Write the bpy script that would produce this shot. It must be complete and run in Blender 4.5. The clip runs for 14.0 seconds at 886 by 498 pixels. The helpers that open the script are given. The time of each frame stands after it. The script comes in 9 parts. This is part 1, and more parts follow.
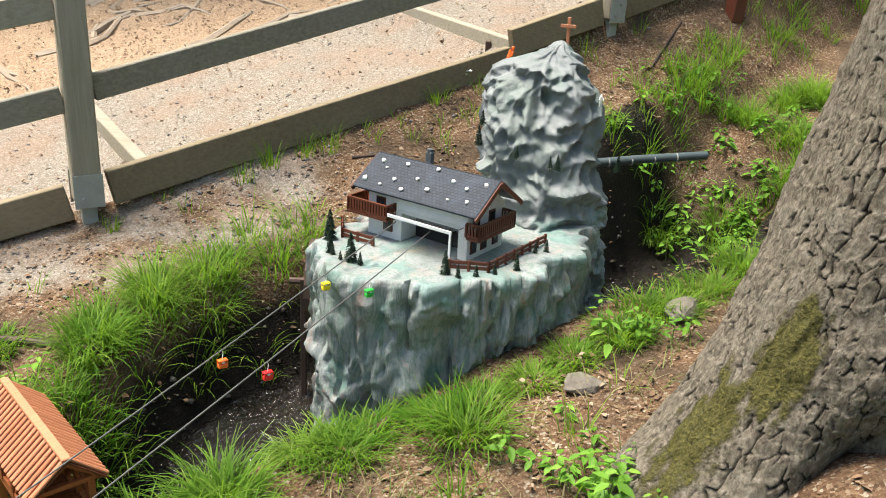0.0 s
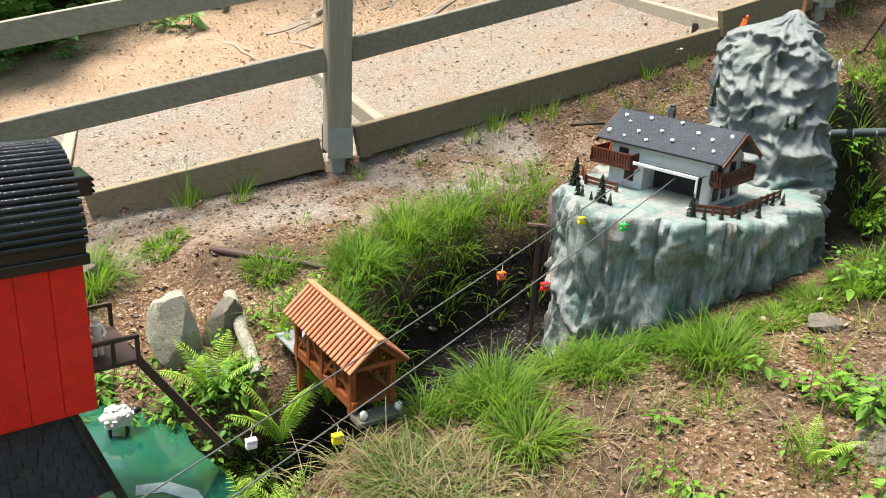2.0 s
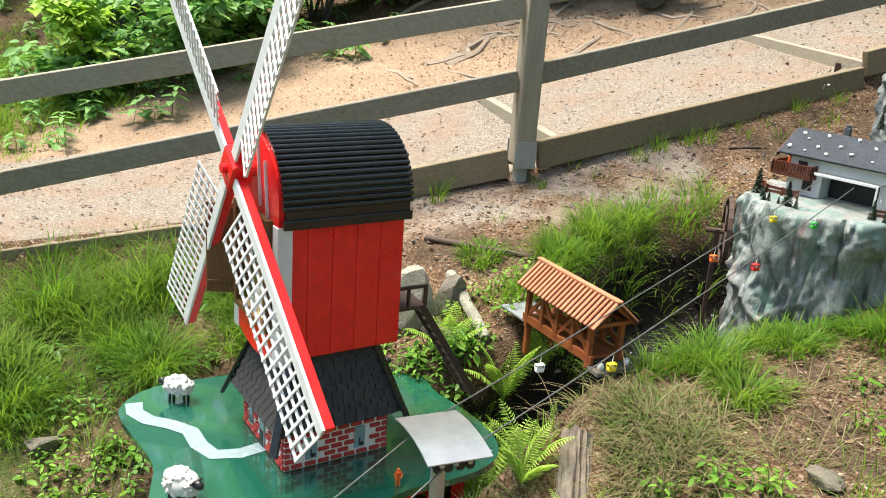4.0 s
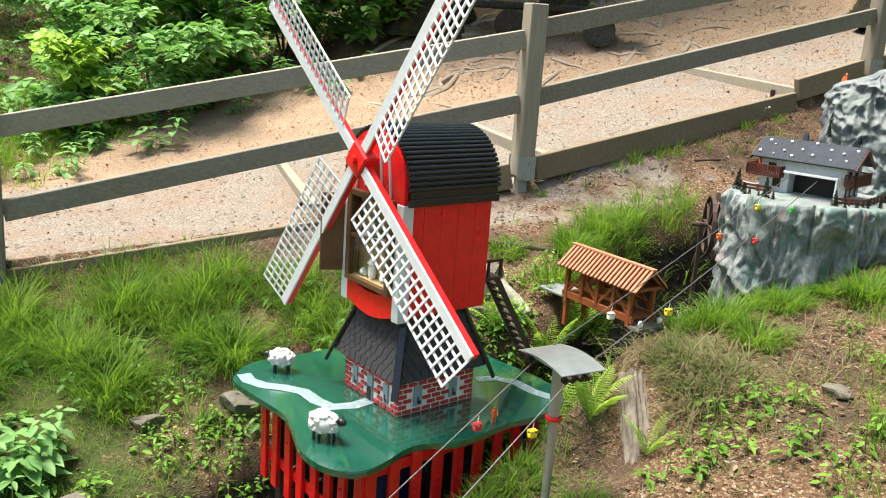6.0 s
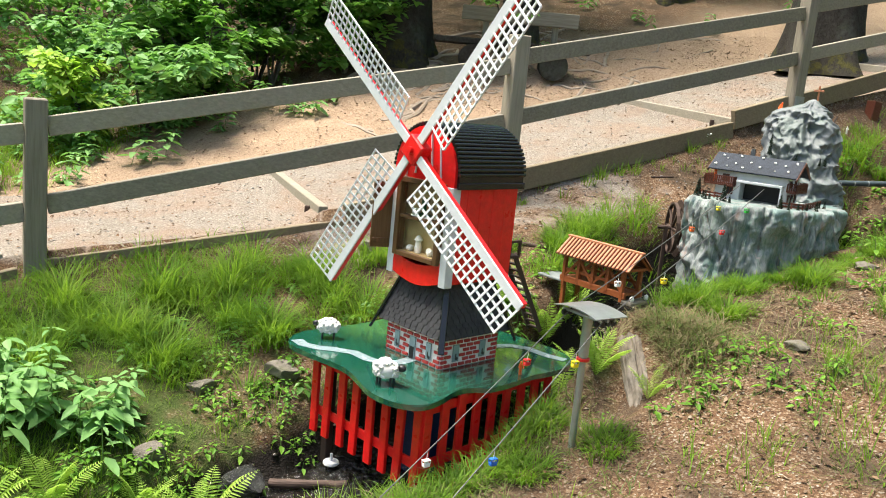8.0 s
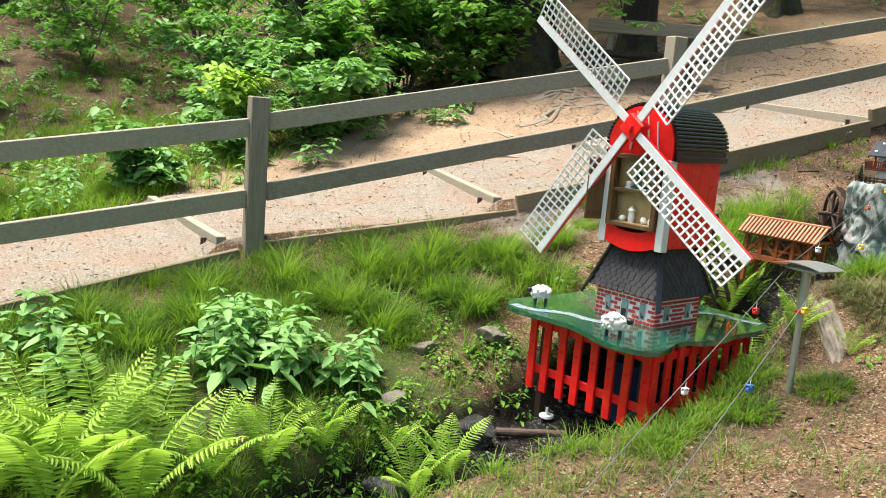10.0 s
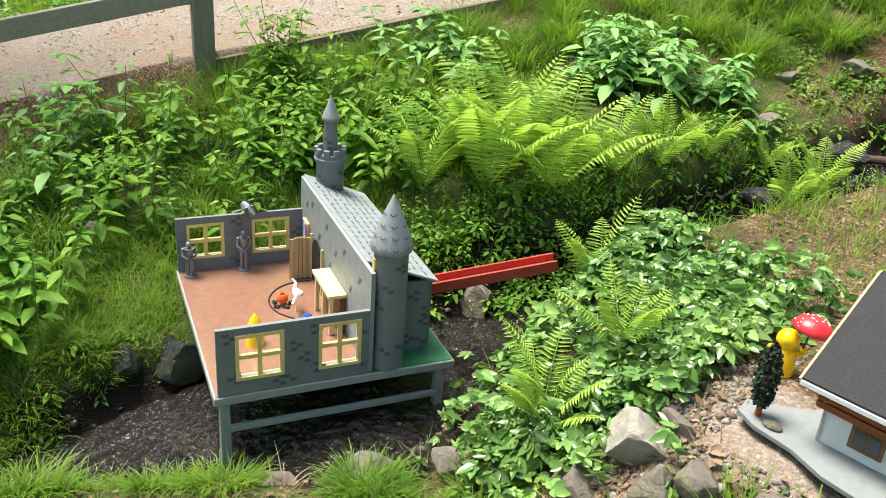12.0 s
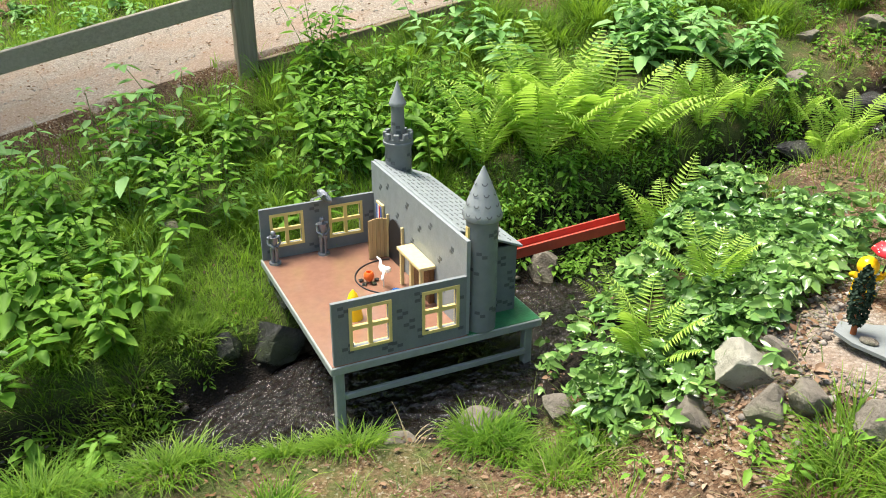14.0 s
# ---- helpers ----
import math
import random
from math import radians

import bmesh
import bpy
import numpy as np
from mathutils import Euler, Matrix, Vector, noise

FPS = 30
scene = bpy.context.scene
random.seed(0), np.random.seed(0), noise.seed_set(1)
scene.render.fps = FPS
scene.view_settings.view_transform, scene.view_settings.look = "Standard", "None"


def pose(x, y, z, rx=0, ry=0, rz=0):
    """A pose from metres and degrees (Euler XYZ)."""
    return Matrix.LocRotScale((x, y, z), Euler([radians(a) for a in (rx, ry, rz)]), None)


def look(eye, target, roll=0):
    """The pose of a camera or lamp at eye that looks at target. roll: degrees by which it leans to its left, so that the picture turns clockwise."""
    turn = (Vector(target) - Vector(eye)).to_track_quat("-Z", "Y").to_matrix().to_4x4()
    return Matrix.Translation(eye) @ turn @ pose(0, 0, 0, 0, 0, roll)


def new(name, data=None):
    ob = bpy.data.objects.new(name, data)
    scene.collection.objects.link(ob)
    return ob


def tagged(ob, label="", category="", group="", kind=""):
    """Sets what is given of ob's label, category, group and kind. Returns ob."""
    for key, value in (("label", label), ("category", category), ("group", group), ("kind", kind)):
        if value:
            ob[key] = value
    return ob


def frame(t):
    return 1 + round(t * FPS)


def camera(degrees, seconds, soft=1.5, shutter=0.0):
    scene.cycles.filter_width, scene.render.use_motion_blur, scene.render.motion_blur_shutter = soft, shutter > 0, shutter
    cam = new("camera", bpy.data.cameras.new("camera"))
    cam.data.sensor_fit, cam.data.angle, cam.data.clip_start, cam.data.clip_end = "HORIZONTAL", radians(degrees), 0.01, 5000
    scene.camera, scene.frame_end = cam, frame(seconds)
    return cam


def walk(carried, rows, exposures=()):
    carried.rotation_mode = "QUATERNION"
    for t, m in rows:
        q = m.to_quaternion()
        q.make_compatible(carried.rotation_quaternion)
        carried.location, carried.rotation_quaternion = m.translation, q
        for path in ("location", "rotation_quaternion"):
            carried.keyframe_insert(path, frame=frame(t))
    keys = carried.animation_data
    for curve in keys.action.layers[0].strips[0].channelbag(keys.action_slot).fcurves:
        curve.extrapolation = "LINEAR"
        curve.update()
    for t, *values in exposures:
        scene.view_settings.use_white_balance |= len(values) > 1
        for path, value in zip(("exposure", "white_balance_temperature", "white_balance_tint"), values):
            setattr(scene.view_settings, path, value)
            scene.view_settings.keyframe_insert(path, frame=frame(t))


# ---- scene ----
cam = camera(54.7, 14.0, soft=1.0)
PATH = [
    (0, (0.113, 0.268, 1.122), (0.027, 2.137, 0.418), 3.1),
    (0.5, (0.086, 0.237, 1.109), (0.001, 2.11, 0.411), 3.4),
    (1, (0.024, 0.161, 1.089), (-0.072, 2.036, 0.401), 3.9),
    (1.5, (-0.096, 0.044, 1.028), (-0.243, 1.918, 0.345), 4.6),
    (2, (-0.232, -0.109, 0.969), (-0.615, 1.726, 0.272), 2.9),
    (2.5, (-0.322, -0.318, 0.945), (-0.771, 1.498, 0.239), 2.8),
    (3, (-0.446, -0.496, 0.935), (-0.951, 1.305, 0.227), 3.1),
    (3.5, (-0.555, -0.61, 0.927), (-1.089, 1.194, 0.248), 3.8),
    (3.7, (-0.584, -0.661, 0.91), (-1.13, 1.151, 0.264), 3.9),
    (6, (-1.055, -1.456, 0.765), (-1.398, 0.454, 0.28), 4.0),
    (6.5, (-1.149, -1.644, 0.755), (-1.464, 0.277, 0.299), 4.7),
    (7, (-1.227, -1.834, 0.728), (-1.456, 0.103, 0.285), 6.1),
    (9.3, (-1.767, -2.377, 0.455), (-1.891, -0.403, 0.157), 5.0),
    (9.5, (-1.828, -2.422, 0.442), (-1.956, -0.449, 0.143), 4.9),
    (10, (-2.041, -2.638, 0.356), (-2.348, -0.689, 0.034), 4.7),
    (10.5, (-2.228, -2.822, 0.296), (-2.731, -0.939, -0.152), 4.0),
    (11, (-2.452, -2.953, 0.21), (-3.052, -1.137, -0.377), 4.7),
    (11.5, (-2.632, -3.101, 0.138), (-3.264, -1.359, -0.613), 5.2),
    (12, (-2.716, -3.262, 0.091), (-3.378, -1.571, -0.748), 4.4),
    (12.5, (-2.799, -3.415, 0.085), (-3.487, -1.739, -0.764), 2.0),
    (13, (-2.899, -3.525, 0.081), (-3.589, -1.852, -0.77), -0.1),
    (13.5, (-2.944, -3.575, 0.081), (-3.608, -1.892, -0.77), -0.0),
    (14, (-2.954, -3.587, 0.075), (-3.586, -1.889, -0.773), 0.3),
]
walk(cam, [(t, look(eye, target, roll)) for t, eye, target, roll in PATH], [(0, 1.32)])

# ---- light ----
SUN_ELEV, SUN_AZ = 70.0, 275.0
world = bpy.data.worlds.new("world")
scene.world = world
world.use_nodes = True
wn = world.node_tree.nodes
sky = wn.new("ShaderNodeTexSky")
sky.sky_type = "NISHITA"
sky.sun_disc = False
sky.sun_elevation = radians(SUN_ELEV)
sky.sun_rotation = radians(SUN_AZ)
sky.air_density, sky.dust_density, sky.ozone_density = 1.0, 3.0, 0.6
wn["Background"].inputs[1].default_value = 0.115
world.node_tree.links.new(sky.outputs[0], wn["Background"].inputs[0])
sun_data = bpy.data.lights.new("sun", "SUN")
sun_data.energy, sun_data.angle, sun_data.color = 4.3, radians(24), (1.0, 0.94, 0.82)
sun_ob = new("sun", sun_data)
saz, sel = radians(SUN_AZ), radians(SUN_ELEV)
sun_dir = Vector((math.sin(saz) * math.cos(sel), math.cos(saz) * math.cos(sel), math.sin(sel)))
sun_ob.rotation_euler = (-sun_dir).to_track_quat("-Z", "Y").to_euler()


# ---- materials ----
def lin(c):
    return (*c, 1.0)


class Mat:
    """A node material under construction."""

    def __init__(self, name, rough=0.6, metal=0.0, spec=0.4):
        self.m = bpy.data.materials.new(name)
        self.m.use_nodes = True
        self.t = self.m.node_tree
        self.b = self.t.nodes["Principled BSDF"]
        self.b.inputs["Roughness"].default_value = rough
        self.b.inputs["Metallic"].default_value = metal
        self.b.inputs["Specular IOR Level"].default_value = spec
        self.co = None

    def node(self, kind, **props):
        n = self.t.nodes.new(kind)
        for k, v in props.items():
            setattr(n, k, v)
        return n

    def link(self, a, b):
        self.t.links.new(a, b)

    def coord(self, stretch=(1, 1, 1)):
        tc = self.node("ShaderNodeTexCoord")
        mp = self.node("ShaderNodeMapping")
        mp.inputs["Scale"].default_value = stretch
        self.link(tc.outputs["Object"], mp.inputs["Vector"])
        return mp.outputs["Vector"]

    def noise(self, scale, detail=4.0, rough=0.55, stretch=(1, 1, 1), distort=0.0):
        n = self.node("ShaderNodeTexNoise")
        n.inputs["Scale"].default_value = scale
        n.inputs["Detail"].default_value = detail
        n.inputs["Roughness"].default_value = rough
        n.inputs["Distortion"].default_value = distort
        self.link(self.coord(stretch), n.inputs["Vector"])
        return n.outputs["Fac"]

    def voronoi(self, scale, stretch=(1, 1, 1), out="Distance", feature="F1"):
        n = self.node("ShaderNodeTexVoronoi", feature=feature)
        n.inputs["Scale"].default_value = scale
        self.link(self.coord(stretch), n.inputs["Vector"])
        return n.outputs[out]

    def ramp(self, fac, stops):
        r = self.node("ShaderNodeValToRGB")
        e = r.color_ramp.elements
        while len(e) < len(stops):
            e.new(0.5)
        for el, (p, c) in zip(e, stops):
            el.position, el.color = p, lin(c) if len(c) == 3 else c
        self.link(fac, r.inputs["Fac"])
        return r.outputs["Color"]

    def mix(self, fac, a, b, mode="MIX"):
        n = self.node("ShaderNodeMix", data_type="RGBA", blend_type=mode)
        for sock, v in ((n.inputs[0], fac), (n.inputs[6], a), (n.inputs[7], b)):
            if isinstance(v, (int, float)):
                sock.default_value = v
            elif isinstance(v, tuple):
                sock.default_value = lin(v)
            else:
                self.link(v, sock)
        return n.outputs[2]

    def step(self, fac, lo, hi):
        n = self.node("ShaderNodeMapRange", interpolation_type="SMOOTHSTEP")
        n.inputs["From Min"].default_value = lo
        n.inputs["From Max"].default_value = hi
        self.link(fac, n.inputs["Value"])
        return n.outputs["Result"]

    def math(self, op, a, b):
        n = self.node("ShaderNodeMath", operation=op)
        for sock, v in ((n.inputs[0], a), (n.inputs[1], b)):
            if isinstance(v, (int, float)):
                sock.default_value = v
            else:
                self.link(v, sock)
        return n.outputs[0]

    def attr(self, name):
        n = self.node("ShaderNodeAttribute")
        n.attribute_name = name
        return n

    def color(self, c):
        if isinstance(c, tuple):
            self.b.inputs["Base Color"].default_value = lin(c)
        else:
            self.link(c, self.b.inputs["Base Color"])
        return self

    def rough(self, r):
        self.link(r, self.b.inputs["Roughness"])
        return self

    def bump(self, height, dist=0.01, strength=1.0):
        n = self.node("ShaderNodeBump")
        n.inputs["Distance"].default_value = dist
        n.inputs["Strength"].default_value = strength
        self.link(height, n.inputs["Height"])
        self.link(n.outputs["Normal"], self.b.inputs["Normal"])
        return self


def paint(name, c, rough=0.45, vary=0.12, grain=30.0, dirt=(0.12, 0.1, 0.08), dirty=0.25, bump=0.002, spec=0.4, coat=0.0):
    """Brushed paint on wood: streaks, faint dirt, slight relief; coat: a layer of clear varnish."""
    m = Mat(name, rough, spec=spec)
    m.b.inputs["Coat Weight"].default_value = coat
    m.b.inputs["Coat IOR"].default_value = 1.7
    m.b.inputs["Coat Roughness"].default_value = 0.05
    lo = tuple(v * (1 - vary) for v in c)
    hi = tuple(min(1, v * (1 + vary)) for v in c)
    base = m.ramp(m.noise(grain, 5), [(0.3, lo), (0.7, hi)])
    spots = m.step(m.noise(7.0, 6, 0.65), 0.55, 0.8)
    base = m.mix(m.math("MULTIPLY", spots, dirty), base, dirt)
    m.color(base)
    m.rough(m.ramp(m.noise(18, 4), [(0.3, (rough * 0.8,) * 3), (0.7, (min(1, rough * 1.3),) * 3)]))
    m.bump(m.noise(grain * 4, 5), bump, 0.6)
    return m.m


def wood(name, dark, light, scale=14.0, axis=0, rough=0.7, wear=(0.3, 0.29, 0.26), worn=0.3, bump=0.004):
    m = Mat(name, rough, spec=0.25)
    st = [6.0, 6.0, 6.0]
    st[axis] = 0.35
    g = m.noise(scale, 6, 0.6, tuple(st), 0.4)
    base = m.ramp(g, [(0.25, dark), (0.75, light)])
    base = m.mix(m.math("MULTIPLY", m.step(m.noise(3.0, 5), 0.45, 0.75), worn), base, wear)
    rnd = m.node("ShaderNodeObjectInfo").outputs["Random"]
    base = m.mix(0.35, base, m.ramp(rnd, [(0.0, tuple(v * 0.75 for v in dark)), (1.0, tuple(min(1, v * 1.1) for v in light))]))
    m.color(base)
    m.bump(g, bump, 0.7)
    return m.m


def leafy(name, stops, rough=0.45, trans=0.35, spec=0.22, glow=(0.30, 0.52, 0.03)):
    """Foliage: colour differs from leaf to leaf; light passes through."""
    m = Mat(name, rough, spec=spec)
    rnd = m.node("ShaderNodeNewGeometry").outputs["Random Per Island"]
    col = m.ramp(rnd, stops)
    col = m.mix(0.35, col, m.ramp(m.noise(2.2, 3), [(0.3, stops[0][1]), (0.7, stops[-1][1])]))
    m.color(col)
    tr = m.node("ShaderNodeBsdfTranslucent")
    m.link(m.mix(0.55 if trans > 0.3 else 0.0, col, glow), tr.inputs["Color"])
    mx = m.node("ShaderNodeMixShader")
    mx.inputs[0].default_value = trans
    m.link(m.b.outputs[0], mx.inputs[1])
    m.link(tr.outputs[0], mx.inputs[2])
    m.link(mx.outputs[0], m.t.nodes["Material Output"].inputs["Surface"])
    return m.m


def plain(name, c, rough=0.5, metal=0.0, spec=0.4):
    m = Mat(name, rough, metal, spec)
    m.color(m.ramp(m.noise(25, 4), [(0.3, tuple(v * 0.88 for v in c)), (0.7, tuple(min(1, v * 1.08) for v in c))]))
    m.bump(m.noise(160, 3), 0.0008, 0.5)
    return m.m


def ground_material():
    m = Mat("ground_soil", 0.95, spec=0.15)
    gravel = m.attr("gravel").outputs["Fac"]
    green = m.attr("green").outputs["Fac"]
    mud = m.attr("mud").outputs["Fac"]
    fine = m.noise(55, 6, 0.7)
    chips = m.voronoi(130, out="Color")
    sep = m.node("ShaderNodeSeparateColor")
    m.link(chips, sep.inputs[0])
    soil = m.ramp(fine, [(0.3, (0.03, 0.021, 0.014)), (0.55, (0.075, 0.052, 0.034)), (0.8, (0.14, 0.104, 0.07))])
    sand = m.attr("sand").outputs["Fac"]
    soil = m.mix(m.math("MULTIPLY", sand, 0.85), soil, m.ramp(fine, [(0.3, (0.27, 0.18, 0.115)), (0.7, (0.50, 0.37, 0.26))]))
    chip = m.ramp(sep.outputs[0], [(0.0, (0.065, 0.035, 0.02)), (0.4, (0.145, 0.078, 0.042)), (0.75, (0.22, 0.138, 0.08)), (0.93, (0.32, 0.24, 0.165)), (1.0, (0.45, 0.40, 0.32))])
    litter = m.mix(m.math("MULTIPLY", m.math("MULTIPLY", m.step(m.noise(3.5, 5), 0.3, 0.6), 0.75), m.math("SUBTRACT", 1.0, m.math("MULTIPLY", sand, 0.7))), soil, chip)
    stones = m.voronoi(120, out="Color")
    sep2 = m.node("ShaderNodeSeparateColor")
    m.link(stones, sep2.inputs[0])
    grav = m.ramp(sep2.outputs[0], [(0.0, (0.165, 0.14, 0.115)), (0.5, (0.235, 0.202, 0.166)), (0.85, (0.275, 0.243, 0.208)), (1.0, (0.335, 0.305, 0.27))])
    grav = m.mix(m.math("MULTIPLY", m.step(m.noise(2.4, 5), 0.4, 0.65), 0.55), grav, m.mix(0.5, chip, (0.31, 0.215, 0.163)))
    base = m.mix(m.step(m.math("ADD", gravel, m.math("MULTIPLY", m.math("SUBTRACT", m.noise(5, 5), 0.5), 0.9)), 0.35, 0.65), litter, grav)
    moss = m.ramp(fine, [(0.3, (0.03, 0.045, 0.011)), (0.7, (0.082, 0.112, 0.03))])
    base = m.mix(m.step(m.math("ADD", green, m.math("MULTIPLY", m.math("SUBTRACT", m.noise(9, 5), 0.5), 0.9)), 0.4, 0.75), base, moss)
    wet = m.ramp(fine, [(0.3, (0.005, 0.004, 0.003)), (0.75, (0.020, 0.015, 0.011))])
    base = m.mix(m.step(mud, 0.25, 0.8), base, wet)
    m.color(base)
    m.rough(m.ramp(mud, [(0.4, (0.95,) * 3), (1.0, (0.6,) * 3)]))
    dv = m.voronoi(130)
    m.bump(m.math("ADD", m.math("MULTIPLY", dv, 0.5), fine), 0.012, 0.9)
    return m.m


def rock_paint():
    m = Mat("painted_rock", 0.55, spec=0.35)
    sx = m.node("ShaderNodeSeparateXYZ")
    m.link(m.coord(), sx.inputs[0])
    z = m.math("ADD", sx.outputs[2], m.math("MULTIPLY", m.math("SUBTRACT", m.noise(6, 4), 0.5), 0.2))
    # peak: cool grey with green-grey washes
    big = m.noise(5.0, 6, 0.6, (1, 1, 0.6), 0.6)
    base = m.ramp(big, [(0.3, (0.10, 0.115, 0.12)), (0.48, (0.19, 0.203, 0.208)), (0.62, (0.14, 0.165, 0.155)), (0.8, (0.25, 0.26, 0.275))])
    base = m.mix(m.math("MULTIPLY", m.step(m.noise(6.5, 5, 0.6, (1, 1, 0.7)), 0.52, 0.66), 0.5), base, (0.085, 0.135, 0.11))
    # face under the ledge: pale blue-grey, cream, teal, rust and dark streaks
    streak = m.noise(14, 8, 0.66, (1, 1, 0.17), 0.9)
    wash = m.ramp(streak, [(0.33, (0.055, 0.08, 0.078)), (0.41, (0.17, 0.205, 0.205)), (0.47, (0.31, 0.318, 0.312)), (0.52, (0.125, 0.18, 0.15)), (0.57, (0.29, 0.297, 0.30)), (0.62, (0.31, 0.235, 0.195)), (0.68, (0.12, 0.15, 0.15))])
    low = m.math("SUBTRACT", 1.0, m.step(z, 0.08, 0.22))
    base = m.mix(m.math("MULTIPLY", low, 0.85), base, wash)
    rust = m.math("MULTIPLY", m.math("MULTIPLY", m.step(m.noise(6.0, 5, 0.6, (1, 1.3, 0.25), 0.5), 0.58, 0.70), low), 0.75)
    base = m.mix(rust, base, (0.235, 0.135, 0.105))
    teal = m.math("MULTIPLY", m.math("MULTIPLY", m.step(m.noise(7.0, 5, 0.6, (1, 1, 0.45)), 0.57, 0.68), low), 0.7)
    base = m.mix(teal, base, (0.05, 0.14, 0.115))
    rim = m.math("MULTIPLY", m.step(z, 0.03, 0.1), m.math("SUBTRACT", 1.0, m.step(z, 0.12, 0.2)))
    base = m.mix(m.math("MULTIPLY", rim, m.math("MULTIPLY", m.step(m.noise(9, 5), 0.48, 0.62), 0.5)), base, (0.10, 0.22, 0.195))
    base = m.mix(m.math("MULTIPLY", m.step(m.noise(16, 6, 0.7), 0.58, 0.72), 0.35), base, (0.38, 0.40, 0.42))
    m.color(base)
    m.bump(m.math("ADD", m.noise(42, 7, 0.7), m.math("MULTIPLY", m.noise(140, 4, 0.6), 0.4)), 0.006, 0.8)
    return m.m


def stone(name, dark, light, moss=0.0, rough=0.85, scale=9.0):
    m = Mat(name, rough, spec=0.3)
    base = m.ramp(m.noise(scale, 7, 0.65), [(0.3, dark), (0.7, light)])
    base = m.mix(m.math("MULTIPLY", m.step(m.noise(scale * 4, 5, 0.7), 0.5, 0.68), 0.45), base, tuple(v * 0.45 for v in dark))
    if moss:
        base = m.mix(m.math("MULTIPLY", m.step(m.noise(5, 5), 0.45, 0.65), moss), base, (0.06, 0.085, 0.02))
    m.color(base)
    m.bump(m.math("ADD", m.noise(scale * 5, 7, 0.75), m.math("MULTIPLY", m.noise(scale * 1.6, 5, 0.6), 1.2)), 0.016, 0.9)
    return m.m


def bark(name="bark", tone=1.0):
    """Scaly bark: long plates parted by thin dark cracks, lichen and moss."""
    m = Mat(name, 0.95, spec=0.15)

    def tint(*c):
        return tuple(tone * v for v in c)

    co = m.coord((1, 1, 0.42))
    wob = m.node("ShaderNodeTexNoise")
    wob.inputs["Scale"].default_value = 9.0
    wob.inputs["Detail"].default_value = 4.0
    m.link(co, wob.inputs["Vector"])
    add = m.node("ShaderNodeMix", data_type="RGBA", blend_type="LINEAR_LIGHT")
    add.inputs[0].default_value = 0.035
    m.link(co, add.inputs[6])
    m.link(wob.outputs["Color"], add.inputs[7])
    wob2 = m.node("ShaderNodeTexNoise")
    wob2.inputs["Scale"].default_value = 42.0
    wob2.inputs["Detail"].default_value = 5.0
    wob2.inputs["Roughness"].default_value = 0.65
    m.link(co, wob2.inputs["Vector"])
    add2 = m.node("ShaderNodeMix", data_type="RGBA", blend_type="LINEAR_LIGHT")
    add2.inputs[0].default_value = 0.03
    m.link(add.outputs[2], add2.inputs[6])
    m.link(wob2.outputs["Color"], add2.inputs[7])
    add = add2
    vo = m.node("ShaderNodeTexVoronoi", feature="DISTANCE_TO_EDGE")
    vo.inputs["Scale"].default_value = 64.0
    m.link(add.outputs[2], vo.inputs["Vector"])
    edge = vo.outputs["Distance"]
    crack = m.step(m.math("ADD", edge, m.math("MULTIPLY", m.math("SUBTRACT", m.noise(26, 5, 0.7), 0.5), 0.3)), -0.02, 0.05)
    cell = m.node("ShaderNodeTexVoronoi")
    cell.inputs["Scale"].default_value = 64.0
    m.link(add.outputs[2], cell.inputs["Vector"])
    sep = m.node("ShaderNodeSeparateColor")
    m.link(cell.outputs["Color"], sep.inputs[0])
    f = m.noise(70, 7, 0.7, (1, 1, 0.5))
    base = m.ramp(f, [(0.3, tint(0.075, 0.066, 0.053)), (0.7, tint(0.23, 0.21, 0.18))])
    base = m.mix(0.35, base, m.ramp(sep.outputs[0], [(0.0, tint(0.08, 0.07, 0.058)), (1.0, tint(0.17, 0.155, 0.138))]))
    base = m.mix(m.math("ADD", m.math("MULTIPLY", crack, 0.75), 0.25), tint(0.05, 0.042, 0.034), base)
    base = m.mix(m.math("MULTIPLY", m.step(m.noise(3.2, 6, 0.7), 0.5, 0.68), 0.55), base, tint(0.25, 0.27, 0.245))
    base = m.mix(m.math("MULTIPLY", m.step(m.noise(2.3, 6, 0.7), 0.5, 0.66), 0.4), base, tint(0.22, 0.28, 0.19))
    moss = m.attr("moss").outputs["Fac"]
    mm = m.step(m.math("ADD", moss, m.math("MULTIPLY", m.math("SUBTRACT", m.noise(8, 8, 0.75), 0.5), 2.6)), 0.55, 0.85)
    base = m.mix(m.math("MULTIPLY", mm, 0.9), base, m.ramp(m.noise(130, 5, 0.7), [(0.3, (0.035, 0.036, 0.010)), (0.55, (0.10, 0.092, 0.025)), (0.8, (0.21, 0.18, 0.055))]))
    m.color(base)
    m.bump(m.math("ADD", m.math("MULTIPLY", crack, 0.8), m.math("MULTIPLY", f, 0.9)), 0.02, 1.0)
    return m.m


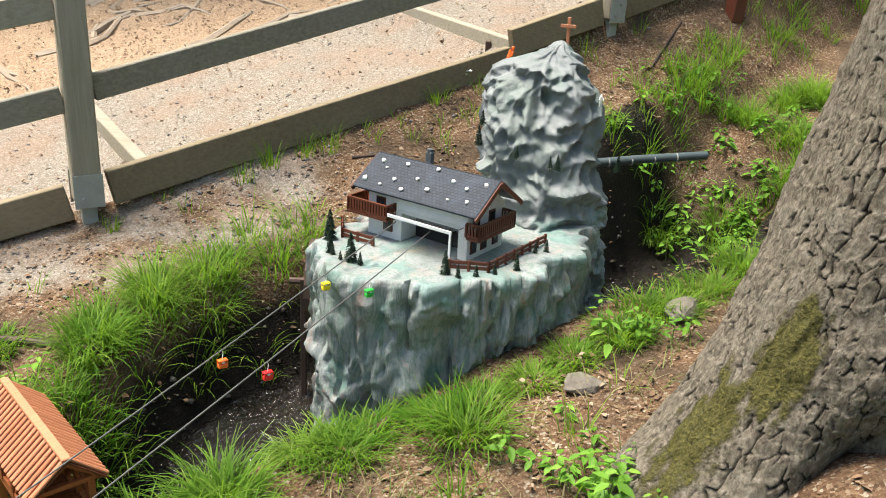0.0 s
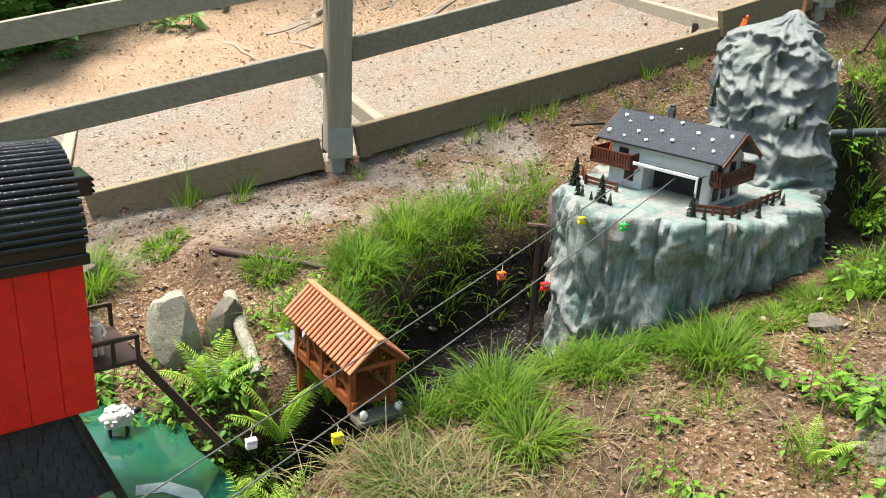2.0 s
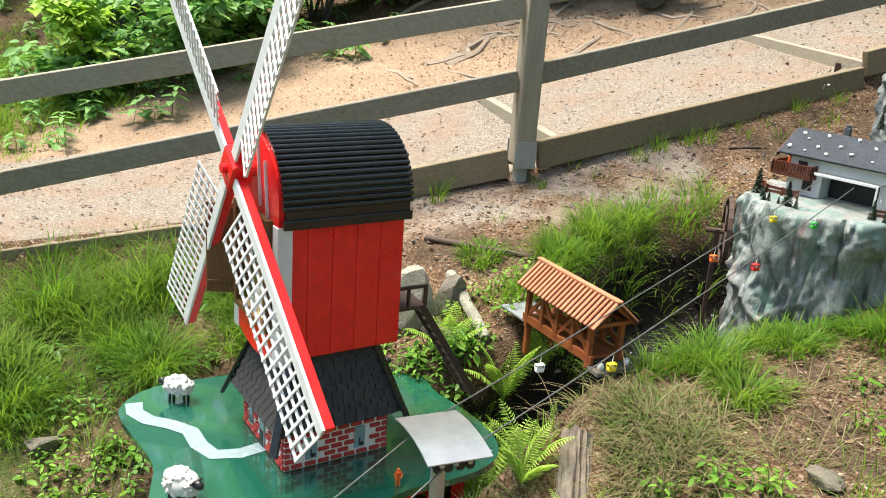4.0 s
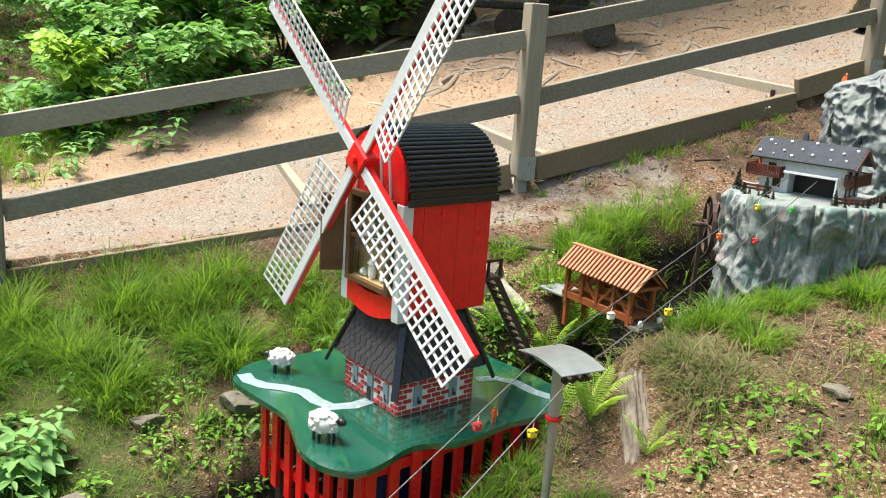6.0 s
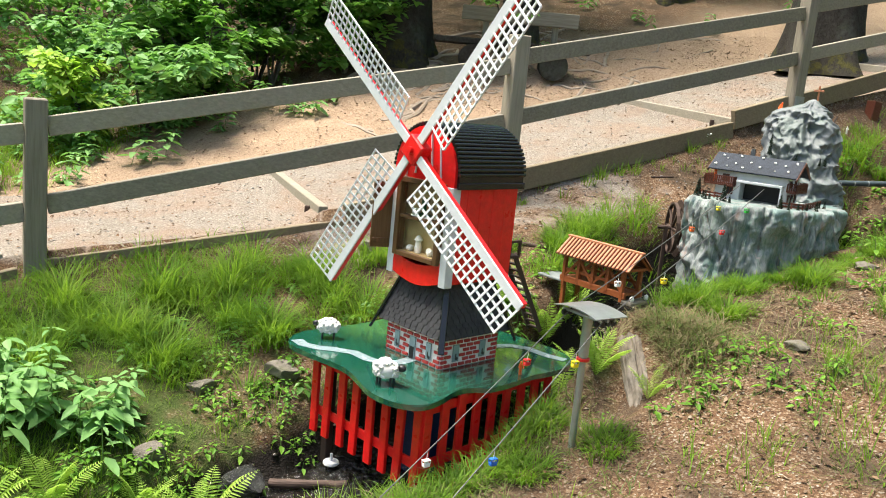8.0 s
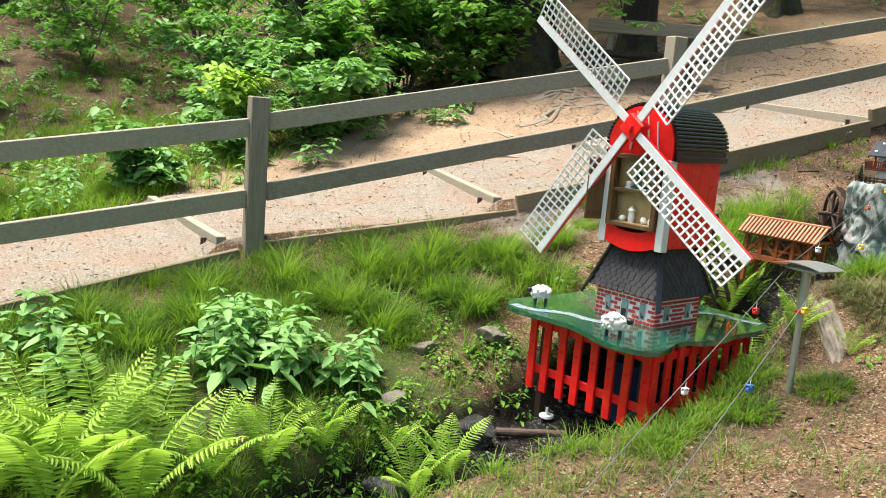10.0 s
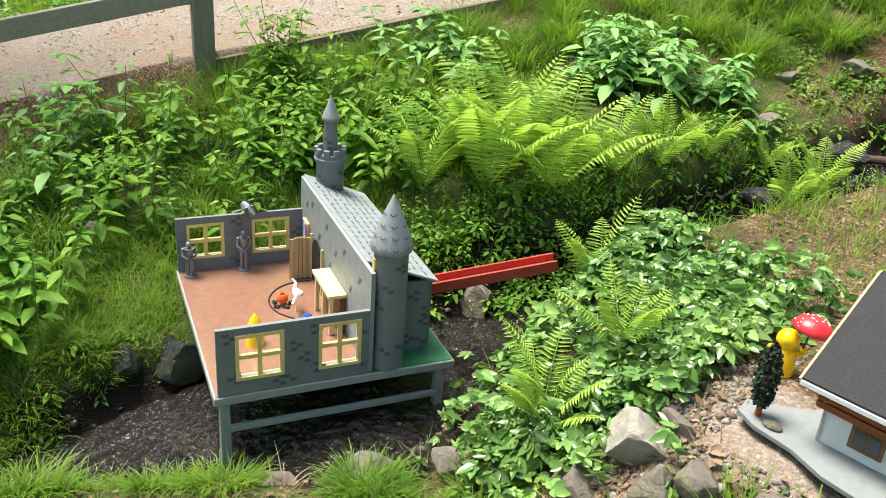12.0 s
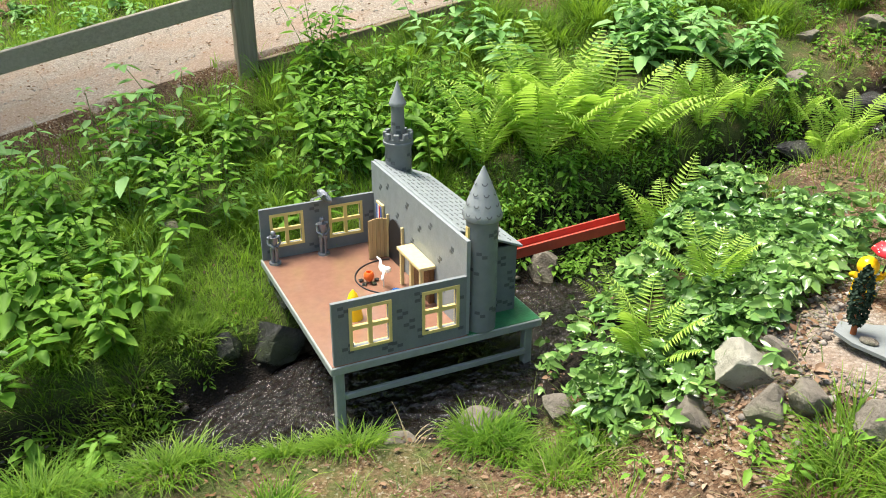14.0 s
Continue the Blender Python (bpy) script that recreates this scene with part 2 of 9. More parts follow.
def plated_bark():
    """Bark whose plates are in the mesh: grey-brown plates, dark cracks, lichen, cushions of moss."""
    m = Mat("plated_bark", 0.95, spec=0.15)
    f = m.noise(75, 7, 0.72, (1, 1, 0.6))
    base = m.ramp(f, [(0.3, (0.062, 0.05, 0.037)), (0.5, (0.165, 0.14, 0.108)), (0.72, (0.33, 0.29, 0.235))])
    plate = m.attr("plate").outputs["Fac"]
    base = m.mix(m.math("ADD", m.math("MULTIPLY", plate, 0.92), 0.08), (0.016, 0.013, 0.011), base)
    base = m.mix(m.math("MULTIPLY", m.step(m.noise(3.0, 6, 0.7), 0.5, 0.68), 0.4), base, (0.21, 0.205, 0.175))
    base = m.mix(m.math("MULTIPLY", m.step(m.noise(2.2, 6, 0.7), 0.52, 0.68), 0.4), base, (0.16, 0.20, 0.14))
    moss = m.attr("moss").outputs["Fac"]
    mm = m.step(m.math("ADD", moss, m.math("MULTIPLY", m.math("SUBTRACT", m.noise(16, 9, 0.75), 0.5), 1.5)), 0.3, 0.6)
    base = m.mix(m.math("MULTIPLY", mm, 0.92), base, m.ramp(m.noise(120, 5, 0.7), [(0.3, (0.03, 0.03, 0.009)), (0.55, (0.095, 0.088, 0.022)), (0.8, (0.21, 0.185, 0.05))]))
    m.color(base)
    m.bump(m.math("ADD", f, m.math("MULTIPLY", mm, m.noise(120, 4))), 0.014, 1.0)
    return m.m


def water_material():
    m = Mat("creek_water", 0.02, spec=0.5)
    m.color((0.016, 0.013, 0.010))
    m.b.inputs["Transmission Weight"].default_value = 0.3
    m.b.inputs["IOR"].default_value = 1.5
    run = m.noise(11, 3, 0.55, (1, 1, 1), 1.6)
    chop = m.voronoi(34, feature="SMOOTH_F1")
    m.bump(m.math("ADD", m.math("MULTIPLY", run, 1.4), m.math("ADD", chop, m.math("MULTIPLY", m.noise(70, 2, 0.5, (1, 1, 1), 1.0), 0.35))), 0.03, 1.0)
    return m.m


def wet_pebbles():
    m = Mat("wet_pebbles", 0.12, spec=0.6)
    rnd = m.node("ShaderNodeNewGeometry").outputs["Random Per Island"]
    col = m.ramp(rnd, [(0.0, (0.010, 0.008, 0.007)), (0.6, (0.034, 0.027, 0.021)), (0.86, (0.085, 0.07, 0.054)), (1.0, (0.30, 0.27, 0.225))])
    m.color(m.mix(0.3, col, m.ramp(m.noise(60, 5), [(0.3, (0.01, 0.008, 0.006)), (0.7, (0.09, 0.075, 0.055))])))
    m.bump(m.noise(180, 4), 0.003, 0.6)
    return m.m


def glass_material(name="clear_acrylic", tint=(0.95, 0.97, 0.97), rough=0.05):
    m = Mat(name, rough)
    m.color(tint)
    m.b.inputs["Transmission Weight"].default_value = 1.0
    m.b.inputs["IOR"].default_value = 1.2
    return m.m


def slate_roof(name, c, scale):
    m = Mat(name, 0.7, spec=0.3)
    br = m.node("ShaderNodeTexBrick")
    br.offset = 0.5
    br.inputs["Scale"].default_value = scale
    br.inputs["Mortar Size"].default_value = 0.06
    br.inputs["Brick Width"].default_value = 0.9
    br.inputs["Row Height"].default_value = 0.7
    br.inputs["Color1"].default_value = lin(c)
    br.inputs["Color2"].default_value = lin(tuple(v * 1.5 for v in c))
    br.inputs["Mortar"].default_value = lin(tuple(v * 0.35 for v in c))
    m.link(m.coord(), br.inputs["Vector"])
    m.color(m.mix(m.math("MULTIPLY", m.step(m.noise(9, 5), 0.5, 0.75), 0.35), br.outputs["Color"], tuple(min(1, v * 2.4) for v in c)))
    m.bump(br.outputs["Fac"], -0.002, 0.8)
    return m.m


M = {
    # bark() at tone 0.33: the wood's shade is put into its colour
    "ground": ground_material(), "rock_paint": rock_paint(), "bark": bark(), "old_bark": plated_bark(), "shaded_bark": bark("bark_in_shade", 0.33), "water": water_material(), "glass": glass_material(),
    "red": paint("red_paint", (0.74, 0.014, 0.014), 0.32, dirty=0.05, spec=0.28, coat=0.2), "white": paint("white_paint", (0.62, 0.635, 0.65), 0.5, 0.06, dirty=0.12),
    "green": paint("green_gloss", (0.007, 0.072, 0.047), 0.08, 0.2, dirty=0.06, bump=0.0008, spec=1.0, coat=1.0),
    "pale": paint("pale_grey_paint", (0.22, 0.29, 0.31), 0.25, 0.08, coat=0.5), "chute": paint("faded_red_paint", (0.40, 0.05, 0.03), 0.5, 0.15), "blue": paint("dark_blue_paint", (0.01, 0.025, 0.09), 0.5),
    "black": paint("black_gloss", (0.009, 0.010, 0.012), 0.14, 0.3, 30.0, dirty=0.0, bump=0.003, spec=0.4, coat=0.18), "shingle": paint("black_shingle", (0.032, 0.031, 0.034), 0.7, 0.35, 60, dirty=0.2),
    "mortar": paint("white_mortar", (0.74, 0.70, 0.68), 0.7, 0.08), "brick": paint("brick_red", (0.42, 0.035, 0.03), 0.5, 0.25, 40),
    "castle": paint("castle_grey", (0.15, 0.168, 0.175), 0.55, 0.07), "castle_dark": paint("castle_dark_grey", (0.075, 0.085, 0.092), 0.55, 0.1),
    "castle_light": paint("castle_light_grey", (0.215, 0.24, 0.25), 0.5, 0.07), "yellow": paint("yellow_paint", (0.66, 0.52, 0.19), 0.5, 0.08),
    "deck": paint("brown_gloss", (0.225, 0.118, 0.08), 0.14, 0.1, dirty=0.1, bump=0.0008, spec=0.6, coat=0.7), "edge": paint("grey_green_edge", (0.24, 0.265, 0.25), 0.5, 0.1),
    "trim_green": paint("grass_green_paint", (0.02, 0.13, 0.05), 0.4, 0.2), "cream": paint("cream_wood", (0.62, 0.50, 0.24), 0.5, 0.12),
    "fence": wood("weathered_fence_wood", (0.15, 0.13, 0.098), (0.35, 0.315, 0.248), 12, 0, worn=0.45), "edging": wood("brown_edging_wood", (0.115, 0.088, 0.055), (0.27, 0.215, 0.14), 12, 0, wear=(0.27, 0.23, 0.16)), "post": wood("weathered_post_wood", (0.16, 0.14, 0.105), (0.34, 0.30, 0.235), 12, 2, worn=0.45),
    "bridge": wood("orange_stained_wood", (0.18, 0.045, 0.015), (0.34, 0.10, 0.035), 20, 0, 0.45, (0.3, 0.12, 0.05), 0.15), "slat": wood("stained_roof_slat", (0.33, 0.11, 0.05), (0.48, 0.21, 0.115), 20, 1, 0.5, (0.5, 0.3, 0.2), 0.25),
    "chalet_wood": wood("dark_red_brown_wood", (0.06, 0.016, 0.008), (0.13, 0.04, 0.022), 30, 0, 0.45, worn=0.05), "log": wood("grey_log", (0.085, 0.066, 0.05), (0.27, 0.225, 0.18), 10, 2),
    "root": wood("bare_root", (0.15, 0.115, 0.085), (0.36, 0.285, 0.215), 10, 0),
    "oak": wood("brown_cabinet_wood", (0.085, 0.04, 0.015), (0.19, 0.10, 0.045), 18, 2, 0.4, worn=0.1), "pine": wood("pale_pine", (0.40, 0.27, 0.12), (0.58, 0.43, 0.22), 16, 2, 0.5, worn=0.1),
    "steel": plain("galvanised_steel", (0.40, 0.415, 0.42), 0.28, 0.65), "shoe": plain("grey_post_shoe", (0.30, 0.31, 0.295), 0.55, 0.1), "iron": plain("rusty_iron", (0.07, 0.045, 0.035), 0.7, 0.3),
    "slate": slate_roof("slate_tiles", (0.02, 0.026, 0.038), 62.0), "tar": slate_roof("dark_felt_tiles", (0.009, 0.010, 0.013), 88.0),
    "render": paint("white_render", (0.6, 0.61, 0.61), 0.7, 0.05, dirty=0.12), "dark": plain("dark_interior", (0.012, 0.012, 0.014), 0.5), "pane": plain("dark_pane", (0.03, 0.035, 0.04), 0.12, spec=0.6),
    "wool": plain("white_wool", (0.6, 0.59, 0.57), 0.9), "soot": plain("black_plastic", (0.012, 0.012, 0.013), 0.4), "orange": plain("orange_plastic", (0.72, 0.13, 0.02), 0.35),
    "pewter": plain("grey_figure_paint", (0.21, 0.225, 0.245), 0.24, 0.45), "bone": plain("white_plastic", (0.8, 0.79, 0.76), 0.4), "sun_yellow": plain("yellow_plastic", (0.82, 0.52, 0.01), 0.2),
    "umbrella": plain("red_plastic", (0.62, 0.03, 0.04), 0.3), "toy_green": plain("green_plastic", (0.03, 0.42, 0.05), 0.3), "toy_blue": plain("blue_plastic", (0.02, 0.12, 0.5), 0.3), "toy_red": plain("toy_red", (0.6, 0.02, 0.02), 0.3), "toy_yellow": plain("toy_yellow", (0.8, 0.62, 0.02), 0.3),
    "fir": leafy("model_fir", [(0.0, (0.012, 0.026, 0.018)), (1.0, (0.03, 0.055, 0.03))], 0.8, 0.1), "pipe": plain("dark_plastic_pipe", (0.055, 0.072, 0.077), 0.4), "rope": plain("grey_cable", (0.09, 0.09, 0.09), 0.5, 0.2),
    "stone_light": stone("pale_stone", (0.21, 0.20, 0.16), (0.48, 0.46, 0.385), 0.2), "stone_dark": stone("wet_dark_stone", (0.011, 0.011, 0.012), (0.052, 0.052, 0.05), 0.35, 0.25), "stone_mid": stone("brown_grey_stone", (0.105, 0.09, 0.072), (0.27, 0.24, 0.20), 0.45),
    "pebble": wet_pebbles(), "board": paint("grey_board", (0.17, 0.188, 0.19), 0.6, 0.08),
    "sedge": leafy("sedge", [(0.0, (0.03, 0.085, 0.008)), (0.5, (0.08, 0.19, 0.014)), (0.9, (0.155, 0.285, 0.025)), (1.0, (0.225, 0.29, 0.06))], 0.55, 0.4, 0.1),
    "grass": leafy("grass", [(0.0, (0.065, 0.14, 0.014)), (0.6, (0.12, 0.24, 0.021)), (1.0, (0.23, 0.325, 0.045))], 0.6, 0.4, 0.1),
    "bank_grass": leafy("olive_bank_grass", [(0.0, (0.05, 0.10, 0.014)), (0.55, (0.085, 0.148, 0.021)), (0.85, (0.14, 0.19, 0.038)), (1.0, (0.22, 0.205, 0.09))], 0.5, 0.3, glow=(0.22, 0.36, 0.03)),
    "straw": leafy("dry_straw", [(0.0, (0.11, 0.088, 0.04)), (1.0, (0.27, 0.225, 0.125))], 0.7, 0.2),
    "nettle": leafy("nettle_leaf", [(0.0, (0.05, 0.14, 0.014)), (0.5, (0.11, 0.255, 0.028)), (0.85, (0.18, 0.35, 0.048)), (1.0, (0.25, 0.41, 0.06))], 0.5, 0.36, 0.14, glow=(0.2, 0.45, 0.03)),
    "pale_leaf": leafy("pale_leaf", [(0.0, (0.12, 0.27, 0.075)), (1.0, (0.27, 0.46, 0.165))], 0.5, 0.34, 0.16, glow=(0.2, 0.45, 0.04)),
    "fern": leafy("fern_leaf", [(0.0, (0.27, 0.44, 0.055)), (1.0, (0.50, 0.66, 0.16))], 0.5, 0.5),
    "ivy": leafy("ivy_leaf", [(0.0, (0.022, 0.075, 0.014)), (0.45, (0.075, 0.20, 0.035)), (0.8, (0.17, 0.34, 0.07)), (1.0, (0.32, 0.48, 0.14))], 0.26, 0.3, 0.5, glow=(0.17, 0.44, 0.06)),
    "beech": leafy("beech_leaf", [(0.0, (0.055, 0.155, 0.03)), (0.6, (0.13, 0.29, 0.058)), (1.0, (0.26, 0.44, 0.10))], 0.4, 0.50, 0.3, glow=(0.2, 0.45, 0.04)),
    "litter": leafy("dead_leaf", [(0.0, (0.075, 0.036, 0.018)), (0.45, (0.145, 0.072, 0.037)), (0.8, (0.225, 0.132, 0.073)), (1.0, (0.36, 0.285, 0.21))], 0.8, 0.1, 0.2),
    "heap_gravel": leafy("heap_gravel", [(0.0, (0.06, 0.05, 0.043)), (0.45, (0.15, 0.125, 0.105)), (0.8, (0.26, 0.23, 0.20)), (1.0, (0.42, 0.39, 0.35))], 0.85, 0.0, 0.2), "stem": plain("green_stem", (0.09, 0.17, 0.035), 0.5), "gravel": stone("path_gravel", (0.20, 0.185, 0.17), (0.40, 0.375, 0.35), 0, 0.9, 60),
}


# ---- mesh tools ----
def B():
    return bmesh.new()


def box(bm, x0, x1, y0, y1, z0, z1, bev=0.0, m=None):
    mat = Matrix.Translation(((x0 + x1) / 2, (y0 + y1) / 2, (z0 + z1) / 2)) @ Matrix.Diagonal((abs(x1 - x0), abs(y1 - y0), abs(z1 - z0), 1))
    vs = bmesh.ops.create_cube(bm, size=1.0, matrix=(m @ mat) if m else mat)["verts"]
    if bev:
        es = list({e for v in vs for e in v.link_edges})
        bmesh.ops.bevel(bm, geom=es, offset=bev, segments=1, affect="EDGES")
    return bm


def cyl(bm, p0, p1, r0, r1=None, seg=12):
    r1 = r0 if r1 is None else r1
    p0, p1 = Vector(p0), Vector(p1)
    d = p1 - p0
    q = d.to_track_quat("Z", "Y").to_matrix().to_4x4()
    bmesh.ops.create_cone(bm, cap_ends=True, segments=seg, radius1=r0, radius2=max(r1, 1e-5), depth=d.length, matrix=Matrix.Translation((p0 + p1) / 2) @ q)
    return bm


def beam(bm, p0, p1, w, h, bev=0.0, up=(0, 0, 1)):
    """A squared timber from p0 to p1, w wide and h high."""
    p0, p1 = Vector(p0), Vector(p1)
    d = p1 - p0
    x = d.normalized()
    y = Vector(up).cross(x).normalized()
    z = x.cross(y)
    m = Matrix((x, y, z)).transposed().to_4x4()
    m.translation = (p0 + p1) / 2
    return box(bm, -d.length / 2, d.length / 2, -w / 2, w / 2, -h / 2, h / 2, bev, m)


def prism(bm, poly, z0, z1):
    lo = [bm.verts.new((x, y, z0)) for x, y in poly]
    hi = [bm.verts.new((x, y, z1)) for x, y in poly]
    n = len(poly)
    bm.faces.new(lo[::-1])
    bm.faces.new(hi)
    for i in range(n):
        bm.faces.new((lo[i], lo[(i + 1) % n], hi[(i + 1) % n], hi[i]))
    return bm


def tube(bm, pts, r, seg=6, r1=None):
    """A bent tube through pts, from radius r to r1."""
    pts = [Vector(p) for p in pts]
    r1 = r if r1 is None else r1
    rings = []
    for i, p in enumerate(pts):
        d = (pts[min(i + 1, len(pts) - 1)] - pts[max(i - 1, 0)]).normalized()
        x = d.orthogonal().normalized() if abs(d.z) > 0.95 else Vector((0, 0, 1)).cross(d).normalized()
        y = d.cross(x)
        rr = r + (r1 - r) * i / max(1, len(pts) - 1)
        rings.append([bm.verts.new(p + rr * (math.cos(a) * x + math.sin(a) * y)) for a in (2 * math.pi * k / seg for k in range(seg))])
    for a, b in zip(rings, rings[1:]):
        for k in range(seg):
            bm.faces.new((a[k], a[(k + 1) % seg], b[(k + 1) % seg], b[k]))
    bm.faces.new(rings[0][::-1])
    bm.faces.new(rings[-1])
    return bm


def lathe(bm, prof, seg=24, at=(0, 0, 0)):
    """A turned body: prof holds (radius, z)."""
    rings = [[bm.verts.new((at[0] + r * math.cos(2 * math.pi * k / seg), at[1] + r * math.sin(2 * math.pi * k / seg), at[2] + z)) for k in range(seg)] for r, z in prof]
    for a, b in zip(rings, rings[1:]):
        for k in range(seg):
            bm.faces.new((a[k], a[(k + 1) % seg], b[(k + 1) % seg], b[k]))
    bm.faces.new(rings[0][::-1])
    bm.faces.new(rings[-1])
    return bm


def blob(bm, c, r, seed=0, sub=2, amp=0.25, freq=2.0, flat=1.0):
    """A rounded lump with an uneven surface."""
    vs = bmesh.ops.create_icosphere(bm, subdivisions=sub, radius=1.0)["verts"]
    for v in vs:
        k = 1 + amp * noise.noise(v.co * freq + Vector((seed * 7.3, seed * 3.1, seed)))
        v.co = Vector((c[0] + r[0] * v.co.x * k, c[1] + r[1] * v.co.y * k, c[2] + r[2] * max(v.co.z, -flat) * k))
    return bm


def smooth(bm, on=True, crease=0.8):
    """Smooth shading that keeps caps flat and hard edges sharp."""
    for f in bm.faces:
        f.smooth = on and len(f.verts) <= 4
    bm.normal_update()
    for e in bm.edges:
        if len(e.link_faces) == 2 and (e.calc_face_angle(0) > crease or any(len(f.verts) > 4 for f in e.link_faces)):
            e.smooth = False
    return bm


def mesh_of(name, bm, mat):
    me = bpy.data.meshes.new(name)
    bm.to_mesh(me)
    bm.free()
    me.materials.append(mat)
    return me


def part(name, bm, mat, parent, label="", m=None):
    ob = new(name, mesh_of(name, bm, mat) if isinstance(bm, bmesh.types.BMesh) else bm)
    ob.parent = parent
    if m is not None:
        ob.matrix_basis = m
    if label:
        ob["label"] = label
    return ob


def thing(name, m, label, category, group="", kind=""):
    ob = new(name)
    ob.empty_display_size = 0.05
    ob.matrix_basis = m
    return tagged(ob, label, category, group, kind)


def solid(name, bm, mat, m, label, category, group="", kind=""):
    ob = new(name, mesh_of(name, bm, mat) if isinstance(bm, bmesh.types.BMesh) else bm)
    ob.matrix_basis = m
    return tagged(ob, label, category, group, kind)


def quads(name, co, faces, mat, smoothed=False):
    """A mesh out of arrays: co (n, 3), faces (k, 4)."""
    me = bpy.data.meshes.new(name)
    me.vertices.add(len(co))
    me.vertices.foreach_set("co", np.ascontiguousarray(co, dtype=np.float32).ravel())
    me.loops.add(faces.size)
    me.loops.foreach_set("vertex_index", np.ascontiguousarray(faces, dtype=np.int32).ravel())
    me.polygons.add(len(faces))
    me.polygons.foreach_set("loop_start", np.arange(0, faces.size, 4, dtype=np.int32))
    if smoothed:
        me.polygons.foreach_set("use_smooth", np.ones(len(faces), dtype=bool))
    me.update(calc_edges=True)
    me.validate()
    me.materials.append(mat)
    return me


def frame2(origin, along, z=None):
    """A level frame: x along the given way, z up."""
    a = math.atan2(along[1], along[0])
    return Matrix.Translation(origin) @ Matrix.Rotation(a, 4, "Z")


# ---- lie of the land ----
# creek: x, y, bed height, half width, far bank, near bank
CREEK = np.array([
    (2.6, 6.2, 0.25, 0.16, 0.75, 0.6), (0.90, 4.02, -0.55, 0.30, 0.16, -0.04), (0.1, 3.3, -0.5, 0.36, -0.02, -0.1), (-0.54, 2.8, -0.62, 0.37, -0.2, -0.26),
    (-1.0, 2.05, -0.78, 0.1, -0.36, -0.32), (-1.75, 1.35, -1.05, 0.36, -0.8, -0.78), (-2.35, 0.9, -1.2, 0.22, -0.98, -0.98),
    (-2.9, 0.35, -1.4, 0.16, -1.08, -1.08), (-3.4, -0.2, -1.58, 0.2, -1.28, -1.14), (-3.62, -0.6, -1.69, 0.33, -1.5, -1.25), (-3.97, -1.04, -1.71, 0.46, -1.62, -1.6),
    (-4.65, -1.6, -1.93, 0.19, -1.62, -1.66), (-5.6, -2.3, -2.2, 0.2, -1.75, -1.75), (-8.0, -4.5, -2.6, 0.18, -2.2, -2.2),
])
# fence posts: x, y, ground
FENCE = np.array([(5.6, 9.0, 2.05), (3.05, 7.05, 1.3), (0.78, 5.36, 0.6), (-1.53, 3.57, -0.1), (-3.93, 2.12, -0.57), (-5.65, 0.5, -1.08), (-7.2, -1.2, -1.6), (-8.9, -2.9, -2.1)])
STEPS = np.array([(0.18, 5.05), (-1.4, 3.85), (-2.6, 3.0), (-4.15, 2.1), (2.2, 6.5), (3.9, 7.8)])


def sstep(v):
    v = np.clip(v, 0, 1)
    return v * v * (3 - 2 * v)


def along_line(x, y, line):
    """Signed distance to a polyline (positive on its far side) and the values interpolated at the nearest place."""
    best = np.full(x.shape, 1e9)
    sign, k = np.ones(x.shape), np.zeros(x.shape)
    for i in range(len(line) - 1):
        (ax, ay), (bx, by) = line[i, :2], line[i + 1, :2]
        dx, dy = bx - ax, by - ay
        u = np.clip(((x - ax) * dx + (y - ay) * dy) / (dx * dx + dy * dy), 0, 1)
        d = np.hypot(x - ax - u * dx, y - ay - u * dy)
        near = d < best
        best = np.where(near, d, best)
        k = np.where(near, i + u, k)
        sign = np.where(near, np.sign(-(dx * (y - ay) - dy * (x - ax))), sign)
    return best * sign, k, [np.interp(k, np.arange(len(line)), line[:, j]) for j in range(2, line.shape[1])]


rng = np.random.default_rng(5)
WAVES = [(rng.uniform(0, 6.28), rng.uniform(0, 6.28)) for _ in range(24)]


def bumps(x, y, freq):
    out = np.zeros(np.shape(x))
    for n, (a, p) in enumerate(WAVES):
        f = freq * (0.6 + 0.07 * n)
        out = out + np.sin(f * (x * math.cos(a) + y * math.sin(a)) + p)
    return out / 7.0


FENCE_ARC = np.concatenate([[0], np.cumsum(np.hypot(*np.diff(FENCE[:, :2], axis=0).T))])


def fence_pos(x, y):
    fd, k, (fz,) = along_line(x, y, FENCE)
    return fd, np.interp(k, np.arange(len(FENCE)), FENCE_ARC), fz


STEP_ARC = np.sort(fence_pos(STEPS[:, 0], STEPS[:, 1])[1])


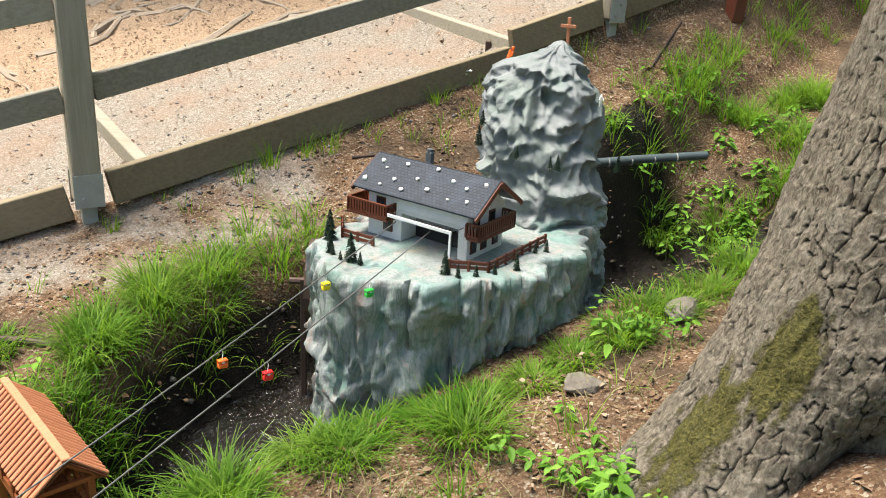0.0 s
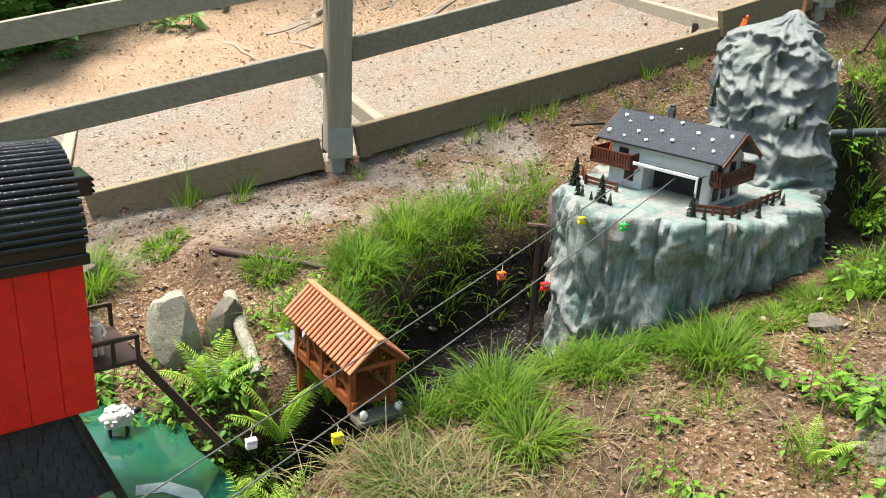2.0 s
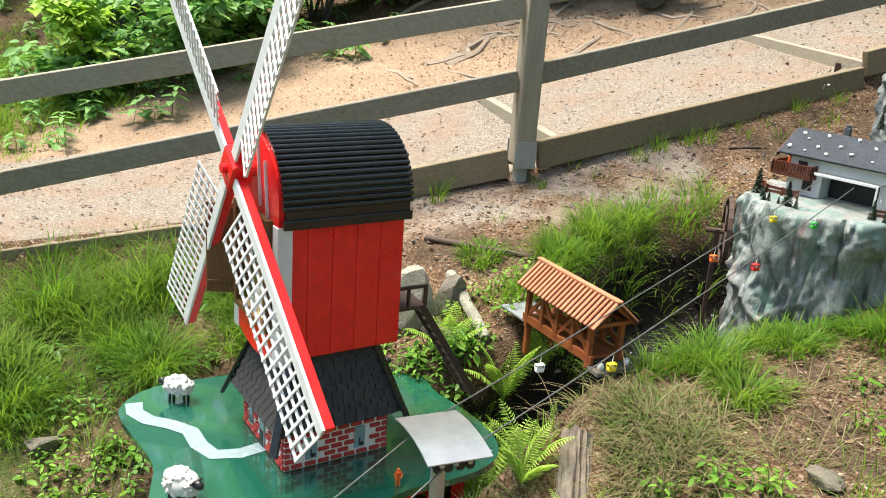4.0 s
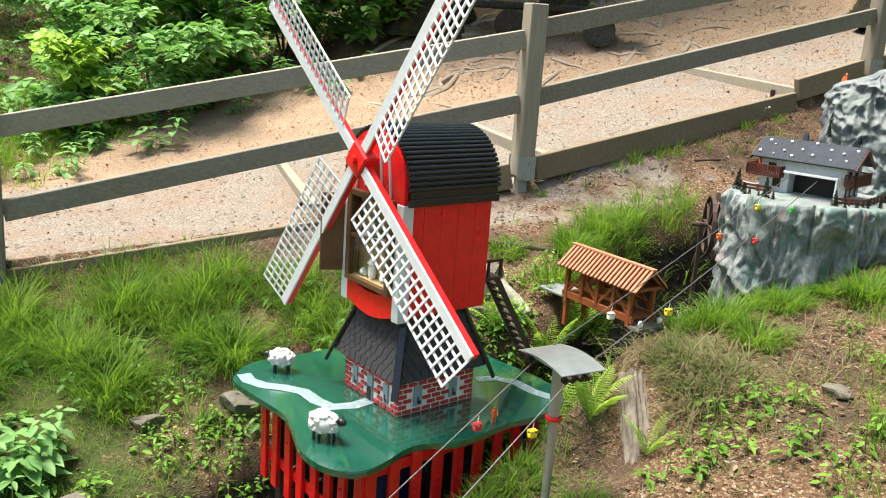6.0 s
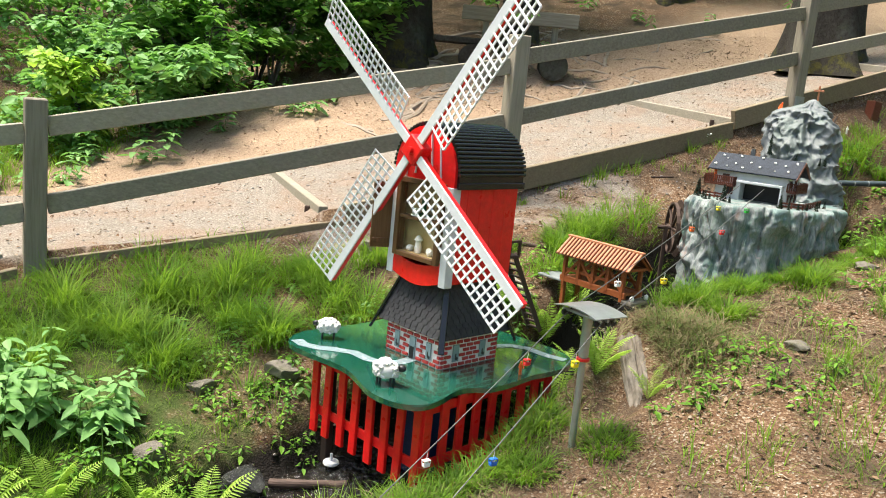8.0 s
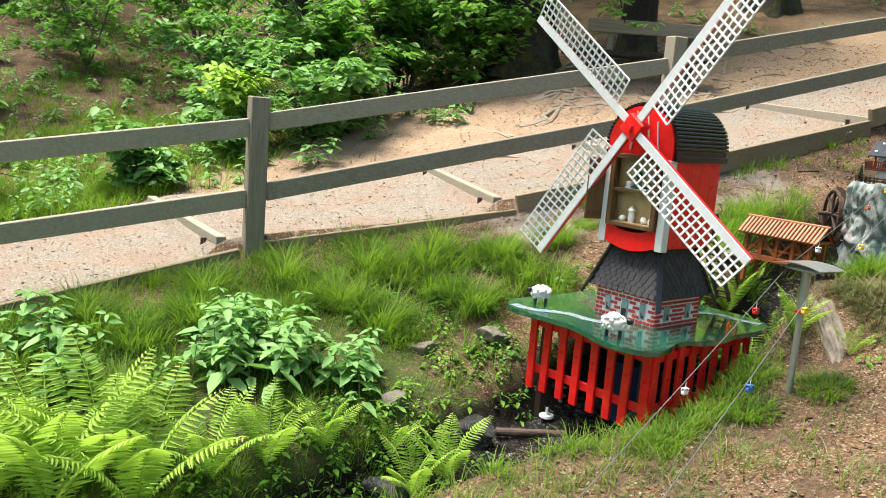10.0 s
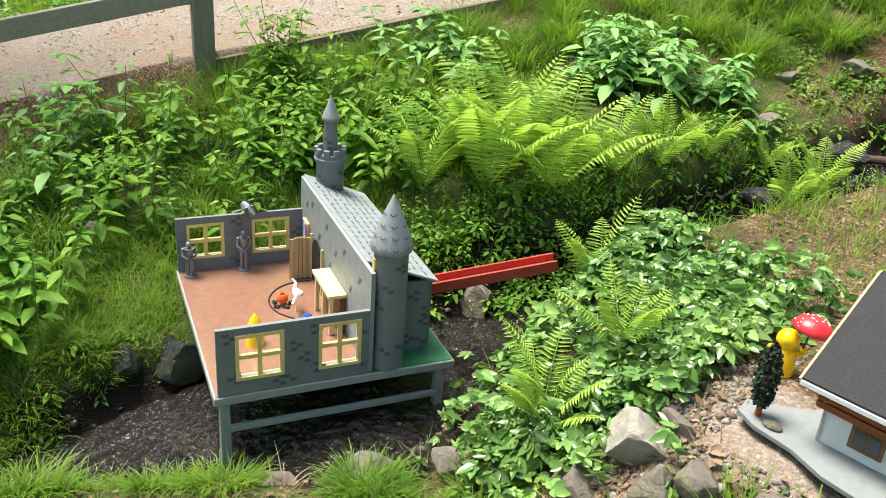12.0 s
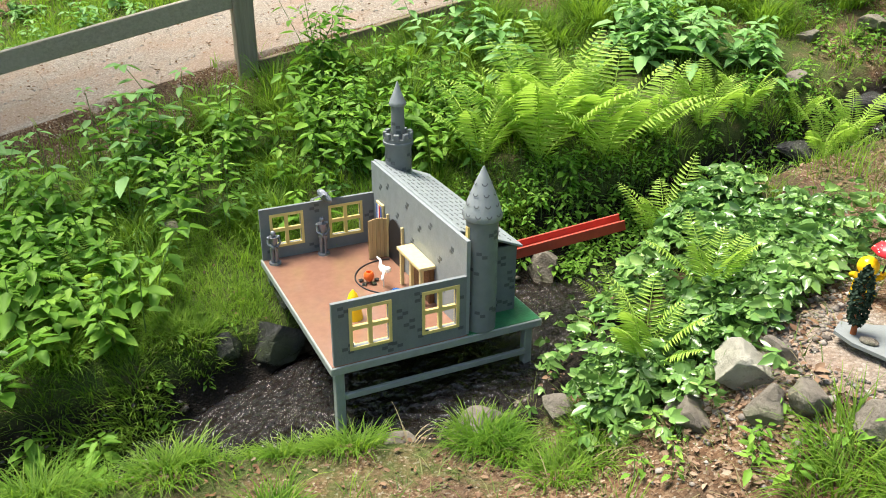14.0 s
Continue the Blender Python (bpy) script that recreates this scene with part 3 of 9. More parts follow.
def land(x, y):
    """Height of the ground; also creek distance, creek place, fence distance."""
    x, y = np.asarray(x, float), np.asarray(y, float)
    c, k, (bed, hw, fb, nb) = along_line(x, y, CREEK)
    fd, arc, fz = fence_pos(x, y)
    a = np.abs(c)
    bed = bed + (np.minimum(fb, nb) - bed) * sstep((0.85 - k) / 0.25)
    out = np.maximum(a - hw - 0.16, 0)
    far = fb + (fz - fb) * np.clip(out / (out + np.maximum(-fd, 1e-3)), 0, 1) ** 0.9
    plane = -0.52 + 0.215 * x + 0.13 * y
    near = nb + (plane - nb) * sstep(out / np.interp(k, [7.6, 8.6], [1.3, 0.85]))
    side = np.where(c > 0, far, near)
    z = bed + (side - bed) * sstep((a - hw * 0.75) / (hw * 0.25 + 0.16))
    # terraces of the path behind the fence
    i = np.clip(np.searchsorted(STEP_ARC, arc), 0, len(STEP_ARC))
    lo = np.concatenate([[STEP_ARC[0] - 2.5], STEP_ARC])[i]
    hi = np.concatenate([STEP_ARC, [STEP_ARC[-1] + 2.5]])[i]
    u = np.clip((arc - lo) / (hi - lo), 0, 1)
    saw = (np.maximum(u, 1 - (arc - lo) / 0.12) - 0.5) * 0.08
    onpath = sstep((1.75 - fd) / 0.25) * sstep((arc - 1.0) / 2.0)
    up = np.clip((x + 6.5) / 4.0, 0, 1)
    beyond = fz + 0.06 + saw * onpath + np.maximum(fd - 0.3, 0) * (0.02 + 0.07 * up) + np.maximum(fd - 1.7, 0) * 0.04 * up + np.clip(fd - 1.75, 0, 2.1) * 0.17 * up + np.maximum(fd - 5, 0) * 0.1 + np.maximum(fd - 2.3, 0) * 0.15 * (1 - up)
    worn = sstep((fd - 1.75) / 0.5) * sstep((4.4 - fd) / 0.8) * sstep((x + 3.2) / 1.2)
    beyond = beyond + worn * (0.05 * (0.45 - np.abs(bumps(x + 0.25 * bumps(y, x, 3), y, 6.0))) + 0.03 * (0.45 - np.abs(bumps(y, x, 13.0))))
    beyond = beyond + 0.05 * sstep((fd - 1.6) / 0.5) * bumps(x, y, 2.3)
    z = np.where(fd > 0, beyond, z)
    seat = np.exp(-((x + 2.28) / 0.56) ** 4 - ((y + 1.2) / 0.42) ** 4)
    z = z + (-1.128 - z) * seat
    z = z - 0.17 * np.exp(-((x + 0.95) ** 2 + (y - 1.32) ** 2) / 0.035)
    z = z + 0.2 * np.exp(-((x - 1.0) ** 2 + (y - 1.77) ** 2) / 0.085)
    rough = (1 - 0.9 * seat) * 0.022 * bumps(x, y, 3.1) + 0.010 * bumps(y + 3, x, 9.0)
    z = z + rough * np.where((fd > -0.1) & (fd < 1.7), 0.25, 1.0) * (0.2 + 0.8 * sstep((a - hw - 0.02) / 0.15))
    return z, c, k, fd


def ground_z(x, y):
    return float(land(np.array([x]), np.array([y]))[0][0])


def build_ground():
    def axis(lo, hi, step, far):
        mid = np.arange(lo, hi + step / 2, step)
        g = np.cumsum(step * 1.22 ** np.arange(1, 40))
        g = g[g < far]
        return np.concatenate([lo - g[::-1], mid, hi + g])

    xs, ys = axis(-7.5, 3.2, 0.045, 160), axis(-4.6, 7.2, 0.045, 160)
    X, Y = np.meshgrid(xs, ys)
    x, y = X.ravel(), Y.ravel()
    z, c, k, fd = land(x, y)
    nx, ny = len(xs), len(ys)
    idx = np.arange(nx * ny).reshape(ny, nx)
    f = np.stack([idx[:-1, :-1], idx[:-1, 1:], idx[1:, 1:], idx[1:, :-1]], -1).reshape(-1, 4)
    me = quads("ground", np.stack([x, y, z], -1), f, M["ground"], True)
    a = np.abs(c)
    hw = np.interp(k, np.arange(len(CREEK)), CREEK[:, 3])
    gravel = sstep((fd - 0.0) / 0.05) * sstep((1.9 - fd) / 0.5)
    strip = sstep((fd + 0.9) / 0.5) * (fd < 0) * np.interp(k, [1.5, 2.4, 4.6, 5.2], [0.1, 0.55, 0.55, 0.0]) * (c > 0)
    heap = np.exp(-((x + 2.66) ** 2 + (y + 1.3) ** 2) / 0.1) * 0.8
    gravel = np.clip(gravel + strip + heap, 0, 1)
    green = (c > 0) * (fd < 0) * np.interp(k, [2.2, 3.0, 4.6, 5.4, 6.4], [0.25, 0.3, 0.2, 0.45, 0.75]) * sstep((-fd - 0.05) / 0.4)
    green = green + (c < 0) * np.interp(k, [1, 3.6, 4.6, 6, 7.5, 9, 10], [0.1, 0.2, 0.5, 0.5, 0.45, 0.4, 0.6]) * sstep((1.6 - a) / 1.2)
    green = green + (fd > 1.7) * sstep((-4.9 - x) / 0.8) * (0.15 + 0.5 * sstep((3.4 - fd) / 0.8))
    sand = sstep((fd - 1.2) / 0.5) * sstep((3.6 - fd) / 0.9) * sstep((x + 5.7) / 1.0)
    mud = sstep((hw + np.interp(k, [0.7, 1.6, 2.0, 8.0, 8.6, 9.6, 10.4], [0.3, 0.3, 0.14, 0.14, 0.34, 0.3, 0.14]) - a) / 0.12) * sstep((k - 0.7) / 0.12)
    for name, v in (("gravel", gravel), ("green", np.clip(green, 0, 1)), ("mud", mud), ("sand", sand)):
        me.attributes.new(name, "FLOAT", "POINT").data.foreach_set("value", np.asarray(v, np.float32))
    ob = new("ground", me)
    return tagged(ob, "sloping woodland ground of leaf litter, gravel and moss", "ground", kind="structure")


build_ground()


def build_water():
    k = np.concatenate([np.linspace(0.95, 4.9, 160), np.linspace(4.92, 9.2, 200), np.linspace(9.205, 11.6, 330), np.linspace(11.7, len(CREEK) - 1, 20)])
    p = np.stack([np.interp(k, np.arange(len(CREEK)), CREEK[:, j]) for j in range(4)], -1)
    d = np.gradient(p[:, :2], axis=0)
    d /= np.linalg.norm(d, axis=1)[:, None]
    n = np.stack([d[:, 1], -d[:, 0]], -1)
    rows = []
    for s in np.linspace(-1, 1, 61):
        q = p[:, :2] + n * (s * (p[:, 3:4] + 0.07))
        rows.append(np.column_stack([q, p[:, 2] + np.interp(k, [9.6, 10.2, 11, 11.6], [0.03, 0.05, 0.06, 0.04]) + 0.006 * bumps(q[:, 0], q[:, 1], 14) + 0.006 * bumps(q[:, 0] + 0.02 * bumps(q[:, 1], q[:, 0], 31), q[:, 1], 55)]))
    co = np.stack(rows, 1).reshape(-1, 3)
    idx = np.arange(len(co)).reshape(len(k), 61)
    f = np.stack([idx[:-1, :-1], idx[:-1, 1:], idx[1:, 1:], idx[1:, :-1]], -1).reshape(-1, 4)
    ob = new("water", quads("water", co, f, M["water"], True))
    ob.visible_shadow = False
    tagged(ob, "shallow dark water of a small woodland stream", "water", kind="structure")


build_water()


# ---- fence along the path ----
def build_fence():
    fence = thing("fence", Matrix.Identity(4), "weathered grey timber post-and-rail fence beside the gravel path", "fence", kind="structure")
    # base and top heights of each post, and the heights of its rails towards the lower and the upper neighbour
    POSTS = [(3.05, 7.05, 1.36), (0.76, 5.35, 0.66), (-1.52, 3.56, -0.03), (-3.93, 2.12, -0.54), (-5.65, 0.5, -1.04), (-7.2, -1.2, -1.55)]
    tops = [1.0, 1.0, 1.0, 0.88, 1.0, 1.0]
    low = [(0.80, 0.44), (0.80, 0.44), (0.80, 0.44), (0.70, 0.29), (0.79, 0.38), (0.8, 0.4)]
    upp = [(0.87, 0.48), (0.87, 0.48), (0.87, 0.48), (0.74, 0.33), (0.86, 0.45), (0.86, 0.45)]
    w = 0.054
    for (x, y, z), top in zip(POSTS, tops):
        i = POSTS.index((x, y, z))
        a = POSTS[max(i - 1, 0)]
        b = POSTS[min(i + 1, len(POSTS) - 1)]
        ang = math.atan2(a[1] - b[1], a[0] - b[0])
        m = Matrix.Translation((x, y, z)) @ Matrix.Rotation(ang, 4, "Z")
        bm = B()
        box(bm, -w, w, -w, w, 0.02 if i < 3 else -0.3, top, 0.006)
        post = part("post", bm, M["post"], fence, m=m)
        if i > 2:
            continue
        bm = B()
        box(bm, -w - 0.004, w + 0.004, -w - 0.006, -w - 0.002, 0.0, 0.14, 0.001)
        box(bm, -w - 0.004, w + 0.004, w + 0.002, w + 0.006, 0.0, 0.14, 0.001)
        box(bm, -0.03, 0.03, -0.03, 0.03, -0.3, 0.018, 0.002)
        for bx in (-0.02, 0.015):
            cyl(bm, (bx, -w - 0.014, 0.04 if bx < 0 else 0.1), (bx, -w - 0.004, 0.04 if bx < 0 else 0.1), 0.008, seg=8)
        part("post_shoe", bm, M["shoe"], post, "galvanised steel post shoe with bolts")
    for i in range(len(POSTS) - 1):
        a, b = Vector(POSTS[i]), Vector(POSTS[i + 1])
        d = (b - a)
        d.z = 0
        d.normalize()
        for j in range(2):
            p0 = a + d * (w + 0.001) + Vector((0, 0, low[i][j]))
            p1 = b - d * (w + 0.001) + Vector((0, 0, upp[i + 1][j]))
            bm = B()
            beam(bm, p0, p1, 0.042, 0.105, 0.004)
            part("rail", bm, M["fence"], fence)
    # boards that hold the path's gravel
    def on(px, py, dz):
        return Vector((px, py, float(fence_pos(np.array([px]), np.array([py]))[2][0]) + dz))
    BOARDS = [((2.95, 6.98, 1.44), (0.83, 5.42, 0.75)), ((0.7, 5.31, 0.72), (0.2, 4.92, 0.56)), ((0.2, 4.92, 0.47), (-1.45, 3.62, 0.03)), ((-1.58, 3.52, -0.01), (-2.46, 3.02, -0.24)),
              ((-2.46, 3.0, -0.33), (-3.88, 2.16, -0.58)), ((-3.98, 2.06, -0.62), (-5.6, 0.55, -1.08))]
    for p0, p1 in BOARDS:
        bm = B()
        p0, p1 = Vector(p0), Vector(p1)
        beam(bm, p0, p1, 0.045, 0.15, 0.004)
        part("edging_board", bm, M["edging"], fence)


build_fence()


def build_steps():
    for (x, y) in STEPS[[0, 1, 2, 3, 4]]:
        fd, arc, fz = fence_pos(np.array([x]), np.array([y]))
        k = int(np.searchsorted(FENCE_ARC, arc[0])) - 1
        d = FENCE[k + 1, :2] - FENCE[k, :2]
        d /= np.linalg.norm(d)
        n = np.array([d[1], -d[0]])
        base = np.array([x, y]) - n * fd[0] + n * 0.05
        e = base + n * 1.5
        z0 = float(land(np.array([base[0] + 0.05 * n[0] - d[0] * 0.08]), np.array([base[1] + 0.05 * n[1] - d[1] * 0.08]))[0][0])
        z1 = float(land(np.array([e[0] - d[0] * 0.08]), np.array([e[1] - d[1] * 0.08]))[0][0])
        m = Matrix.Identity(4)
        step = thing("path_step", m, "weathered timber step board across the gravel path", "step", "path steps")
        bm = B()
        beam(bm, (*base, z0 - 0.09), (*e, z1 - 0.09), 0.06, 0.2, 0.005)
        part("board", bm, M["fence"], step)
        for u in (0.12, 0.85):
            bm = B()
            p = base + n * 1.5 * u + d * 0.045
            box(bm, p[0] - 0.015, p[0] + 0.015, p[1] - 0.015, p[1] + 0.015, z0 + (z1 - z0) * u - 0.25, z0 + (z1 - z0) * u - 0.03, 0.003)
            part("stake", bm, M["iron"], step)


build_steps()


# ---- model mountain with chalet ----
DECK = 0.122
ROCK_C = Vector((0.05, 3.12))
ROCK_POLY = [(-0.46, 2.82), (-0.37, 2.66), (-0.2, 2.585), (-0.04, 2.60), (0.06, 2.66), (0.2, 2.68), (0.36, 2.82), (0.47, 3.05), (0.53, 3.4), (0.46, 3.66), (0.2, 3.75), (-0.1, 3.55), (-0.34, 3.2), (-0.44, 2.98)]


def radial(poly, c, a):
    """Distance from c to the outline in the direction a."""
    d = Vector((math.cos(a), math.sin(a)))
    best = 0
    for i, p in enumerate(poly):
        q = poly[(i + 1) % len(poly)]
        e = Vector(q) - Vector(p)
        w = Vector(p) - c
        den = d.x * e.y - d.y * e.x
        if abs(den) < 1e-9:
            continue
        t = (w.x * e.y - w.y * e.x) / den
        u = (w.x * d.y - w.y * d.x) / den
        if t > 0 and -1e-6 <= u <= 1 + 1e-6:
            best = max(best, t)
    return best


def build_mountain():
    def n3(x, y, z):
        return noise.noise(Vector((x, y, z)))

    def ridge(q, f):
        return 0.5 - abs(noise.noise(q * f))

    bm = B()
    # the block under the ledge, draped in folds
    seg, rows = 300, 110
    rad = [radial(ROCK_POLY, ROCK_C, 2 * math.pi * i / seg) for i in range(seg)]
    rad = [sum(rad[(i + j) % seg] for j in range(-4, 5)) / 9 for i in range(seg)]
    rings = []
    z0 = -0.85
    for r in range(rows + 1):
        u = r / rows
        z = z0 + (DECK - z0) * u
        ring = []
        for i in range(seg):
            a = 2 * math.pi * i / seg
            px, py = math.cos(a), math.sin(a)
            s = 0.35 * z + 0.10 * n3(px * 3, py * 3, z * 4)
            big = n3(px * 2.6 + s, py * 2.6 - s, z * 1.1)
            q = Vector((px * 0.45, py * 0.45, z * 0.6)) + 0.09 * Vector((n3(px * 2, py * 2, z * 4), n3(px * 2 + 9, py * 2, z * 4), n3(px * 2, py * 2 + 9, z * 4)))
            q = Vector((q.x, q.y, 0.45 * q.z))
            fold = ridge(q + Vector((0.2 * z, -0.15 * z, 3)), 7.5)
            crease = ridge(q + Vector((-0.2 * z, 0.15 * z, 7)), 17)
            g1, g2 = n3(px * 4.2 + 0.9 * z + 0.3 * big, py * 4.2, z * 1.3 + 11), n3(px * 7.5 - 0.8 * z, py * 7.5 + 0.3 * big, z * 1.6 + 17)
            lump = -0.026 * math.exp(-(g1 / 0.05) ** 2) - 0.015 * math.exp(-(g2 / 0.06) ** 2) - 0.011 * math.exp(-(n3(px * 13 + 1.5 * z, py * 13 + 0.5 * big, z * 2.2 + 23) / 0.05) ** 2) + 0.022 * (ridge(q, 40) - 0.27) + 0.014 * n3(px * 9, py * 9, z * 9) + 0.006 * n3(px * 24, py * 24, z * 20) + 0.003 * n3(px * 50, py * 50, z * 40)
            rr = rad[i] * (0.93 + 0.07 * u) + 0.05 * big + 0.085 * (fold - 0.27) + 0.036 * (crease - 0.27) + lump
            rr -= 0.014 * max(0, (u - 0.96) / 0.04) ** 2
            ring.append(bm.verts.new((ROCK_C.x + px * rr, ROCK_C.y + py * rr, z + 0.02 * n3(px * 5, py * 5, 3) * u)))
        rings.append(ring)
    for s in (0.94, 0.86, 0.7, 0.45, 0.2):
        ring = []
        for i in range(seg):
            v = rings[rows][i].co
            x, y = ROCK_C.x + (v.x - ROCK_C.x) * s, ROCK_C.y + (v.y - ROCK_C.y) * s
            edge = max(0.0, (s - 0.8) / 0.2)
            ring.append(bm.verts.new((x, y, DECK + 0.006 * n3(x * 14, y * 14, 1) + (0.012 * n3(x * 11, y * 11, 5) + (v.z - DECK) * 0.6) * edge)))
        rings.append(ring)
    for a, b in zip(rings, rings[1:]):
        for i in range(seg):
            bm.faces.new((a[i], a[(i + 1) % seg], b[(i + 1) % seg], b[i]))
    bm.faces.new(rings[-1])
    # the peak: plaster with smooth hollows and sharp crests
    seg, rows = 220, 210
    axis = [(-0.75, 0.34, 3.42, 0.235), (0.10, 0.335, 3.43, 0.235), (0.32, 0.315, 3.47, 0.215), (0.50, 0.298, 3.50, 0.198), (0.60, 0.30, 3.52, 0.178), (0.665, 0.318, 3.54, 0.135), (0.70, 0.34, 3.555, 0.085), (0.735, 0.362, 3.56, 0.028), (0.745, 0.364, 3.561, 0.006)]
    hs = [h[0] for h in axis]
    rings = []
    for r in range(rows + 1):
        z = -0.75 + 1.495 * (r / rows if r < 60 else 60 / rows + (1 - 60 / rows) * (1 - (1 - (r - 60) / (rows - 60)) ** 1.25))
        cx, cy, base = (float(np.interp(z, hs, [h[j] for h in axis])) for j in (1, 2, 3))
        calm = min(1.0, base / 0.12)
        ring = []
        for i in range(seg):
            a = 2 * math.pi * i / seg
            px, py = math.cos(a), math.sin(a)
            q = Vector((cx + px * (base + 0.04), cy + py * (base + 0.04), z))
            w = Vector((noise.noise(q * 5), noise.noise(q * 5 + Vector((9, 0, 0))), noise.noise(q * 5 + Vector((0, 9, 0))))) * 0.05
            k = 0.050 * noise.noise(q * 5.0 + Vector((5, 1, 0))) + 0.085 * (ridge(q + w + Vector((2, 3, 1)), 8) - 0.27) + 0.048 * (ridge(q + w, 17) - 0.27) + 0.014 * (ridge(q, 34) - 0.27) + 0.008 * noise.noise(q * 30) + 0.003 * noise.noise(q * 70)
            rr = base + k * calm
            ring.append(bm.verts.new((cx + px * rr, cy + py * rr, z + 0.022 * noise.noise(q * 8 + Vector((0, 0, 7))) * calm)))
        rings.append(ring)
    for a, b in zip(rings, rings[1:]):
        for i in range(seg):
            bm.faces.new((a[i], a[(i + 1) % seg], b[(i + 1) % seg], b[i]))
    bm.faces.new(rings[-1])
    smooth(bm, crease=1.3)
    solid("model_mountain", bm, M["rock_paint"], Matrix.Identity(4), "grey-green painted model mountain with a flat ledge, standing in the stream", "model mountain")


build_mountain()


def build_cross():
    m = Matrix.Translation((0.385, 3.565, 0.715)) @ Matrix.Rotation(radians(-20), 4, "Z")
    t = thing("summit_cross", m, "small brown wooden summit cross on the model mountain", "cross")
    bm = B()
    box(bm, -0.006, 0.006, -0.005, 0.005, -0.01, 0.115, 0.001)
    part("post", bm, M["slat"], t)
    bm = B()
    box(bm, -0.03, 0.03, -0.009, -0.0055, 0.078, 0.09, 0.001)
    part("crossbar", bm, M["slat"], t)


build_cross()


def figure(name, m, mat, h, label, lean=0.0, arms=1):
    """A small plain figure in one mesh."""
    bm = B()
    r = h * 0.1
    for s in (-1, 1):
        cyl(bm, (s * r * 0.75, 0, 0), (s * r * 0.6, lean * h * 0.2, h * 0.46), r * 0.5, r * 0.62, 8)
    cyl(bm, (0, lean * h * 0.2, h * 0.42), (0, lean * h * 0.6, h * 0.8), r * 0.95, r * 1.25, 10)
    blob(bm, (0, lean * h * 0.75, h * 0.9), (r * 0.75, r * 0.75, r * 0.95), 1, 2, 0.05)
    if arms:
        for s in (-1, 1):
            tube(bm, [(s * r * 1.2, lean * h * 0.55, h * 0.76), (s * r * 1.9, lean * h * 0.6 - r * 0.6, h * 0.6), (s * r * 1.1, lean * h * 0.6 - r * 1.6, h * 0.52)], r * 0.4, 6)
    smooth(bm)
    return solid(name, bm, mat, m, label, "figurine")


figure("climber_figurine", Matrix.Translation((0.165, 3.60, 0.625)) @ Matrix.Rotation(radians(-70), 4, "Z"), M["orange"], 0.085, "tiny orange climber figurine on the mountain's summit ridge", 0.35)
figure("skier_figurine", Matrix.Translation((0.50, 3.30, 0.555)) @ Matrix.Rotation(radians(20), 4, "Z"), M["bone"], 0.045, "tiny white figurine clinging to the model rock face")


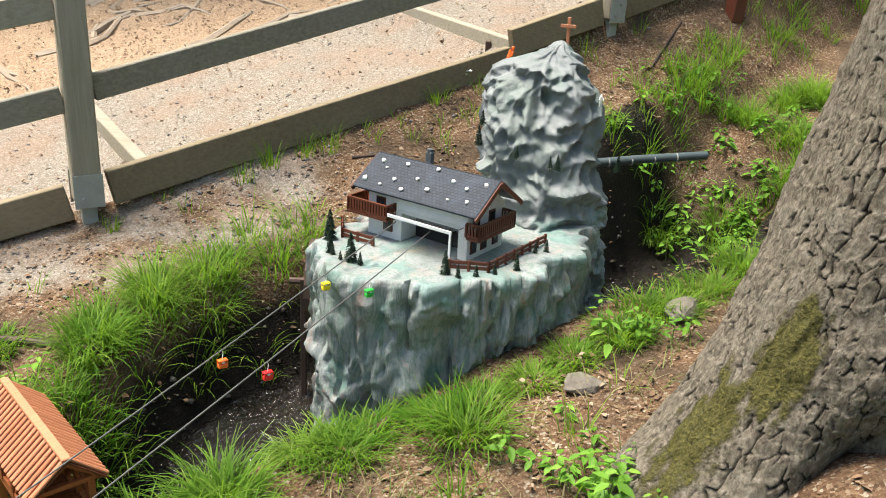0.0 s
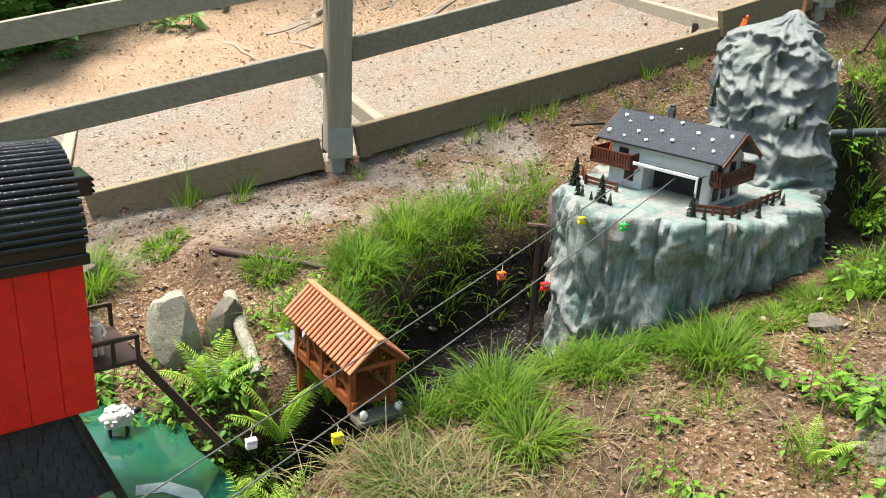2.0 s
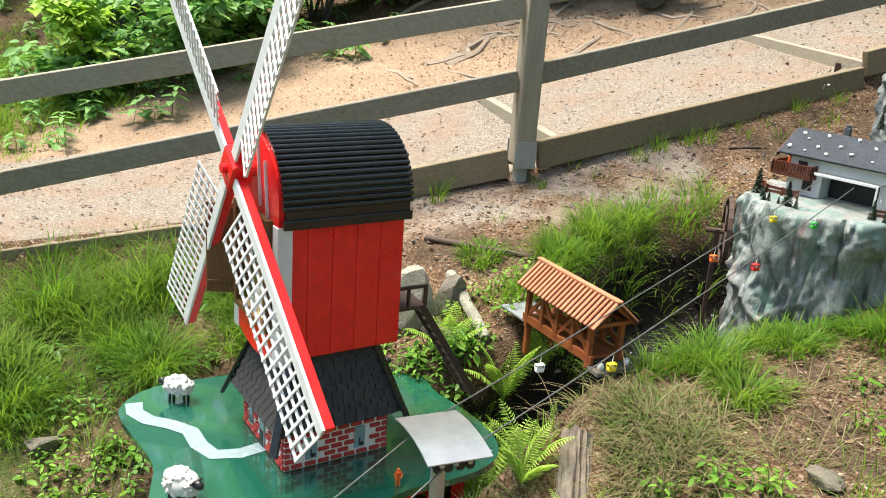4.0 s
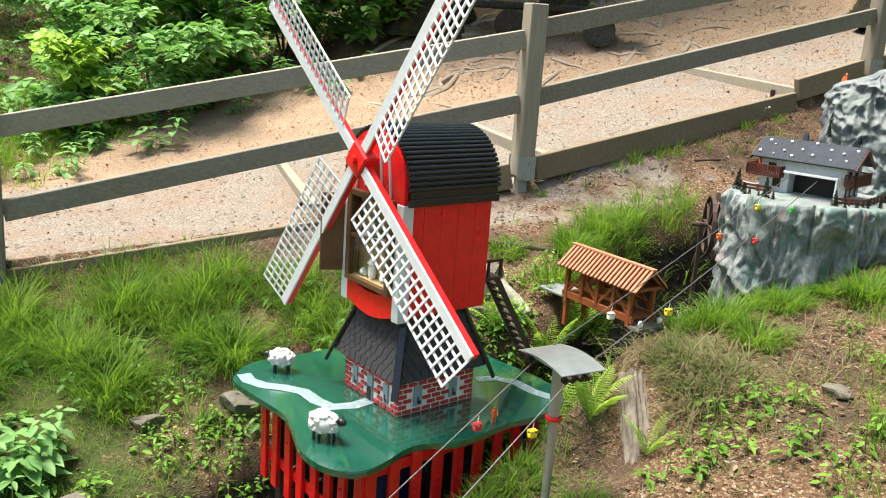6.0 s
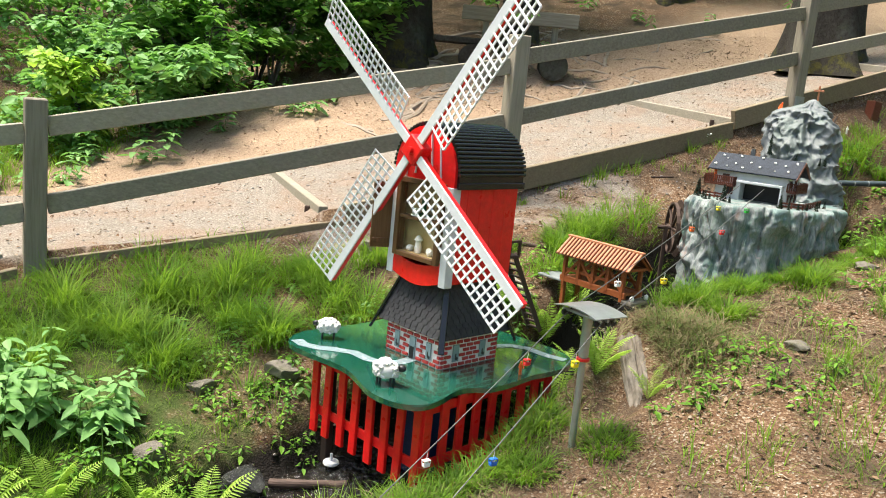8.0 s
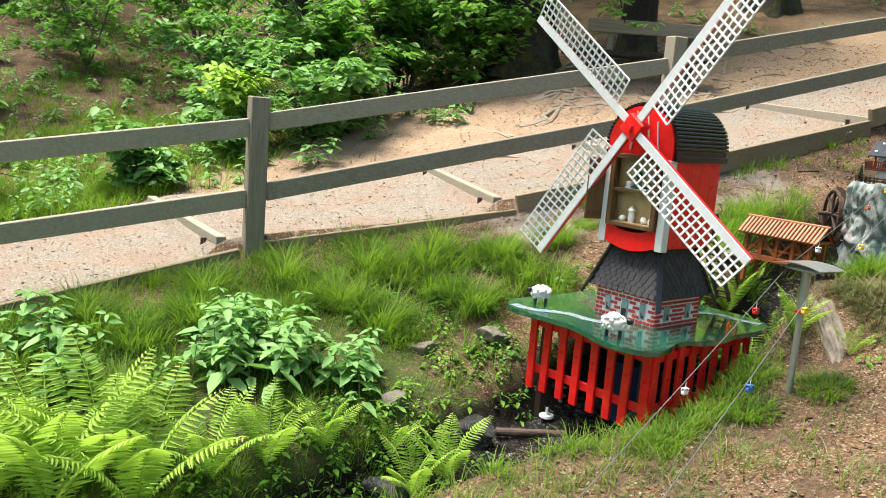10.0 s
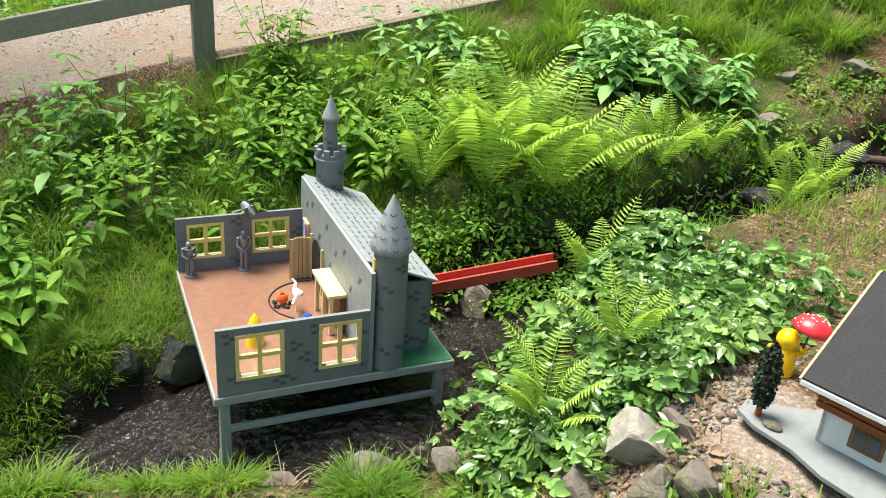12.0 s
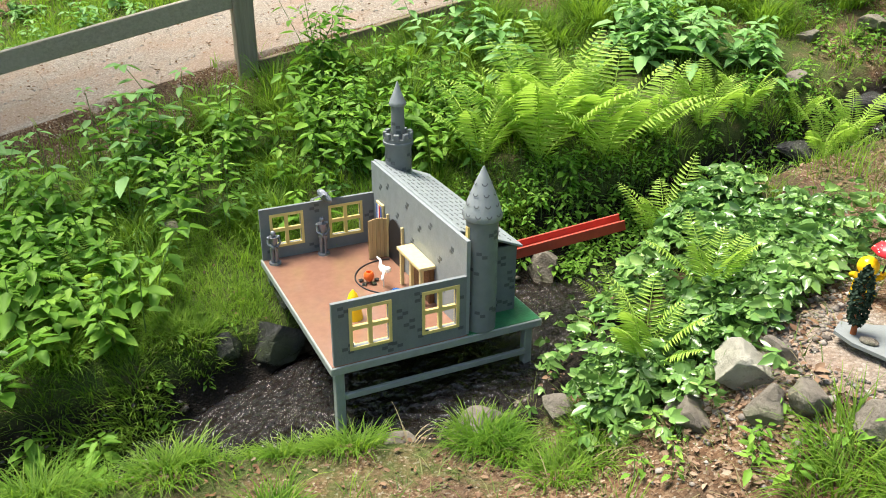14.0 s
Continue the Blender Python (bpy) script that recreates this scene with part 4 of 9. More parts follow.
def build_chalet():
    e = Vector((0.846, -0.532, 0))
    o = Vector((-0.0465, 3.021, DECK))
    m = frame2(o, e)
    # local: x along the ridge, -y towards the valley
    t = thing("model_chalet", m, "model alpine chalet, white walls, slate roof, dark red balconies", "model house")
    L, W, H = 0.205, 0.105, 0.158
    RZ, EZ, RX, RY = 0.25, 0.158, 0.252, 0.135
    bm = B()
    # walls with the open station bay in front
    box(bm, -L, -0.062, -W, W, 0, H)
    box(bm, 0.168, L, -W, W, 0, H)
    box(bm, -0.062, 0.168, -0.02, W, 0, H)
    box(bm, -0.062, 0.168, -W, -0.02, 0.098, H)
    for x in (-L, L - 0.004):
        prism_pts = [(-W, H), (W, H), (0, RZ - 0.015)]
        a = [bm.verts.new((x, y, z)) for y, z in prism_pts]
        b = [bm.verts.new((x + 0.004, y, z)) for y, z in prism_pts]
        bm.faces.new(a)
        bm.faces.new(b[::-1])
        for i in range(3):
            bm.faces.new((a[i], b[i], b[(i + 1) % 3], a[(i + 1) % 3]))
    bmesh.ops.recalc_face_normals(bm, faces=bm.faces)
    part("wall", bm, M["render"], t)
    bm = B()
    box(bm, -0.06, 0.166, -0.026, -0.022, 0.002, 0.096)
    part("station_bay", bm, M["dark"], t, "dark opening of the cable car station")
    th = 0.009
    for s in (-1, 1):
        bm = B()
        sl = math.atan2(RZ - EZ, RY)
        length = math.hypot(RY, RZ - EZ)
        mm = Matrix.Translation((0, 0, RZ)) @ Matrix.Rotation(-s * sl, 4, "X")
        box(bm, -RX, RX, 0 if s > 0 else -length, length if s > 0 else 0, 0, th, 0.002)
        slope = part("roof_slope", bm, M["slate"], t, m=mm)
        random.seed(3 + s)
        if s < 0:
            for u, v in [(-.22, .75), (-.17, .35), (-.2, .2), (-.1, .15), (-.11, .6), (-.06, .8), (-.03, .45), (0.02, .1), (.03, .65), (.1, .3), (.12, .75), (.16, .4), (.19, .7), (.215, .2), (-.15, .8)]:
                b2 = B()
                r = random.uniform(0.006, 0.0105)
                blob(b2, (u * RX / 0.25, -length * v, th + r * 0.45), (r, r * 0.85, r * 0.75), random.random() * 9, 1, 0.5)
                part("roof_stone", b2, M["bone"], slope, "pale stone weighing down the roof")
    for s in (-1, 1):
        for sx in (-1, 1):
            bm = B()
            beam(bm, (sx * (RX + 0.001), 0, RZ - 0.004), (sx * (RX + 0.001), s * (RY + 0.003), EZ - 0.004), 0.006, 0.016)
            part("bargeboard", bm, M["chalet_wood"], t)
    bm = B()
    box(bm, -0.075, -0.05, 0.03, 0.05, 0.2, 0.285, 0.002)
    cyl(bm, (-0.0625, 0.04, 0.28), (-0.0625, 0.04, 0.295), 0.011, seg=8)
    part("chimney", bm, M["castle_dark"], t)

    def window(x, y, z, w, h, face):
        bm = B()
        if face == "y":
            box(bm, x - w / 2, x + w / 2, y - 0.004, y + 0.001, z, z + h, 0.001)
            fr = part("window", bm, M["chalet_wood"], t)
            bm = B()
            for sx in (-1, 1):
                box(bm, x + sx * w * 0.22 - w * 0.17, x + sx * w * 0.22 + w * 0.17, y - 0.006, y - 0.0042, z + h * 0.12, z + h * 0.88)
        else:
            box(bm, x - 0.001, x + 0.004, y - w / 2, y + w / 2, z, z + h, 0.001)
            fr = part("window", bm, M["chalet_wood"], t)
            bm = B()
            for sx in (-1, 1):
                box(bm, x + 0.0042, x + 0.006, y + sx * w * 0.22 - w * 0.17, y + sx * w * 0.22 + w * 0.17, z + h * 0.12, z + h * 0.88)
        part("pane", bm, M["pane"], fr)

    window(-0.15, -W, 0.098, 0.04, 0.042, "y")
    window(-0.118, -W, 0.025, 0.04, 0.045, "y")
    for y in (-0.06, 0.03):
        window(L, y, 0.105, 0.035, 0.04, "x")
    for y in (-0.07, -0.01, 0.06):
        window(L, y, 0.018, 0.034, 0.048, "x")

    def balcony(x0, x1, y0, y1, z, sides):
        bm = B()
        box(bm, x0, x1, y0, y1, z - 0.008, z, 0.001)
        fl = part("balcony", bm, M["chalet_wood"], t)
        for (a, b) in sides:
            bm = B()
            beam(bm, (*a, z + 0.046), (*b, z + 0.046), 0.007, 0.006)
            beam(bm, (*a, z + 0.006), (*b, z + 0.006), 0.006, 0.006)
            n = max(3, int((Vector(b) - Vector(a)).length / 0.0115))
            for i in range(n + 1):
                p = Vector(a).lerp(Vector(b), i / n)
                box(bm, p.x - 0.0034, p.x + 0.0034, p.y - 0.0034, p.y + 0.0034, z, z + 0.045)
            part("railing", bm, M["chalet_wood"], fl)

    balcony(-L - 0.055, -L, -W - 0.05, 0.09, 0.082, [((-L - 0.052, -W - 0.047), (-L - 0.052, 0.087)), ((-L - 0.052, 0.087), (-L, 0.087))])
    balcony(-L, -0.085, -W - 0.05, -W, 0.082, [((-L - 0.052, -W - 0.047), (-0.088, -W - 0.047)), ((-0.088, -W - 0.047), (-0.088, -W))])
    balcony(L, L + 0.052, -W - 0.012, 0.1, 0.086, [((L + 0.049, -W - 0.01), (L + 0.049, 0.097)), ((L, -W - 0.01), (L + 0.049, -W - 0.01)), ((L, 0.097), (L + 0.049, 0.097))])
    # clear shelter in front of the station bay
    bm = B()
    box(bm, -0.06, 0.195, -W - 0.075, -W - 0.002, 0.112, 0.116, 0.001)
    box(bm, 0.191, 0.195, -W - 0.075, -W - 0.002, 0.0, 0.112)
    part("shelter", bm, M["glass"], t, "clear acrylic shelter over the station")
    bm = B()
    box(bm, -0.06, 0.195, -W - 0.08, -W - 0.0755, 0.108, 0.119, 0.001)
    box(bm, 0.187, 0.195, -W - 0.08, -W - 0.0755, 0.0, 0.108, 0.001)
    part("shelter_edge", bm, M["white"], t)
    # low board fences on the ledge
    for pts in [[(0.205, -0.2), (0.31, -0.135), (0.31, 0.22)], [(-0.23, -0.21), (-0.1, -0.205)], [(-0.31, -0.12), (-0.23, -0.21)]]:
        for a, b in zip(pts, pts[1:]):
            bm = B()
            beam(bm, (*a, 0.028), (*b, 0.028), 0.004, 0.011)
            beam(bm, (*a, 0.012), (*b, 0.012), 0.004, 0.011)
            n = max(2, int((Vector(b) - Vector(a)).length / 0.05))
            for i in range(n + 1):
                p = Vector(a).lerp(Vector(b), i / n)
                box(bm, p.x - 0.004, p.x + 0.004, p.y - 0.004, p.y + 0.004, -0.008, 0.036)
            part("terrace_fence", bm, M["chalet_wood"], t, "reddish-brown wooden terrace fence")
    return m


CH = build_chalet()
bm = B()
blob(bm, (0, 0, 0.03), (0.012, 0.011, 0.034), 4, 2, 0.2)
blob(bm, (0, 0, 0.068), (0.009, 0.009, 0.011), 5, 2, 0.1)
solid("balcony_figurine", smooth(bm), M["orange"], CH @ Matrix.Translation((-0.231, -0.06, 0.082)), "small orange and yellow figurine on the chalet balcony", "figurine")


def small_fir(m, h, n):
    """A model fir: a stem with whorls of needle sprays."""
    t = thing("model_fir", m, "tiny dark green model fir tree on the painted ledge", "model tree", "model firs")
    bm = B()
    cyl(bm, (0, 0, 0), (0, 0, h * 0.95), h * 0.035, h * 0.01, 6)
    part("trunk", bm, M["iron"], t)
    random.seed(n)
    bm = B()
    for k in range(46):
        u = k / 46
        z = h * (0.1 + 0.88 * u)
        r = h * 0.24 * (1 - u) ** 0.8 + h * 0.02
        for j in range(6):
            a = random.uniform(0, 6.28)
            tip = Vector((math.cos(a) * r, math.sin(a) * r, z - r * 0.35 + random.uniform(-.02, .02) * h))
            root = Vector((0, 0, z))
            side = Vector((-math.sin(a), math.cos(a), 0)) * h * 0.03
            mid = root.lerp(tip, 0.6) + Vector((0, 0, h * 0.015))
            vs = [bm.verts.new(p) for p in (root, mid + side, tip, mid - side)]
            bm.faces.new(vs)
    part("crown", bm, M["fir"], t)
    return t


for n, (x, y, h) in enumerate([(-0.25, -0.25, 0.115), (-0.06, -0.36, 0.11), (-0.025, -0.355, 0.05), (-0.085, -0.38, 0.045), (-0.17, -0.34, 0.06), (-0.14, -0.355, 0.05), (-0.2, -0.3, 0.05), (0.215, -0.235, 0.085), (0.26, -0.23, 0.05), (0.35, 0.16, 0.05), (0.33, 0.12, 0.045), (0.33, -0.13, 0.045), (0.36, -0.05, 0.06), (0.3, -0.19, 0.05)]):
    small_fir(CH @ Matrix.Translation((x, y, -0.006)), h, n)
for (x, y, z, h) in [(0.335, 3.175, 0.35, 0.05), (0.36, 3.16, 0.35, 0.06), (0.22, 3.25, 0.36, 0.05), (0.09, 3.36, 0.45, 0.06), (0.08, 3.33, 0.38, 0.08), (0.60, 3.38, 0.3, 0.07)]:
    small_fir(Matrix.Translation((x, y, z)), h, int(x * 1000))


def build_wheel():
    """Water wheel behind the mountain's lower corner."""
    d = Vector((-0.06, 1.0, 0)).normalized()
    m = frame2((-0.445, 3.09, -0.10), d)
    t = thing("watermill", m, "dark brown wooden water wheel turning beside the model mountain", "water wheel")
    for s in (-1, 1):
        bm = B()
        R, n = 0.15, 20
        for i in range(n):
            a, b = 2 * math.pi * i / n, 2 * math.pi * (i + 1) / n
            beam(bm, (R * math.cos(a), s * 0.035, R * math.sin(a)), (R * math.cos(b), s * 0.035, R * math.sin(b)), 0.01, 0.02, up=(0, 1, 0))
        for i in range(4):
            a = math.pi * i / 4
            beam(bm, (-R * math.cos(a), s * 0.035, -R * math.sin(a)), (R * math.cos(a), s * 0.035, R * math.sin(a)), 0.008, 0.014, up=(0, 1, 0))
        part("rim", bm, M["iron"], t)
    for i in range(14):
        a = 2 * math.pi * i / 14
        bm = B()
        beam(bm, (0.128 * math.cos(a), 0, 0.128 * math.sin(a)), (0.17 * math.cos(a), 0, 0.17 * math.sin(a)), 0.066, 0.006, up=(0, 1, 0))
        part("paddle", bm, M["iron"], t)
    bm = B()
    cyl(bm, (0, -0.12, 0), (0, 0.12, 0), 0.012, seg=8)
    part("axle", bm, M["iron"], t)
    for s in (-1, 1):
        bm = B()
        box(bm, -0.012, 0.012, s * 0.07 - 0.01, s * 0.07 + 0.01, -0.5, 0.01, 0.002)
        part("support", bm, M["iron"], t)


build_wheel()


def build_pipe():
    t = thing("drain_pipe", Matrix.Identity(4), "grey metal pipe with clamps feeding the stream behind the mountain", "pipe")
    a, b = Vector((0.45, 3.86, 0.19)), Vector((1.08, 4.02, 0.236))
    bm = B()
    tube(bm, [a, a.lerp(b, 0.5) + Vector((0, 0, 0.004)), b], 0.019, 14)
    part("tube", smooth(bm), M["pipe"], t)
    d = (b - a).normalized()
    for u in (0.3, 0.46, 0.62, 0.78):
        p = a.lerp(b, u)
        bm = B()
        cyl(bm, p - d * 0.003, p + d * 0.003, 0.021, seg=14)
        part("clamp", bm, M["shoe"], t)


build_pipe()


# ---- covered bridge ----
def build_bridge():
    m = frame2((-0.833, 1.920, -0.285), (-0.711, 0.704))
    t = thing("covered_bridge", m, "orange-stained wooden model covered bridge with ribbed roof over the stream", "model bridge")
    L, W, H, R, OV = 0.39, 0.055, 0.122, 0.203, 0.038
    bm = B()
    n = 30
    for i in range(n):
        box(bm, L * i / n + 0.001, L * (i + 1) / n - 0.001, -W, W, 0.0, 0.012)
    part("floor_planks", bm, M["bridge"], t)
    for s in (-1, 1):
        bm = B()
        beam(bm, (-0.01, s * (W + 0.008), 0.002), (L + 0.01, s * (W + 0.008), 0.002), 0.014, 0.03, 0.001)
        part("sill_beam", bm, M["bridge"], t)
        bm = B()
        beam(bm, (-0.01, s * (W + 0.008), H), (L + 0.01, s * (W + 0.008), H), 0.014, 0.018, 0.001)
        part("wall_plate", bm, M["bridge"], t)
        bm = B()
        beam(bm, (0.0, s * (W + 0.008), 0.052), (L, s * (W + 0.008), 0.052), 0.008, 0.014, 0.001)
        part("handrail", bm, M["bridge"], t)
        for i in range(5):
            px = 0.012 + (L - 0.024) * i / 4
            bm = B()
            box(bm, px - 0.009, px + 0.009, s * (W + 0.008) - 0.009, s * (W + 0.008) + 0.009, -0.03 if i in (0, 4) else 0, H, 0.001)
            part("post", bm, M["bridge"], t)
            if i < 4:
                bm = B()
                dx = (L - 0.024) / 4
                up = i % 2 == 0
                beam(bm, (px, s * (W + 0.008), 0.012 if up else H - 0.01), (px + dx, s * (W + 0.008), H - 0.01 if up else 0.012), 0.009, 0.012)
                part("brace", bm, M["bridge"], t)
    sl = math.atan2(R - H, W + OV)
    length = math.hypot(R - H, W + OV)
    n = 21
    slat = B()
    box(slat, 0, (L + 2 * OV) / n - 0.0085, 0, length, 0, 0.009, 0.0025)
    slat_me = mesh_of("roof_slat", slat, M["slat"])
    base = B()
    for s in (-1, 1):
        mm = Matrix.Translation((-OV, 0, R)) @ Matrix.Rotation(-sl, 4, "X") if s > 0 else Matrix.Translation((L + OV, 0, R)) @ Matrix.Rotation(math.pi, 4, "Z") @ Matrix.Rotation(-sl, 4, "X")
        box(base, 0, L + 2 * OV, 0, length - 0.002, -0.004, -0.0005, 0, mm)
        for i in range(n):
            part("roof_slat", slat_me, None, t, m=mm @ Matrix.Translation(((L + 2 * OV) * i / n, 0, 0)))
    part("roof_boarding", base, M["chalet_wood"], t)
    bm = B()
    beam(bm, (-OV - 0.003, 0, R + 0.006), (L + OV + 0.003, 0, R + 0.006), 0.022, 0.01, 0.002)
    part("ridge_cap", bm, M["slat"], t)
    for ex in (-0.02, L + 0.02):
        bm = B()
        for s in (-1, 1):
            beam(bm, (ex, 0, R - 0.012), (ex, s * (W + 0.035), H - 0.002), 0.01, 0.014)
        beam(bm, (ex, -W - 0.02, H + 0.006), (ex, W + 0.02, H + 0.006), 0.01, 0.012)
        part("gable_frame", bm, M["bridge"], t)
    bm = B()
    box(bm, -0.06, 0.0, -W - 0.02, W + 0.02, -0.035, -0.018, 0.003)
    part("near_slab", bm, M["stone_mid"], t, "grey slab under the bridge end")
    bm = B()
    box(bm, L, L + 0.16, -W - 0.02, W + 0.015, -0.02, -0.01, 0.002)
    part("ramp", bm, M["board"], t, "grey ramp board at the far end")
    for s in (-1, 1):
        bm = B()
        box(bm, L - 0.02, L + 0.0, s * W - 0.01, s * W + 0.01, -0.14, 0.0, 0.002)
        part("trestle_leg", bm, M["bridge"], t)
    for s in (-1, 1):
        bm = B()
        blob(bm, (0, 0, 0.014), (0.011, 0.011, 0.015), s + 2, 2, 0.2)
        solid("white_ornament", bm, M["bone"], m @ Matrix.Translation((-0.045, s * W, -0.018)), "small white ornament at the bridge entrance", "ornament")


build_bridge()


# ---- windmill on its green table ----
MILL = frame2((-1.682, 1.489, -0.545), (0.651, 0.759))   # local x: towards the back, y: to the far side


def build_mill_table():
    pts = [(-2.34, 1.40), (-2.30, 1.33), (-2.2, 1.255), (-2.12, 1.2), (-2.03, 1.13), (-1.96, 1.02), (-1.9, 0.92), (-1.83, 0.855), (-1.75, 0.825), (-1.675, 0.84), (-1.62, 0.92), (-1.575, 1.03), (-1.52, 1.09), (-1.44, 1.12), (-1.36, 1.21), (-1.28, 1.33), (-1.2, 1.41), (-1.13, 1.5),
           (-1.1, 1.6), (-1.13, 1.7), (-1.22, 1.8), (-1.33, 1.88), (-1.42, 1.94), (-1.5, 2.04), (-1.58, 2.12), (-1.68, 2.15), (-1.8, 2.12), (-1.93, 2.03), (-2.02, 1.9), (-2.12, 1.76), (-2.24, 1.64), (-2.33, 1.53)]
    inv = MILL.inverted()
    loc = [(inv @ Vector((x, y, -0.545))).xy for x, y in pts]
    dense = []
    n = len(loc)
    for i in range(n):
        p0, p1, p2, p3 = (Vector(loc[(i + j) % n]) for j in (-1, 0, 1, 2))
        for s in (0, 0.25, 0.5, 0.75):
            dense.append(0.5 * (2 * p1 + (p2 - p0) * s + (2 * p0 - 5 * p1 + 4 * p2 - p3) * s ** 2 + (3 * p1 - p0 - 3 * p2 + p3) * s ** 3))
    t = thing("mill_table", MILL, "wavy glossy green display table with red picket skirt in the stream", "display table")
    bm = B()
    prism(bm, dense, -0.022, 0.0)
    es = [e for e in bm.edges if all(abs(v.co.z) < 1e-6 for v in e.verts)]
    bmesh.ops.bevel(bm, geom=es, offset=0.004, segments=2, affect="EDGES")
    part("tabletop", bm, M["green"], t)

    def ribbon(path, w):
        bm = B()
        pv = []
        for i, p in enumerate(path):
            d = (Vector(path[min(i + 1, len(path) - 1)]) - Vector(path[max(i - 1, 0)])).normalized()
            nn = Vector((-d.y, d.x)) * w / 2
            pv.append((bm.verts.new((p[0] + nn.x, p[1] + nn.y, 0.0015)), bm.verts.new((p[0] - nn.x, p[1] - nn.y, 0.0015))))
        for a, b in zip(pv, pv[1:]):
            bm.faces.new((a[0], a[1], b[1], b[0]))
        bmesh.ops.recalc_face_normals(bm, faces=bm.faces)
        for f in bm.faces:
            if f.normal.z < 0:
                f.normal_flip()
        return bm

    wl = [(-2.31, 1.42), (-2.27, 1.37), (-2.2, 1.345), (-2.12, 1.35), (-2.04, 1.34), (-1.97, 1.28), (-1.9, 1.25), (-1.83, 1.29), (-1.79, 1.35)]
    part("painted_path", ribbon([tuple((inv @ Vector((*p, -0.545))).xy) for p in wl], 0.055), M["pale"], t, "pale painted path")
    wl = [(-1.45, 1.68), (-1.38, 1.72), (-1.3, 1.71), (-1.22, 1.64), (-1.13, 1.60)]
    part("painted_path", ribbon([tuple((inv @ Vector((*p, -0.545))).xy) for p in wl], 0.05), M["pale"], t, "pale painted path")
    # picket skirt: runs along the stream side and the lamp side
    pick = B()
    box(pick, -0.021, 0.021, -0.008, 0.008, -0.36, 0.0, 0.002)
    pk = mesh_of("picket", pick, M["red"])
    runs = [((-2.2, 1.37), (-1.70, 0.925), 8), ((-1.665, 0.93), (-1.2, 1.52), 9)]
    random.seed(8)
    for (p, q, n) in runs:
        a, b = inv @ Vector((*p, -0.545)), inv @ Vector((*q, -0.545))
        ang = math.atan2(b.y - a.y, b.x - a.x)
        for i in range(n):
            c = a.lerp(b, i / (n - 1))
            part("picket", pk, None, t, m=Matrix.Translation((c.x, c.y, -0.024)) @ Matrix.Rotation(ang, 4, "Z") @ Matrix.Rotation(radians(random.uniform(-1, 1)), 4, "Y"))
        nrm = Vector((-(b.y - a.y), b.x - a.x, 0)).normalized() * 0.014
        for z in (-0.285, -0.06):
            bm = B()
            beam(bm, a + nrm + Vector((0, 0, z)), b + nrm + Vector((0, 0, z)), 0.012, 0.04, 0.002)
            part("picket_rail", bm, M["red"], t)
    for p in [(-2.14, 1.4), (-1.7, 1.0), (-1.25, 1.55), (-1.68, 2.0)]:
        c = inv @ Vector((*p, -0.545))
        bm = B()
        box(bm, c.x - 0.018, c.x + 0.018, c.y - 0.018, c.y + 0.018, -0.62, -0.022, 0.002)
        part("leg", bm, M["iron"], t)
    bm = B()
    c = inv @ Vector((-1.7, 1.4, -0.545))
    lathe(bm, [(0.12, -0.56), (0.12, -0.2)], 20, (c.x, c.y, 0))
    part("drum", bm, M["blue"], t, "dark blue drum under the table")


build_mill_table()


